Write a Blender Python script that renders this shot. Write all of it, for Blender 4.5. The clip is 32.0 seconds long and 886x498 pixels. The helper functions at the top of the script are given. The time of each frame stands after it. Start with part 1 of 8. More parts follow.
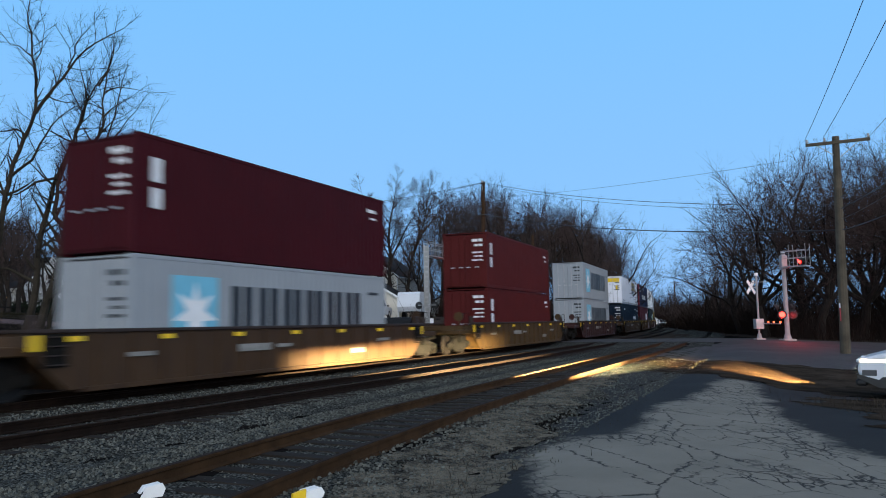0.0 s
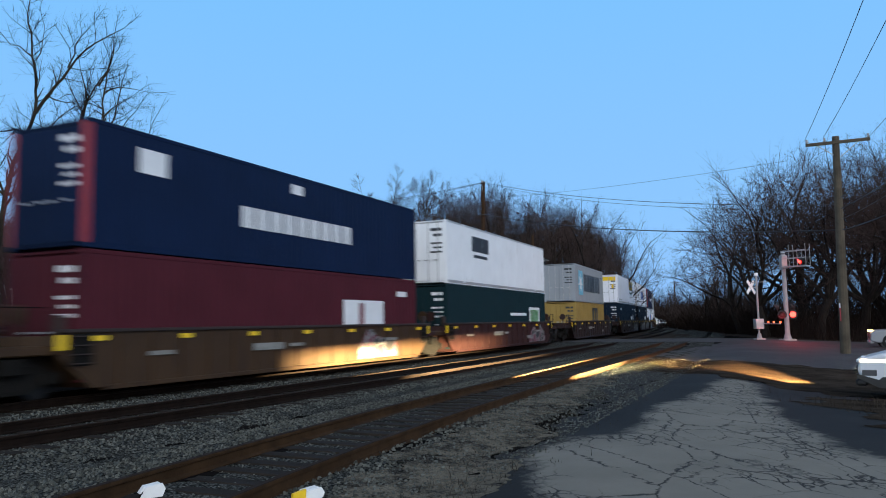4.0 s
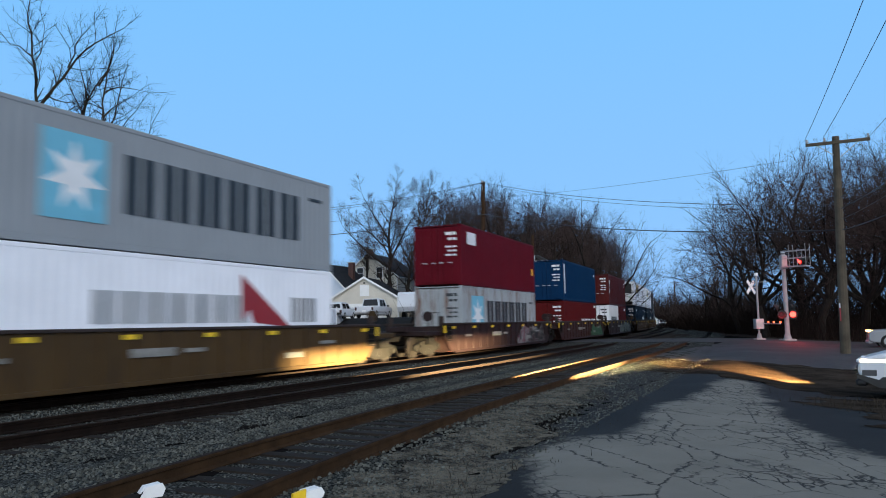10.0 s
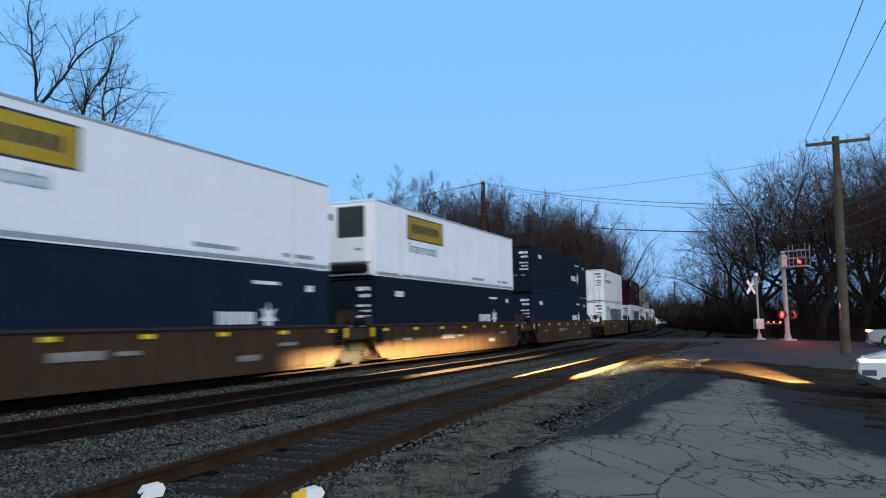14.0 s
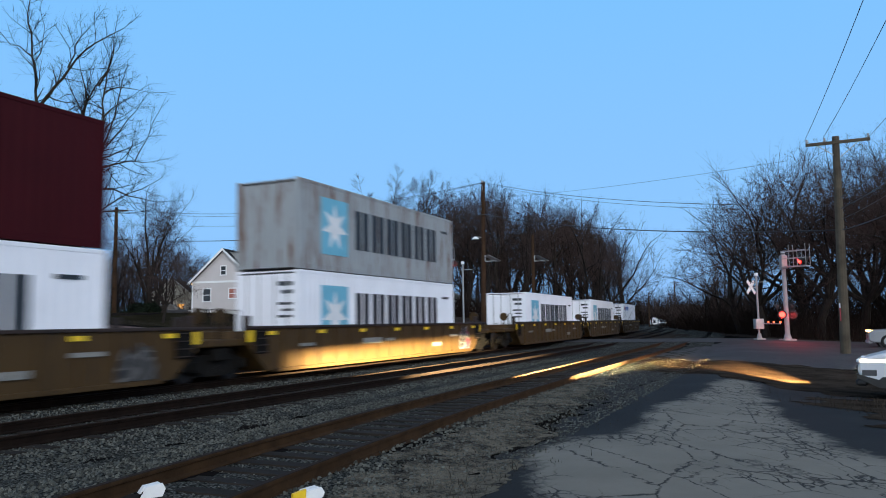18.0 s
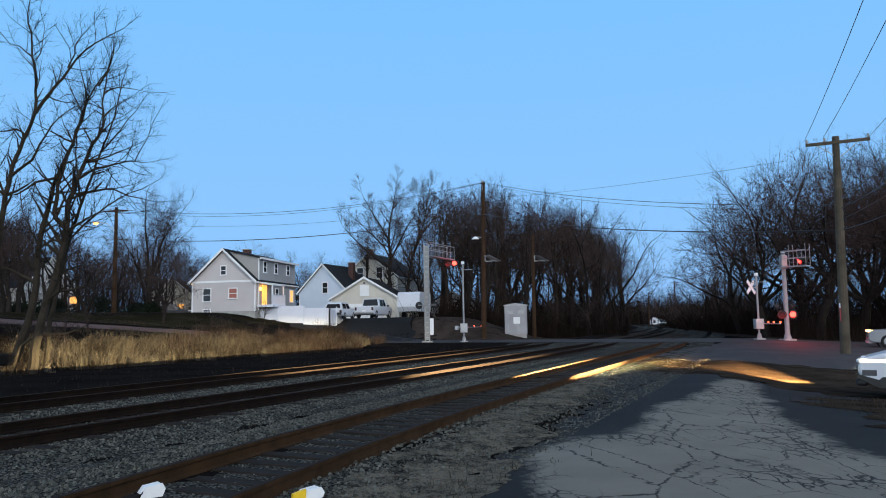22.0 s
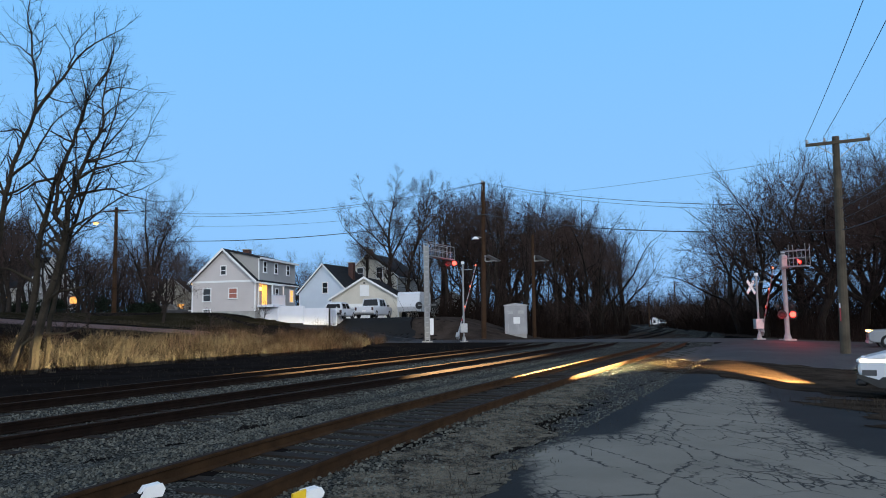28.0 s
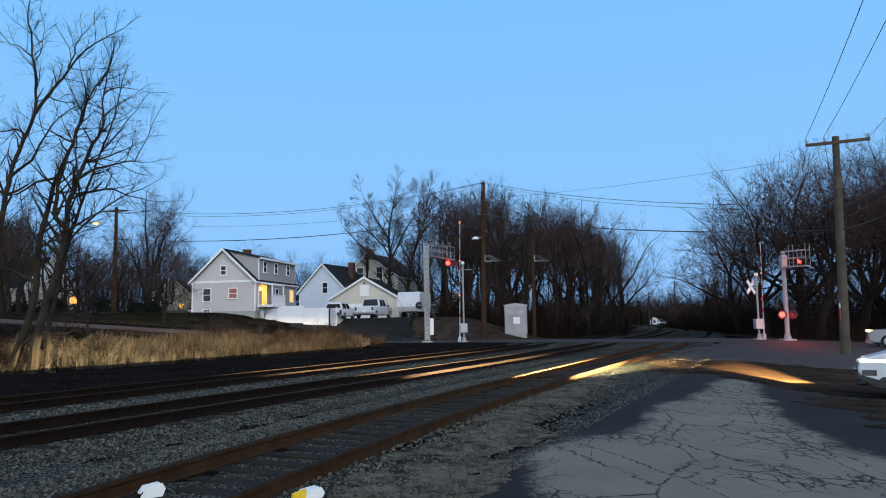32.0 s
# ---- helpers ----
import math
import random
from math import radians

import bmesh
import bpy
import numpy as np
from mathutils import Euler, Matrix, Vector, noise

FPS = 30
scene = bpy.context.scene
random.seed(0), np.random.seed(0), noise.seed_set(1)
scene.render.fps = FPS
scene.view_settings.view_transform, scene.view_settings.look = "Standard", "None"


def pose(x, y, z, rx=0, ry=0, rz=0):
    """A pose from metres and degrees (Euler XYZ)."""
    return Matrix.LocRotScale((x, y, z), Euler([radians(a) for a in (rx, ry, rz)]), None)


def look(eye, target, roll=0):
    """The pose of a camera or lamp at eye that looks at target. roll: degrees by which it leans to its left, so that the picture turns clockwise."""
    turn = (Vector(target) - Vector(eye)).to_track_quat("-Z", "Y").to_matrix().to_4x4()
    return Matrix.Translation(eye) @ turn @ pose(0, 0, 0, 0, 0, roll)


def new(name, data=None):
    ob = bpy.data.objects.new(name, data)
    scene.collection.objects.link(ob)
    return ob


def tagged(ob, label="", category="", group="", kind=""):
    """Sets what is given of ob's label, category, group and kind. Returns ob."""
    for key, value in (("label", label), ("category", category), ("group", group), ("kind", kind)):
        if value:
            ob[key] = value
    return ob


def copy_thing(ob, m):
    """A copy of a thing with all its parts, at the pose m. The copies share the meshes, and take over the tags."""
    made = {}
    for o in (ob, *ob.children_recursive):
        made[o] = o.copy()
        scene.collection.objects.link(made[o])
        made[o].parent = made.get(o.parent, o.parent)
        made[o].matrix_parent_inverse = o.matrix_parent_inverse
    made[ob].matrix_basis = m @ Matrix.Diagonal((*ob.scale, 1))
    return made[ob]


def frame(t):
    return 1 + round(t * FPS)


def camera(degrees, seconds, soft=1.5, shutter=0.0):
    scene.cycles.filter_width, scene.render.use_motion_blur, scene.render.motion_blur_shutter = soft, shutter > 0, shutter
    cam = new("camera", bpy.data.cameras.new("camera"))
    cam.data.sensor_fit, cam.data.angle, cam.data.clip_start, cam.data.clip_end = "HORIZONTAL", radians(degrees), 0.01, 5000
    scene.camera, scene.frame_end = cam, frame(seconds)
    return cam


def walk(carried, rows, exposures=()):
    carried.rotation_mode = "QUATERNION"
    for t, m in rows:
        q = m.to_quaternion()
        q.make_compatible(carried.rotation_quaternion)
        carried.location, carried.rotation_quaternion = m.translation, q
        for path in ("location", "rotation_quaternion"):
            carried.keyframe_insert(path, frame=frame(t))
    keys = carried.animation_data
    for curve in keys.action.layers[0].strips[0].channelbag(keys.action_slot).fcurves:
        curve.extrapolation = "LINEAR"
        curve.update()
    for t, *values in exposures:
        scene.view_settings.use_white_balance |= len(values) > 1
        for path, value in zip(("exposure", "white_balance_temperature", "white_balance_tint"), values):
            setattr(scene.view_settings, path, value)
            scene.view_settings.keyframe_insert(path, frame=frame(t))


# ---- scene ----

# the camera stands still beside the tracks
cam = camera(60.63, 32.0, soft=1.0, shutter=0.5)
EYE = (0.0, 0.0, 1.433)
VIEW = look(EYE, (0.0, math.cos(0.09803), 1.433 + math.sin(0.09803)), -1.04)
walk(cam, [(0, VIEW), (32, VIEW)])

# ---- dusk sky and afterglow behind the camera ----
world = bpy.data.worlds.new("dusk_sky")
scene.world = world
world.use_nodes = True
wn, wl = world.node_tree.nodes, world.node_tree.links
wn.clear()
w_out = wn.new("ShaderNodeOutputWorld")
w_bg = wn.new("ShaderNodeBackground")
w_tc = wn.new("ShaderNodeTexCoord")
w_sep = wn.new("ShaderNodeSeparateXYZ")
wl.new(w_tc.outputs["Generated"], w_sep.inputs[0])
w_up = wn.new("ShaderNodeValToRGB")
for i, (p, c) in enumerate(((0.0, (0.28, 0.53, 0.92)), (0.12, (0.275, 0.575, 1.0)), (0.42, (0.205, 0.545, 1.02)), (0.75, (0.10, 0.19, 0.36)))):
    e = w_up.color_ramp.elements[i] if i < 2 else w_up.color_ramp.elements.new(p)
    e.position, e.color = p, (*c, 1)
wl.new(w_sep.outputs["Z"], w_up.inputs[0])
# the western half of the sky, behind the camera, still glows
w_west = wn.new("ShaderNodeMapRange")
for k, v in (("From Min", 0.15), ("From Max", -1.0), ("To Min", 0.0), ("To Max", 1.0)):
    w_west.inputs[k].default_value = v
wl.new(w_sep.outputs["Y"], w_west.inputs["Value"])
w_mix = wn.new("ShaderNodeMixRGB")
w_mix.blend_type = "ADD"
w_mix.inputs["Color2"].default_value = (0.92, 0.88, 0.76, 1)
wl.new(w_west.outputs[0], w_mix.inputs["Fac"])
wl.new(w_up.outputs[0], w_mix.inputs["Color1"])
wl.new(w_mix.outputs[0], w_bg.inputs["Color"])
w_bg.inputs["Strength"].default_value = 1.0
wl.new(w_bg.outputs[0], w_out.inputs[0])

glow = bpy.data.lights.new("afterglow", "SUN")
glow.energy, glow.angle, glow.color = 1.08, radians(40), (1.0, 0.9, 0.8)
sun = new("afterglow", glow)
sun.matrix_world = look((30, -60, 40), (0, 20, 0))

# ---- materials ----
def mat(name, color, rough=0.7, metal=0.0, vary=0.25, scale=3.0, bump=0.0, fine=40.0, spec=0.5, tint=None, island=False):
    """A painted or natural surface with wear at two scales."""
    m = bpy.data.materials.new(name)
    m.use_nodes = True
    n, l = m.node_tree.nodes, m.node_tree.links
    b = n["Principled BSDF"]
    b.inputs["Roughness"].default_value, b.inputs["Metallic"].default_value = rough, metal
    b.inputs["Specular IOR Level"].default_value = spec if rough < 0.84 else 0.12 if rough < 0.94 else 0.0
    tc = n.new("ShaderNodeTexCoord")
    big, small = n.new("ShaderNodeTexNoise"), n.new("ShaderNodeTexNoise")
    big.inputs["Scale"].default_value, small.inputs["Scale"].default_value = scale, fine
    big.inputs["Detail"].default_value, small.inputs["Detail"].default_value = 5, 3
    l.new(tc.outputs["Object"], big.inputs["Vector"]), l.new(tc.outputs["Object"], small.inputs["Vector"])
    add = n.new("ShaderNodeMath")
    add.operation = "MULTIPLY_ADD"
    add.inputs[1].default_value = 0.4
    l.new(small.outputs["Fac"], add.inputs[0]), l.new(big.outputs["Fac"], add.inputs[2])
    ramp = n.new("ShaderNodeValToRGB")
    lo = [c * (1 - vary) for c in color]
    hi = [min(1, c * (1 + vary)) for c in (tint or color)]
    ramp.color_ramp.elements[0].position, ramp.color_ramp.elements[1].position = 0.45, 0.95
    ramp.color_ramp.elements[0].color, ramp.color_ramp.elements[1].color = (*lo, 1), (*hi, 1)
    l.new(add.outputs[0], ramp.inputs[0])
    col = ramp.outputs[0]
    if island:
        info = n.new("ShaderNodeNewGeometry")
        hs = n.new("ShaderNodeHueSaturation")
        mr = n.new("ShaderNodeMapRange")
        mr.inputs["To Min"].default_value, mr.inputs["To Max"].default_value = 0.55, 1.5
        l.new(info.outputs["Random Per Island"], mr.inputs["Value"])
        l.new(mr.outputs[0], hs.inputs["Value"]), l.new(col, hs.inputs["Color"])
        col = hs.outputs[0]
    l.new(col, b.inputs["Base Color"])
    if bump:
        bp = n.new("ShaderNodeBump")
        bp.inputs["Strength"].default_value, bp.inputs["Distance"].default_value = 0.6, bump
        l.new(add.outputs[0], bp.inputs["Height"]), l.new(bp.outputs[0], b.inputs["Normal"])
    return m


def glowing(name, color, strength):
    m = bpy.data.materials.new(name)
    m.use_nodes = True
    b = m.node_tree.nodes["Principled BSDF"]
    b.inputs["Base Color"].default_value = (*color, 1)
    b.inputs["Emission Color"].default_value = (*color, 1)
    b.inputs["Emission Strength"].default_value = strength
    return m


def rust_mat(name, color, rust=(0.09, 0.04, 0.02), amount=0.5, rough=0.6, vary=0.18, spec=0.25):
    """Paint with rust or grime breaking through in streaks."""
    m = mat(name, color, rough, 0, vary, 0.8, 0.0, 30, spec)
    n, l = m.node_tree.nodes, m.node_tree.links
    b = n["Principled BSDF"]
    src = b.inputs["Base Color"].links[0].from_socket
    tc = n.new("ShaderNodeTexCoord")
    mp = n.new("ShaderNodeMapping")
    mp.inputs["Scale"].default_value = (2.2, 2.2, 0.35)
    l.new(tc.outputs["Object"], mp.inputs["Vector"])
    t = n.new("ShaderNodeTexNoise")
    t.inputs["Scale"].default_value, t.inputs["Detail"].default_value, t.inputs["Roughness"].default_value = 1.6, 8, 0.68
    l.new(mp.outputs[0], t.inputs["Vector"])
    r = n.new("ShaderNodeMapRange")
    r.inputs["From Min"].default_value, r.inputs["From Max"].default_value = 0.72 - 0.25 * amount, 0.85 - 0.2 * amount
    l.new(t.outputs["Fac"], r.inputs["Value"])
    mx = n.new("ShaderNodeMixRGB")
    mx.inputs["Color2"].default_value = (*rust, 1)
    l.new(r.outputs[0], mx.inputs["Fac"]), l.new(src, mx.inputs["Color1"])
    l.new(mx.outputs[0], b.inputs["Base Color"])
    return m


def asphalt_mat(name, color, crack=0.6, cells=1.1):
    """Worn asphalt with a net of cracks, patches and grit."""
    m = mat(name, color, 0.85, 0, 0.22, 0.35, 0.006, 60, 0.3)
    n, l = m.node_tree.nodes, m.node_tree.links
    b = n["Principled BSDF"]
    src = b.inputs["Base Color"].links[0].from_socket
    tc = n.new("ShaderNodeTexCoord")
    wob = n.new("ShaderNodeTexNoise")
    wob.inputs["Scale"].default_value, wob.inputs["Detail"].default_value = 2.2, 7
    l.new(tc.outputs["Object"], wob.inputs["Vector"])
    mixv = n.new("ShaderNodeMixRGB")
    mixv.blend_type = "ADD"
    mixv.inputs["Fac"].default_value = 0.8
    l.new(tc.outputs["Object"], mixv.inputs["Color1"]), l.new(wob.outputs["Color"], mixv.inputs["Color2"])
    facs = []
    for sc, wid in ((cells * 0.75, 0.013), (cells * 2.6, 0.075)):
        v = n.new("ShaderNodeTexVoronoi")
        v.feature = "DISTANCE_TO_EDGE"
        v.inputs["Scale"].default_value = sc
        st = n.new("ShaderNodeMapping")
        st.inputs["Rotation"].default_value = (0, 0, 0.35)
        st.inputs["Scale"].default_value = (1.5, 0.55, 1.0)
        l.new(mixv.outputs[0], st.inputs["Vector"])
        l.new(st.outputs[0], v.inputs["Vector"])
        r = n.new("ShaderNodeMapRange")
        r.inputs["From Min"].default_value, r.inputs["From Max"].default_value = wid * 0.3, wid
        r.inputs["To Min"].default_value, r.inputs["To Max"].default_value = 1.0, 0.0
        l.new(v.outputs["Distance"], r.inputs["Value"])
        facs.append(r)
    area = n.new("ShaderNodeTexNoise")
    area.inputs["Scale"].default_value, area.inputs["Detail"].default_value = 0.45, 4
    l.new(tc.outputs["Object"], area.inputs["Vector"])
    ar = n.new("ShaderNodeMapRange")
    ar.inputs["From Min"].default_value, ar.inputs["From Max"].default_value = 0.5, 0.6
    l.new(area.outputs["Fac"], ar.inputs["Value"])
    mul = n.new("ShaderNodeMath")
    mul.operation = "MULTIPLY"
    l.new(ar.outputs[0], mul.inputs[0]), l.new(facs[1].outputs[0], mul.inputs[1])
    mx1 = n.new("ShaderNodeMath")
    mx1.operation = "MAXIMUM"
    gap = n.new("ShaderNodeMapRange")
    gap.inputs["From Min"].default_value, gap.inputs["From Max"].default_value = 0.36, 0.5
    l.new(wob.outputs["Fac"], gap.inputs["Value"])
    long_ = n.new("ShaderNodeMath")
    long_.operation = "MULTIPLY"
    l.new(gap.outputs[0], long_.inputs[0]), l.new(facs[0].outputs[0], long_.inputs[1])
    l.new(mul.outputs[0], mx1.inputs[0]), l.new(long_.outputs[0], mx1.inputs[1])
    k = n.new("ShaderNodeMath")
    k.operation = "MULTIPLY"
    k.inputs[1].default_value = crack
    l.new(mx1.outputs[0], k.inputs[0])
    mx = n.new("ShaderNodeMixRGB")
    mx.inputs["Color2"].default_value = (0.012, 0.012, 0.013, 1)
    l.new(k.outputs[0], mx.inputs["Fac"]), l.new(src, mx.inputs["Color1"])
    l.new(mx.outputs[0], b.inputs["Base Color"])
    return m


def stone_mat(name, color, size=0.045, straw=0.0):
    """Crushed stone: every pebble of its own tone, with gaps between them."""
    m = mat(name, color, 0.95, 0, 0.3, 0.9, 0.0, 12)
    n, l = m.node_tree.nodes, m.node_tree.links
    b = n["Principled BSDF"]
    src = b.inputs["Base Color"].links[0].from_socket
    tc = n.new("ShaderNodeTexCoord")
    v = n.new("ShaderNodeTexVoronoi")
    v.inputs["Scale"].default_value, v.inputs["Randomness"].default_value = 1 / size, 1.0
    l.new(tc.outputs["Object"], v.inputs["Vector"])
    sep = n.new("ShaderNodeSeparateColor")
    l.new(v.outputs["Color"], sep.inputs[0])
    tone = n.new("ShaderNodeMapRange")
    tone.inputs["To Min"].default_value, tone.inputs["To Max"].default_value = 0.4, 1.75
    l.new(sep.outputs[0], tone.inputs["Value"])
    gap = n.new("ShaderNodeMapRange")
    for k, x in (("From Min", 0.3), ("From Max", 0.62), ("To Min", 1.0), ("To Max", 0.25)):
        gap.inputs[k].default_value = x
    l.new(v.outputs["Distance"], gap.inputs["Value"])
    mul = n.new("ShaderNodeMath")
    mul.operation = "MULTIPLY"
    l.new(tone.outputs[0], mul.inputs[0]), l.new(gap.outputs[0], mul.inputs[1])
    hs = n.new("ShaderNodeHueSaturation")
    l.new(src, hs.inputs["Color"]), l.new(mul.outputs[0], hs.inputs["Value"])
    col = hs.outputs[0]
    if straw:
        # bleached straw lying in patches
        t = n.new("ShaderNodeTexNoise")
        t.inputs["Scale"].default_value, t.inputs["Detail"].default_value, t.inputs["Roughness"].default_value = 2.6, 9, 0.75
        l.new(tc.outputs["Object"], t.inputs["Vector"])
        r = n.new("ShaderNodeMapRange")
        r.inputs["From Min"].default_value, r.inputs["From Max"].default_value = 0.62 - 0.2 * straw, 0.72 - 0.15 * straw
        l.new(t.outputs["Fac"], r.inputs["Value"])
        mx = n.new("ShaderNodeMixRGB")
        mx.inputs["Color2"].default_value = (0.16, 0.14, 0.108, 1)
        l.new(r.outputs[0], mx.inputs["Fac"]), l.new(col, mx.inputs["Color1"])
        col = mx.outputs[0]
    l.new(col, b.inputs["Base Color"])
    bp = n.new("ShaderNodeBump")
    bp.inputs["Strength"].default_value, bp.inputs["Distance"].default_value = 0.9, 0.03
    bp.invert = True
    l.new(v.outputs["Distance"], bp.inputs["Height"]), l.new(bp.outputs[0], b.inputs["Normal"])
    return m


def lane_mat(name, dark, pale):
    """Dark sealed asphalt that has worn off in one large area, where the old grey surface shows its cracks."""
    m = mat(name, dark, 0.85, 0, 0.3, 0.5, 0.004, 70, 0.3)
    n, l = m.node_tree.nodes, m.node_tree.links
    b = n["Principled BSDF"]
    src = b.inputs["Base Color"].links[0].from_socket
    tc = n.new("ShaderNodeTexCoord")

    def noise_at(scale, detail, rough=0.55):
        t = n.new("ShaderNodeTexNoise")
        t.inputs["Scale"].default_value, t.inputs["Detail"].default_value, t.inputs["Roughness"].default_value = scale, detail, rough
        l.new(tc.outputs["Object"], t.inputs["Vector"])
        return t

    def ramp(sock, lo, hi, a=0.0, z=1.0):
        r = n.new("ShaderNodeMapRange")
        for k, x in (("From Min", lo), ("From Max", hi), ("To Min", a), ("To Max", z)):
            r.inputs[k].default_value = x
        l.new(sock, r.inputs["Value"])
        return r.outputs[0]

    def calc(op, p, q):
        c = n.new("ShaderNodeMath")
        c.operation = op
        for i, x in enumerate((p, q)):
            if isinstance(x, (int, float)):
                c.inputs[i].default_value = x
            else:
                l.new(x, c.inputs[i])
        return c.outputs[0]
    edge = n.new("ShaderNodeAttribute")
    edge.attribute_name = "worn"
    ragged = calc("ADD", edge.outputs["Fac"], calc("ADD", ramp(noise_at(0.9, 6, 0.6).outputs["Fac"], 0, 1, -0.55, 0.55), ramp(noise_at(7, 6, 0.7).outputs["Fac"], 0, 1, -0.3, 0.3)))
    worn = ramp(ragged, -0.22, 0.05)
    # old surface: blotches and grit
    old = n.new("ShaderNodeValToRGB")
    old.color_ramp.elements[0].position, old.color_ramp.elements[1].position = 0.3, 0.72
    old.color_ramp.elements[0].color, old.color_ramp.elements[1].color = (*[c * 0.72 for c in pale], 1), (*[c * 1.2 for c in pale], 1)
    l.new(calc("ADD", calc("MULTIPLY", noise_at(0.6, 7, 0.65).outputs["Fac"], 0.75), calc("MULTIPLY", noise_at(90, 3).outputs["Fac"], 0.25)), old.inputs[0])
    # cracks: a close net in tired areas and along the edge, long ones elsewhere
    wob = noise_at(5.0, 5, 0.6)
    bend = n.new("ShaderNodeMixRGB")
    bend.blend_type = "ADD"
    bend.inputs["Fac"].default_value = 0.16
    l.new(tc.outputs["Object"], bend.inputs["Color1"]), l.new(wob.outputs["Color"], bend.inputs["Color2"])

    def net(scale, stretch, turn, lo, hi):
        st = n.new("ShaderNodeMapping")
        st.inputs["Rotation"].default_value, st.inputs["Scale"].default_value = (0, 0, turn), (1.0, stretch, 1.0)
        v = n.new("ShaderNodeTexVoronoi")
        v.feature = "DISTANCE_TO_EDGE"
        v.inputs["Scale"].default_value = scale
        l.new(bend.outputs[0], st.inputs["Vector"]), l.new(st.outputs[0], v.inputs["Vector"])
        return ramp(v.outputs["Distance"], lo, hi, 1.0, 0.0)
    tired = calc("ADD", ramp(noise_at(0.42, 3).outputs["Fac"], 0, 1, -0.5, 0.5), ramp(edge.outputs["Fac"], 0.0, 1.2, 0.06, -0.04))
    fine = calc("MULTIPLY", net(4.6, 0.42, 0.12, 0.02, 0.055), ramp(tired, 0.03, 0.09))
    brk = ramp(wob.outputs["Fac"], 0.38, 0.5)
    long_ = calc("MULTIPLY", net(1.0, 0.34, -0.35, 0.004, 0.013), brk)
    mid = calc("MULTIPLY", calc("MULTIPLY", net(2.3, 0.5, 0.3, 0.008, 0.022), ramp(tired, -0.03, 0.03)), brk)
    cracks = calc("MULTIPLY", calc("MAXIMUM", calc("MAXIMUM", fine, long_), mid), 0.9)
    mc = n.new("ShaderNodeMixRGB")
    mc.inputs["Color2"].default_value = (0.014, 0.0135, 0.013, 1)
    l.new(cracks, mc.inputs["Fac"]), l.new(old.outputs[0], mc.inputs["Color1"])
    mx = n.new("ShaderNodeMixRGB")
    l.new(worn, mx.inputs["Fac"]), l.new(src, mx.inputs["Color1"]), l.new(mc.outputs[0], mx.inputs["Color2"])
    # pale grit scattered over all of it
    v = n.new("ShaderNodeTexVoronoi")
    v.inputs["Scale"].default_value = 9.0
    l.new(tc.outputs["Object"], v.inputs["Vector"])
    sp = n.new("ShaderNodeMixRGB")
    sp.inputs["Color2"].default_value = (0.3, 0.29, 0.27, 1)
    l.new(calc("MULTIPLY", ramp(v.outputs["Distance"], 0.05, 0.09, 1.0, 0.0), ramp(noise_at(1.3, 4).outputs["Fac"], 0.55, 0.65, 0.0, 0.6)), sp.inputs["Fac"])
    l.new(mx.outputs[0], sp.inputs["Color1"])
    l.new(sp.outputs[0], b.inputs["Base Color"])
    bp = n.new("ShaderNodeBump")
    bp.inputs["Strength"].default_value, bp.inputs["Distance"].default_value = 0.5, 0.012
    l.new(calc("SUBTRACT", calc("MULTIPLY", noise_at(60, 3).outputs["Fac"], 0.35), calc("MULTIPLY", cracks, worn)), bp.inputs["Height"])
    l.new(bp.outputs[0], b.inputs["Normal"])
    return m


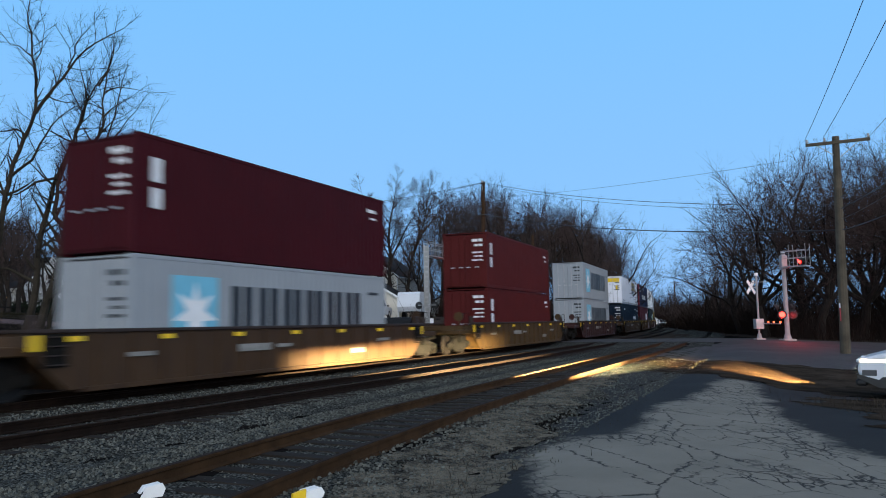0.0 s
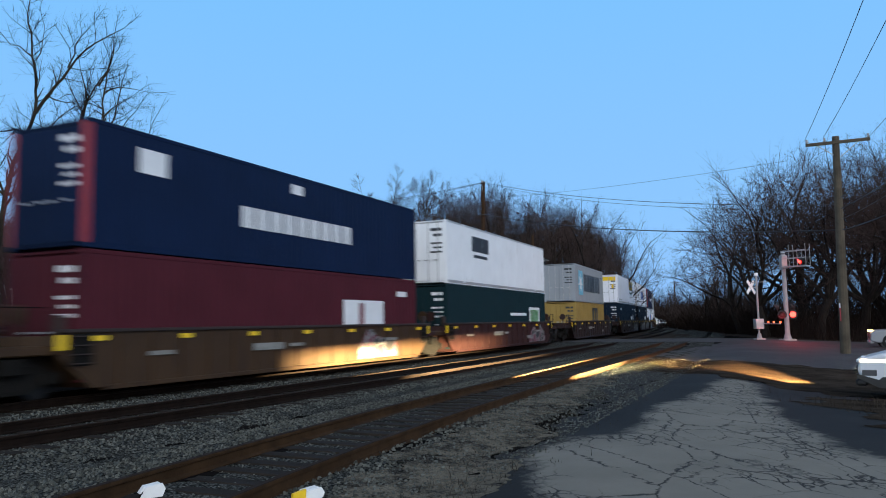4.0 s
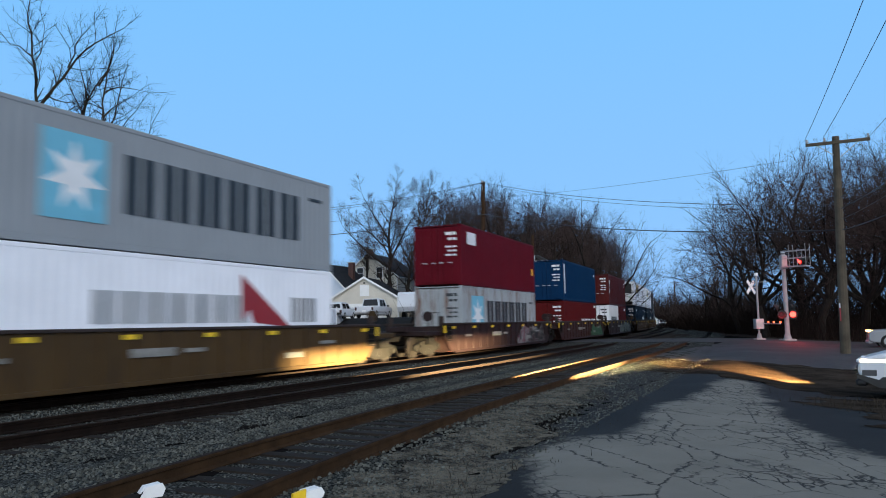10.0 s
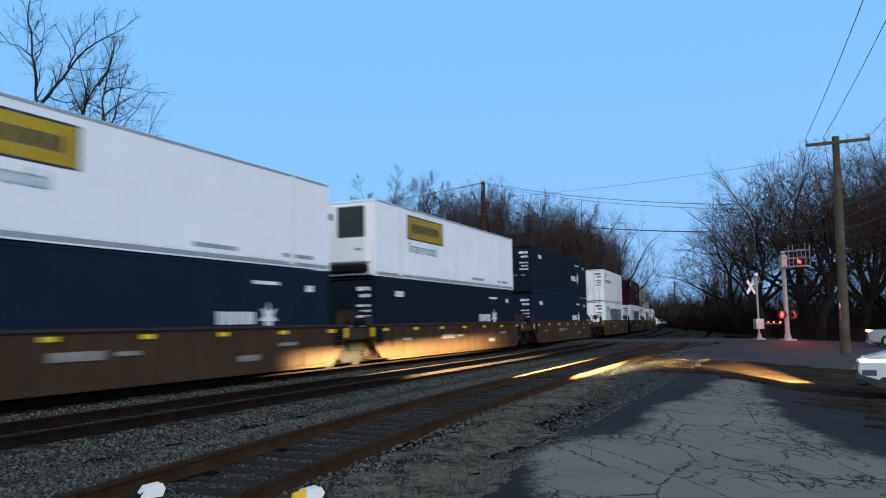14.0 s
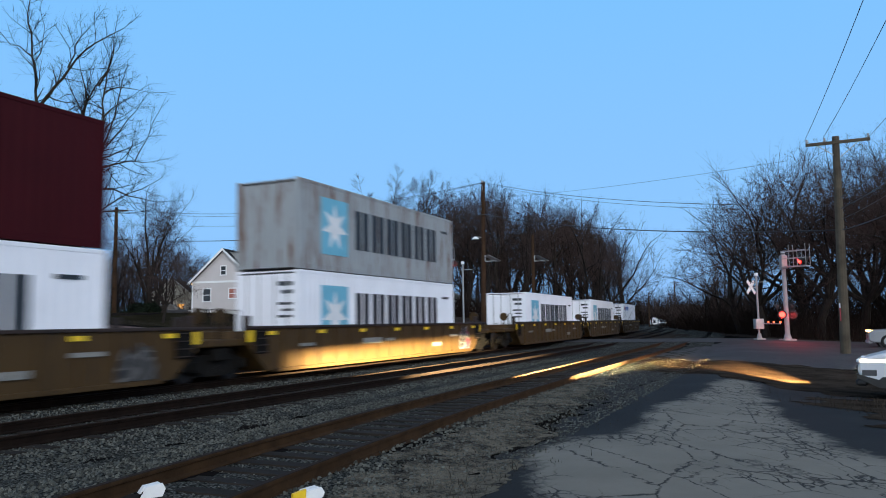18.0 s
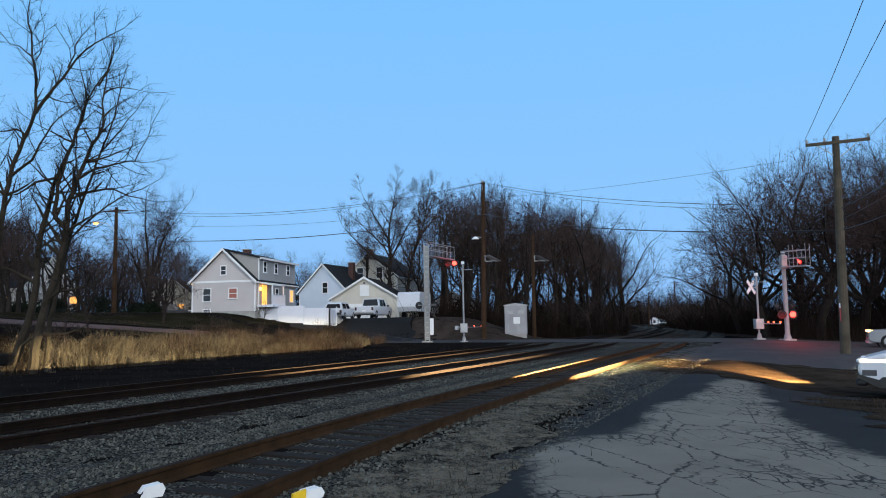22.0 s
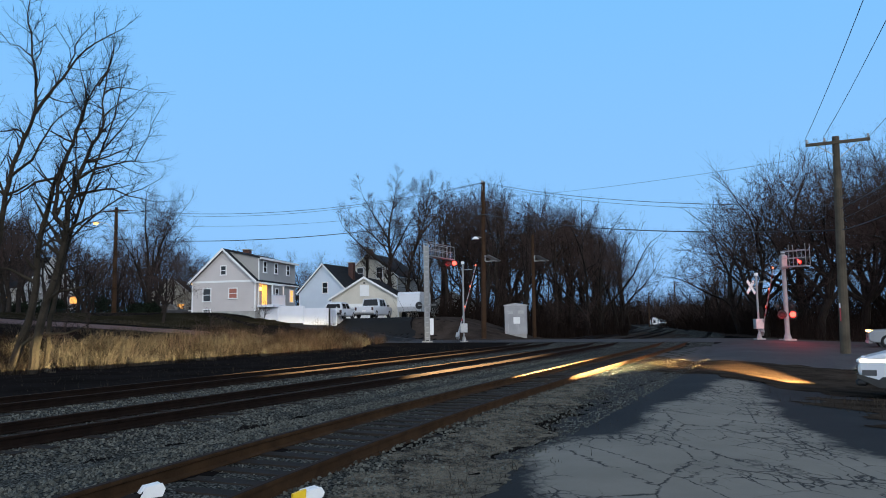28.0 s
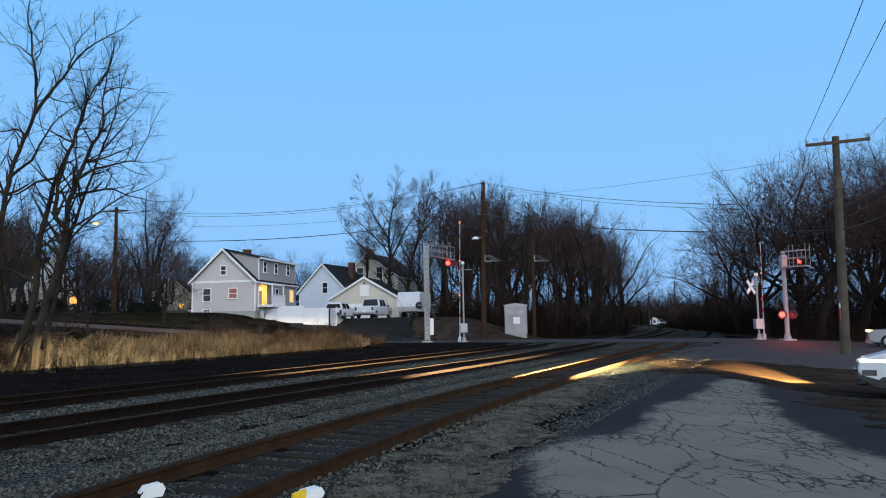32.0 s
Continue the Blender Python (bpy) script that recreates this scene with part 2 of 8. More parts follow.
M = dict(
    soil=mat("dark_cinder_soil", (0.011, 0.0098, 0.0096), 0.95, 0, 0.4, 0.5, 0.05, 9),
    ballast=mat("ballast_stone", (0.08, 0.084, 0.076), 0.95, 0, 0.3, 6, 0.02, 22, island=True),
    bed=stone_mat("ballast_bed", (0.094, 0.096, 0.088), 0.034),
    tie=mat("weathered_tie_wood", (0.022, 0.018, 0.015), 0.9, 0, 0.4, 2, 0.01, 30),
    # Rust taken darker: the shadow on the main rails' sides is in this colour.
    rail_side=mat("shade_dark_rusty_rail_steel", (0.012, 0.0068, 0.0045), 0.85, 0.2, 0.35, 4, 0.0, 40),
    rail_brown=mat("brown_siding_rail_steel", (0.044, 0.023, 0.010), 0.85, 0.1, 0.4, 4, 0.0, 40),
    rail_top=mat("worn_rail_head", (0.022, 0.014, 0.010), 0.9, 0.0, 0.25, 5),
    lane=lane_mat("worn_lane_asphalt", (0.0195, 0.0185, 0.0175), (0.198, 0.18, 0.148)),
    fresh=asphalt_mat("dark_patch_asphalt", (0.0135, 0.0138, 0.0145), 0.3),
    road=asphalt_mat("crossing_road_asphalt", (0.054, 0.05, 0.05), 0.35, 0.6),
    concrete=mat("pale_concrete", (0.36, 0.35, 0.33), 0.85, 0, 0.2, 2, 0.004, 40),
    dirt=mat("bare_sandy_dirt", (0.036, 0.028, 0.022), 0.95, 0, 0.6, 1.4, 0.05, 16),
    verge=stone_mat("gravel_and_straw", (0.066, 0.062, 0.056), 0.03, 1.05),
    litter=mat("leaf_litter", (0.042, 0.033, 0.028), 0.95, 0, 0.5, 0.8, 0.05, 9),
    lawn=mat("winter_lawn", (0.021, 0.018, 0.011), 0.95, 0, 0.5, 0.4, 0.05, 14),
    plume=mat("pale_dead_grass", (0.070, 0.059, 0.045), 0.9, 0, 0.35, 0.6, 0, 8, island=True),
    grass=mat("dry_tall_grass", (0.033, 0.028, 0.022), 0.9, 0, 0.35, 0.6, 0, 8, island=True),
    weed=mat("dead_weeds", (0.033, 0.027, 0.020), 0.9, 0, 0.4, 0.8, 0, 8, island=True),
    brush=mat("red_brown_brush", (0.032, 0.021, 0.016), 0.9, 0, 0.4, 0.8, 0, 8, island=True),
    bark=mat("grey_bark", (0.024, 0.019, 0.016), 0.92, 0, 0.35, 3, 0.01, 20),
    bark_pale=mat("pale_bark", (0.034, 0.028, 0.021), 0.92, 0, 0.35, 3, 0.01, 20),
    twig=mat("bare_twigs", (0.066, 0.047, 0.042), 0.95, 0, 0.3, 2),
    # Near-black tone carrying the shade inside the woods; the briars share it.
    under=mat("shade_dark_undergrowth", (0.017, 0.012, 0.010), 0.95, 0, 0.4, 1.0, island=True),
    evergreen=mat("dark_evergreen", (0.010, 0.016, 0.009), 0.9, 0, 0.4, 1.0, island=True),
    # Backlit silhouette of the bank trees is put into their twig colour.
    near_twig=mat("silhouette_near_twigs", (0.012, 0.010, 0.009), 0.95, 0, 0.3, 2),
    stencil=mat("faded_white_stencil", (0.22, 0.21, 0.19), 0.7, 0, 0.4, 6),
    wood_pole=mat("weathered_pole_wood", (0.085, 0.07, 0.052), 0.9, 0, 0.35, 1.5, 0.005, 30),
    brown_pole=mat("treated_pole_wood", (0.05, 0.028, 0.016), 0.9, 0, 0.3, 1.5, 0.005, 30),
    galv=mat("galvanised_steel", (0.42, 0.42, 0.42), 0.5, 0.5, 0.2, 4),
    silver=mat("silver_painted_mast", (0.3, 0.3, 0.3), 0.55, 0.2, 0.18, 3),
    cabinet=rust_mat("dull_aluminium_sheet", (0.34, 0.34, 0.35), (0.5, 0.5, 0.51), 0.55, 0.6, 0.2, 0.3),
    black=mat("black_paint", (0.02, 0.02, 0.02), 0.6, 0, 0.2, 4),
    rubber=mat("tyre_rubber", (0.02, 0.02, 0.02), 0.85, 0, 0.2, 6),
    white=mat("white_paint", (0.82, 0.82, 0.81), 0.5, 0, 0.06, 1.2),
    vinyl=mat("white_vinyl", (0.68, 0.70, 0.76), 0.45, 0, 0.05, 1.2),
    ice=mat("pale_blue_siding", (0.60, 0.67, 0.76), 0.6, 0, 0.05, 0.8),
    beige=mat("beige_siding", (0.56, 0.515, 0.50), 0.65, 0, 0.06, 0.6),
    grey_siding=mat("grey_siding", (0.34, 0.33, 0.32), 0.65, 0, 0.06, 0.6),
    cream=mat("cream_stucco", (0.62, 0.58, 0.5), 0.75, 0, 0.08, 0.6),
    shingle=mat("dark_roof_shingles", (0.022, 0.024, 0.028), 0.85, 0, 0.3, 2.5, 0.01, 14),
    glass=mat("dark_window_glass", (0.02, 0.025, 0.03), 0.08, 0, 0.1, 1, spec=0.35),
    warm_window=glowing("lit_window", (1.0, 0.46, 0.11), 1.1),
    dim_window=glowing("dim_red_curtain", (0.24, 0.085, 0.06), 0.3),
    warm_bulb=glowing("warm_bulb", (1.0, 0.42, 0.1), 6.0),
    head_lamp=glowing("headlamp_glow", (1.0, 0.82, 0.6), 1.6),
    head_amber=glowing("amber_lamp_glow", (1.0, 0.62, 0.25), 6.0),
    red_on=glowing("red_lens_lit", (1.0, 0.012, 0.008), 28.0),
    red_dim=glowing("red_marker_lit", (1.0, 0.14, 0.05), 2.5),
    red_off=mat("red_lens_unlit", (0.03, 0.003, 0.003), 0.3, 0, 0.1, 3),
    lamp_glass=mat("pale_lamp_glass", (0.85, 0.85, 0.88), 0.1, 0, 0.05, 3, spec=0.8),
    trim_grey=mat("dark_grey_trim", (0.06, 0.06, 0.065), 0.5),
    wire=mat("black_cable", (0.012, 0.012, 0.014), 0.6),
    yellow=mat("reflective_yellow", (0.85, 0.55, 0.02), 0.45, 0, 0.06, 3),
    brick=mat("red_brick", (0.10, 0.055, 0.048), 0.85, 0, 0.2, 6, 0.004, 20),
    # Reddish light lying on the street is put into its asphalt colour.
    sand_street=mat("red_lit_worn_asphalt", (0.135, 0.078, 0.066), 0.85, 0, 0.2, 0.5, 0.005, 30),
)


# ---- building helpers ----
class Mesh:
    """Collects solid pieces and becomes one mesh."""

    def __init__(self):
        self.v, self.f = [], []

    def add(self, v, f):
        k = len(self.v)
        self.v += [tuple(p) for p in v]
        self.f += [tuple(i + k for i in q) for q in f]
        return self

    def box(self, x0, x1, y0, y1, z0, z1, c=0.0):
        """A box, with its edges chamfered by c."""
        if c <= 0:
            v = [(x, y, z) for x in (x0, x1) for y in (y0, y1) for z in (z0, z1)]
            f = [(0, 1, 3, 2), (4, 6, 7, 5), (0, 4, 5, 1), (2, 3, 7, 6), (0, 2, 6, 4), (1, 5, 7, 3)]
            return self.add(v, f)
        c = min(c, (x1 - x0) * 0.45, (y1 - y0) * 0.45, (z1 - z0) * 0.45)
        lv = [(x0, x0 + c, x1 - c, x1), (y0, y0 + c, y1 - c, y1), (z0, z0 + c, z1 - c, z1)]
        ids, v = {}, []
        for sx in (0, 1):
            for sy in (0, 1):
                for sz in (0, 1):
                    s = (sx, sy, sz)
                    for a in range(3):
                        ids[(s, a)] = len(v)
                        v.append([lv[i][(0, 3)[s[i]]] if i == a else lv[i][(1, 2)[s[i]]] for i in range(3)])
        f = []
        for a in range(3):
            b, d = (a + 1) % 3, (a + 2) % 3
            for sa in (0, 1):
                q = []
                for sb, sd in ((0, 0), (1, 0), (1, 1), (0, 1)):
                    s = [0, 0, 0]
                    s[a], s[b], s[d] = sa, sb, sd
                    q.append(ids[(tuple(s), a)])
                f.append(q if sa else q[::-1])
            for sb in (0, 1):
                for sd in (0, 1):
                    s0, s1 = [0, 0, 0], [0, 0, 0]
                    s0[a], s1[a], s0[b], s1[b], s0[d], s1[d] = 0, 1, sb, sb, sd, sd
                    s0, s1 = tuple(s0), tuple(s1)
                    f.append((ids[(s0, b)], ids[(s1, b)], ids[(s1, d)], ids[(s0, d)]))
        for s in [(i, j, k) for i in (0, 1) for j in (0, 1) for k in (0, 1)]:
            f.append((ids[(s, 0)], ids[(s, 1)], ids[(s, 2)]))
        return self.add(v, f)

    def tube(self, pts, radii, n=8, cap=True):
        """A round tube along points."""
        pts = [Vector(p) for p in pts]
        if not hasattr(radii, "__len__"):
            radii = [radii] * len(pts)
        v, f = [], []
        ref = None
        for i, p in enumerate(pts):
            d = (pts[min(i + 1, len(pts) - 1)] - pts[max(i - 1, 0)]).normalized()
            if ref is None:
                ref = d.orthogonal().normalized()
            a = (ref - d * ref.dot(d))
            a = a.normalized() if a.length > 1e-6 else d.orthogonal().normalized()
            ref = a
            b = d.cross(a)
            for j in range(n):
                t = 2 * math.pi * j / n
                v.append(p + (a * math.cos(t) + b * math.sin(t)) * radii[i])
        for i in range(len(pts) - 1):
            for j in range(n):
                k = (j + 1) % n
                f.append((i * n + j, i * n + k, (i + 1) * n + k, (i + 1) * n + j))
        if cap:
            f.append(tuple(range(n))[::-1])
            f.append(tuple((len(pts) - 1) * n + j for j in range(n)))
        return self.add(v, f)

    def prism(self, outline, h0, h1, axis="y"):
        """An outline of (a, b) pairs drawn out along an axis."""
        n = len(outline)
        def at(p, h):
            return {"x": (h, p[0], p[1]), "y": (p[0], h, p[1]), "z": (p[0], p[1], h)}[axis]
        v = [at(p, h0) for p in outline] + [at(p, h1) for p in outline]
        f = [(i, (i + 1) % n, n + (i + 1) % n, n + i) for i in range(n)]
        return self.add(v, f + [tuple(range(n))[::-1], tuple(range(n, 2 * n))])

    def data(self, name, material, smooth=False):
        me = bpy.data.meshes.new(name)
        me.from_pydata(self.v, [], self.f)
        bm = bmesh.new()
        bm.from_mesh(me)
        bmesh.ops.recalc_face_normals(bm, faces=bm.faces)
        bm.to_mesh(me)
        bm.free()
        me.materials.append(material)
        if smooth:
            me.polygons.foreach_set("use_smooth", [True] * len(me.polygons))
        me.update()
        return me


def part(name, bm, material, parent, label="", smooth=False, at=None):
    """One mesh object under a thing or a part."""
    ob = new(name, bm.data(name, material, smooth) if isinstance(bm, Mesh) else bm)
    ob.parent = parent
    if at is not None:
        ob.matrix_basis = at
    return tagged(ob, label) if label else ob


def thing(name, label, category, m=None, group="", kind=""):
    ob = new(name)
    ob.empty_display_size = 0.2
    if m is not None:
        ob.matrix_basis = m
    return tagged(ob, label, category, group, kind)


def solid(name, bm, material, label, category, m=None, group="", kind="", smooth=False):
    ob = new(name, bm.data(name, material, smooth) if isinstance(bm, Mesh) else bm)
    if m is not None:
        ob.matrix_basis = m
    return tagged(ob, label, category, group, kind)


# ---- plan: the line of the tracks ----
TH, S1, CURV, PA, SPACING = 0.42738, 17.106, 0.001131, 15.118, 4.46
U = Vector((math.sin(TH), math.cos(TH)))
N = Vector((math.cos(TH), -math.sin(TH)))
O = -PA * N


def track(s, q=0.0):
    """The point s metres along the far main track and q metres to its right."""
    if s <= S1:
        p = O + U * s + N * q
    else:
        a = (s - S1) * CURV
        p = O + U * S1 - N / CURV + (N * math.cos(a) + U * math.sin(a)) * (1 / CURV + q)
    return p


def heading(s):
    return TH - max(0.0, s - S1) * CURV


def siding_q(s):
    return 8.9 + 1.05 * math.exp(-(s - 5) / 7.5) if s > 0 else 10.94 - 0.27 * s


def sq(x, y):
    """Along and across the tracks of a point."""
    d = Vector((x, y)) - O
    s, q = d.dot(U), d.dot(N)
    if s > S1:
        c = Vector((x, y)) - (O + U * S1 - N / CURV)
        s, q = S1 + math.atan2(c.dot(U), c.dot(N)) / CURV, c.length - 1 / CURV
    return s, q


def smooth01(a, b, x):
    t = min(1, max(0, (x - a) / (b - a)))
    return t * t * (3 - 2 * t)


def gz(x, y):
    """Height of the bare ground; the rail heads lie at zero."""
    s, q = sq(x, y)
    far = 1 - smooth01(80, 130, s)
    z = -0.34
    for c in (0.0, SPACING, siding_q(min(s, 400))):
        z = max(z, -0.2 - 0.12 * max(0, abs(q - c) - 1.5) ** 1.3)
    if q > 0:
        z = max(z, -0.34 + 0.22 * smooth01(10.2, 13.5, q))
    # the ends of the siding's ties are buried
    dq = abs(q - siding_q(min(s, 400)))
    if 0.8 < dq < 2.6:
        z = max(z, -0.155 - 0.1 * max(0, dq - 1.45) ** 1.2)
    # bank, street and lawns on the far side
    rise = 0.12 + min(2.2, max(0.35, 1.95 - 0.058 * (s - 26)))
    up = rise * smooth01(-14, -20, q) + (3.05 - 1.0 * smooth01(58, 74, s) - rise) * min(1, max(0, (q + 23.8 - 3 * smooth01(44, 58, s)) / (-9.2 + 2 * smooth01(40, 58, s))))
    up += 0.5 * smooth01(-19.2, -24.2, q) * (1 - smooth01(-24.2, -31, q))
    z += up * far + 0.5 * smooth01(-14, -30, q) * (1 - far)
    # the level yard before the garage
    yd = smooth01(2.0, 0.8, math.hypot((x + 6.5) / 9, (y - 79) / 12))
    z = z * (1 - yd) + 2.08 * yd
    # the lane side falls away from the tracks
    z -= 0.4 * smooth01(12.5, 24, q) * smooth01(14, 34, s)
    z -= 0.4 * math.exp(-(((x - 13) / 6.5) ** 2 + ((y - 18.5) / 8.0) ** 2)) * smooth01(12, 15.5, q)
    # the crossing road is level with the rails
    r = smooth01(7.5, 4.3, abs(s - (55.8 - 0.1 * q)))
    if -30 < q < 30:
        flat = -0.03 - 0.45 * smooth01(11, 24, q) + 1.7 * smooth01(-12, -27, q)
        r *= smooth01(-30, -24, q)
        z = z * (1 - r) + flat * r
    z += 0.03 * noise.noise(Vector((x * 0.4, y * 0.4, 0))) * smooth01(0.5, 3, abs(q - 4.5) - 7)
    return z


def ground_sheet():
    def steps(lo, hi, fine, far):
        a = list(np.arange(lo, hi, fine))
        g, k = fine, hi
        while k < far:
            g *= 1.25
            k += g
            a.append(k)
        g, k = fine, lo
        while k > -far:
            g *= 1.25
            k -= g
            a.insert(0, k)
        return a
    xs, ys = steps(-45, 45, 0.6, 2500), steps(-12, 90, 0.6, 3000)
    v = [(x, y, gz(x, y)) for y in ys for x in xs]
    w = len(xs)
    f = [(j * w + i, j * w + i + 1, (j + 1) * w + i + 1, (j + 1) * w + i) for j in range(len(ys) - 1) for i in range(w - 1)]
    me = bpy.data.meshes.new("ground")
    me.from_pydata(v, [], f)
    me.materials.append(M["soil"])
    me.polygons.foreach_set("use_smooth", [True] * len(f))
    return tagged(new("ground", me), "dark cinder soil and winter lawn beside the tracks", "ground", kind="structure")


def band(name, s0, s1, q0, q1, material, label, category, lift=0.02, ds=0.8, nq=6, kind="structure", flat=None):
    """A strip of surface along the tracks between two offsets."""
    n = max(2, int((s1 - s0) / ds))
    v, f = [], []
    for i in range(n + 1):
        s = s0 + (s1 - s0) * i / n
        a = q0(s) if callable(q0) else q0
        b = q1(s) if callable(q1) else q1
        for j in range(nq + 1):
            p = track(s, a + (b - a) * j / nq)
            v.append((p.x, p.y, (gz(p.x, p.y) if flat is None else flat) + lift))
    w = nq + 1
    f = [(i * w + j, i * w + j + 1, (i + 1) * w + j + 1, (i + 1) * w + j) for i in range(n) for j in range(nq)]
    me = bpy.data.meshes.new(name)
    me.from_pydata(v, [], f)
    me.materials.append(material)
    me.polygons.foreach_set("use_smooth", [True] * len(f))
    return tagged(new(name, me), label, category, kind=kind)


# ---- tracks ----
def sweep(outline, s0, s1, q, ds, z=0.0):
    """An outline of (across, up) drawn along a track."""
    m = Mesh()
    n = int((s1 - s0) / ds)
    k = len(outline)
    v, f = [], []
    for i in range(n + 1):
        s = s0 + (s1 - s0) * i / n
        qq = q(s) if callable(q) else q
        for a, b in outline:
            p = track(s, qq + a)
            v.append((p.x, p.y, z + b))
    f = [(i * k + j, i * k + (j + 1) % k, (i + 1) * k + (j + 1) % k, (i + 1) * k + j) for i in range(n) for j in range(k)]
    return m.add(v, f)


RAIL = [(-0.075, -0.172), (0.075, -0.172), (0.075, -0.16), (0.012, -0.14), (0.01, -0.05), (0.036, -0.04), (0.037, -0.006),
        (-0.037, -0.006), (-0.036, -0.04), (-0.01, -0.05), (-0.012, -0.14), (-0.075, -0.16)]
HEAD = [(-0.037, -0.006), (0.037, -0.006), (0.03, 0.0), (-0.03, 0.0)]


def railway_track(label, q, s0, s1, tie_mesh, show_from, show_to, sunk):
    t = thing("railway_track", label, "railway track", kind="structure")
    for side in (-0.7525, 0.7525):
        qq = (lambda s, e=side: q(s) + e) if callable(q) else q + side
        r = part("rail", sweep(RAIL, s0, s1, qq, 2.0), M["rail_brown" if "siding" in label else "rail_side"], t, "rust-brown steel rail")
        part("running_surface", sweep(HEAD, s0, s1, qq, 2.0), M["rail_top"], r, "worn rail head")
    s = show_from
    rnd = random.Random(int(show_to * 10) + len(label))
    while s < show_to:
        c = q(s) if callable(q) else q
        p = track(s, c + rnd.uniform(-0.05, 0.05))
        o = part("tie", tie_mesh, None, t)
        o.matrix_basis = pose(p.x, p.y, -0.172 - sunk + rnd.uniform(-0.012, 0.008), rnd.uniform(-0.6, 0.6), 0, -math.degrees(heading(s)) + rnd.uniform(-1.5, 1.5))
        s += 0.5 + rnd.uniform(-0.02, 0.02)
    return t


def tracks():
    tie = Mesh().box(-1.3, 1.3, -0.115, 0.115, -0.18, 0, 0.012).data("tie", M["tie"])
    railway_track("double main line track on dark ballast, rails bright on top", 0.0, -60, 420, tie, -4, 44, 0.0)
    railway_track("main line track nearer the lane, rusty rail sides", SPACING, -60, 420, tie, -4, 44, 0.0)
    railway_track("old siding track with weathered wooden ties", siding_q, -30, 62, tie, -4, 44, -0.008)


# ---- the crossing road, lane and street ----
def outline_sheet(name, points, material, label, category, lift, rough=0.25, cell=0.35, most=80):
    """A patch of paving with a soft, uneven outline, draped over the ground."""
    n = len(points)
    ring = []
    for i in range(n):
        p0, p1, p2, p3 = (Vector(points[(i + k) % n]) for k in (-1, 0, 1, 2))
        for j in range(22):
            t = j / 22
            ring.append(0.5 * ((2 * p1) + (p2 - p0) * t + (2 * p0 - 5 * p1 + 4 * p2 - p3) * t * t + (3 * p1 - p0 - 3 * p2 + p3) * t ** 3))
    ring = [p + rough * Vector((noise.noise(Vector((p.x * 1.3, p.y * 1.3, lift * 9))), noise.noise(Vector((p.x * 1.3, p.y * 1.3, 5 + lift))))) for p in ring]
    ring = [p + 0.3 * rough * Vector((noise.noise(Vector((p.x * 6, p.y * 6, 1))), noise.noise(Vector((p.x * 6, p.y * 6, 7))))) for p in ring]
    bm = bmesh.new()
    face = bm.faces.new([bm.verts.new((p.x, p.y, 0)) for p in ring])
    lo = [min(p[k] for p in ring) for k in (0, 1)]
    hi = [max(p[k] for p in ring) for k in (0, 1)]
    for k in (0, 1):
        step = max(cell, (hi[k] - lo[k]) / most)
        c = lo[k] + step
        while c < hi[k]:
            co, no = [0, 0, 0], [0, 0, 0]
            co[k], no[k] = c, 1
            bmesh.ops.bisect_plane(bm, geom=bm.verts[:] + bm.edges[:] + bm.faces[:], plane_co=co, plane_no=no)
            c += step
    for v in bm.verts:
        v.co.z = gz(v.co.x, v.co.y) + lift
    bmesh.ops.triangulate(bm, faces=[f for f in bm.faces if len(f.verts) > 4])
    bmesh.ops.recalc_face_normals(bm, faces=bm.faces)
    me = bpy.data.meshes.new(name)
    bm.to_mesh(me)
    bm.free()
    me.materials.append(material)
    return tagged(new(name, me), label, category, kind="structure")


def inside(x, y, ring):
    """Metres from the edge of an outline, positive within it."""
    best, odd = 1e9, False
    for (ax, ay), (bx, by) in zip(ring, ring[1:] + ring[:1]):
        t = min(1, max(0, ((x - ax) * (bx - ax) + (y - ay) * (by - ay)) / ((bx - ax) ** 2 + (by - ay) ** 2)))
        best = min(best, math.hypot(x - ax - t * (bx - ax), y - ay - t * (by - ay)))
        if (ay > y) != (by > y) and x < ax + (y - ay) / (by - ay) * (bx - ax):
            odd = not odd
    return best if odd else -best


def crossing_road():
    v, f = [], []
    n, w = 90, 8
    for i in range(n + 1):
        q = -18 + 80 * i / n
        for j in range(w + 1):
            p = track(55.8 - 0.1 * q + (j / w - 0.5) * (8.4 + 3.0 * smooth01(9, 14, q)), q)
            v.append((p.x, p.y, gz(p.x, p.y) + 0.028))
    for i in range(n):
        for j in range(w):
            a = i * (w + 1) + j
            f.append((a, a + 1, a + w + 2, a + w + 1))
    me = bpy.data.meshes.new("road")
    me.from_pydata(v, [], f)
    me.materials.append(M["road"])
    tagged(new("road", me), "grey asphalt road crossing the tracks", "road", kind="structure")


LANE = [(0.35, 6.8), (0.6, 8.2), (0.9, 9.5), (1.4, 11.1), (2.1, 13.0), (3.3, 16.5), (4.9, 21.4), (6.4, 24.4), (7.9, 20.8), (10.4, 16.6), (14, 12), (20, 4), (10, -8), (-4, -8), (-1.2, 2)]
WORN = [(0.9, 6.8), (0.87, 7.6), (0.93, 8.3), (1.17, 9.4), (1.74, 10.7), (2.49, 10.6), (2.91, 11.0), (3.33, 12.7), (4.28, 14.5), (4.83, 15.1), (5.68, 16.7), (6.94, 19.4), (7.85, 20.8), (8.0, 19.9), (6.6, 16.2), (5.58, 13.2), (5.05, 11.3), (4.75, 9.7), (4.67, 8.2), (4.6, 5.0), (3.4, 1.5), (0.5, 1.0)]
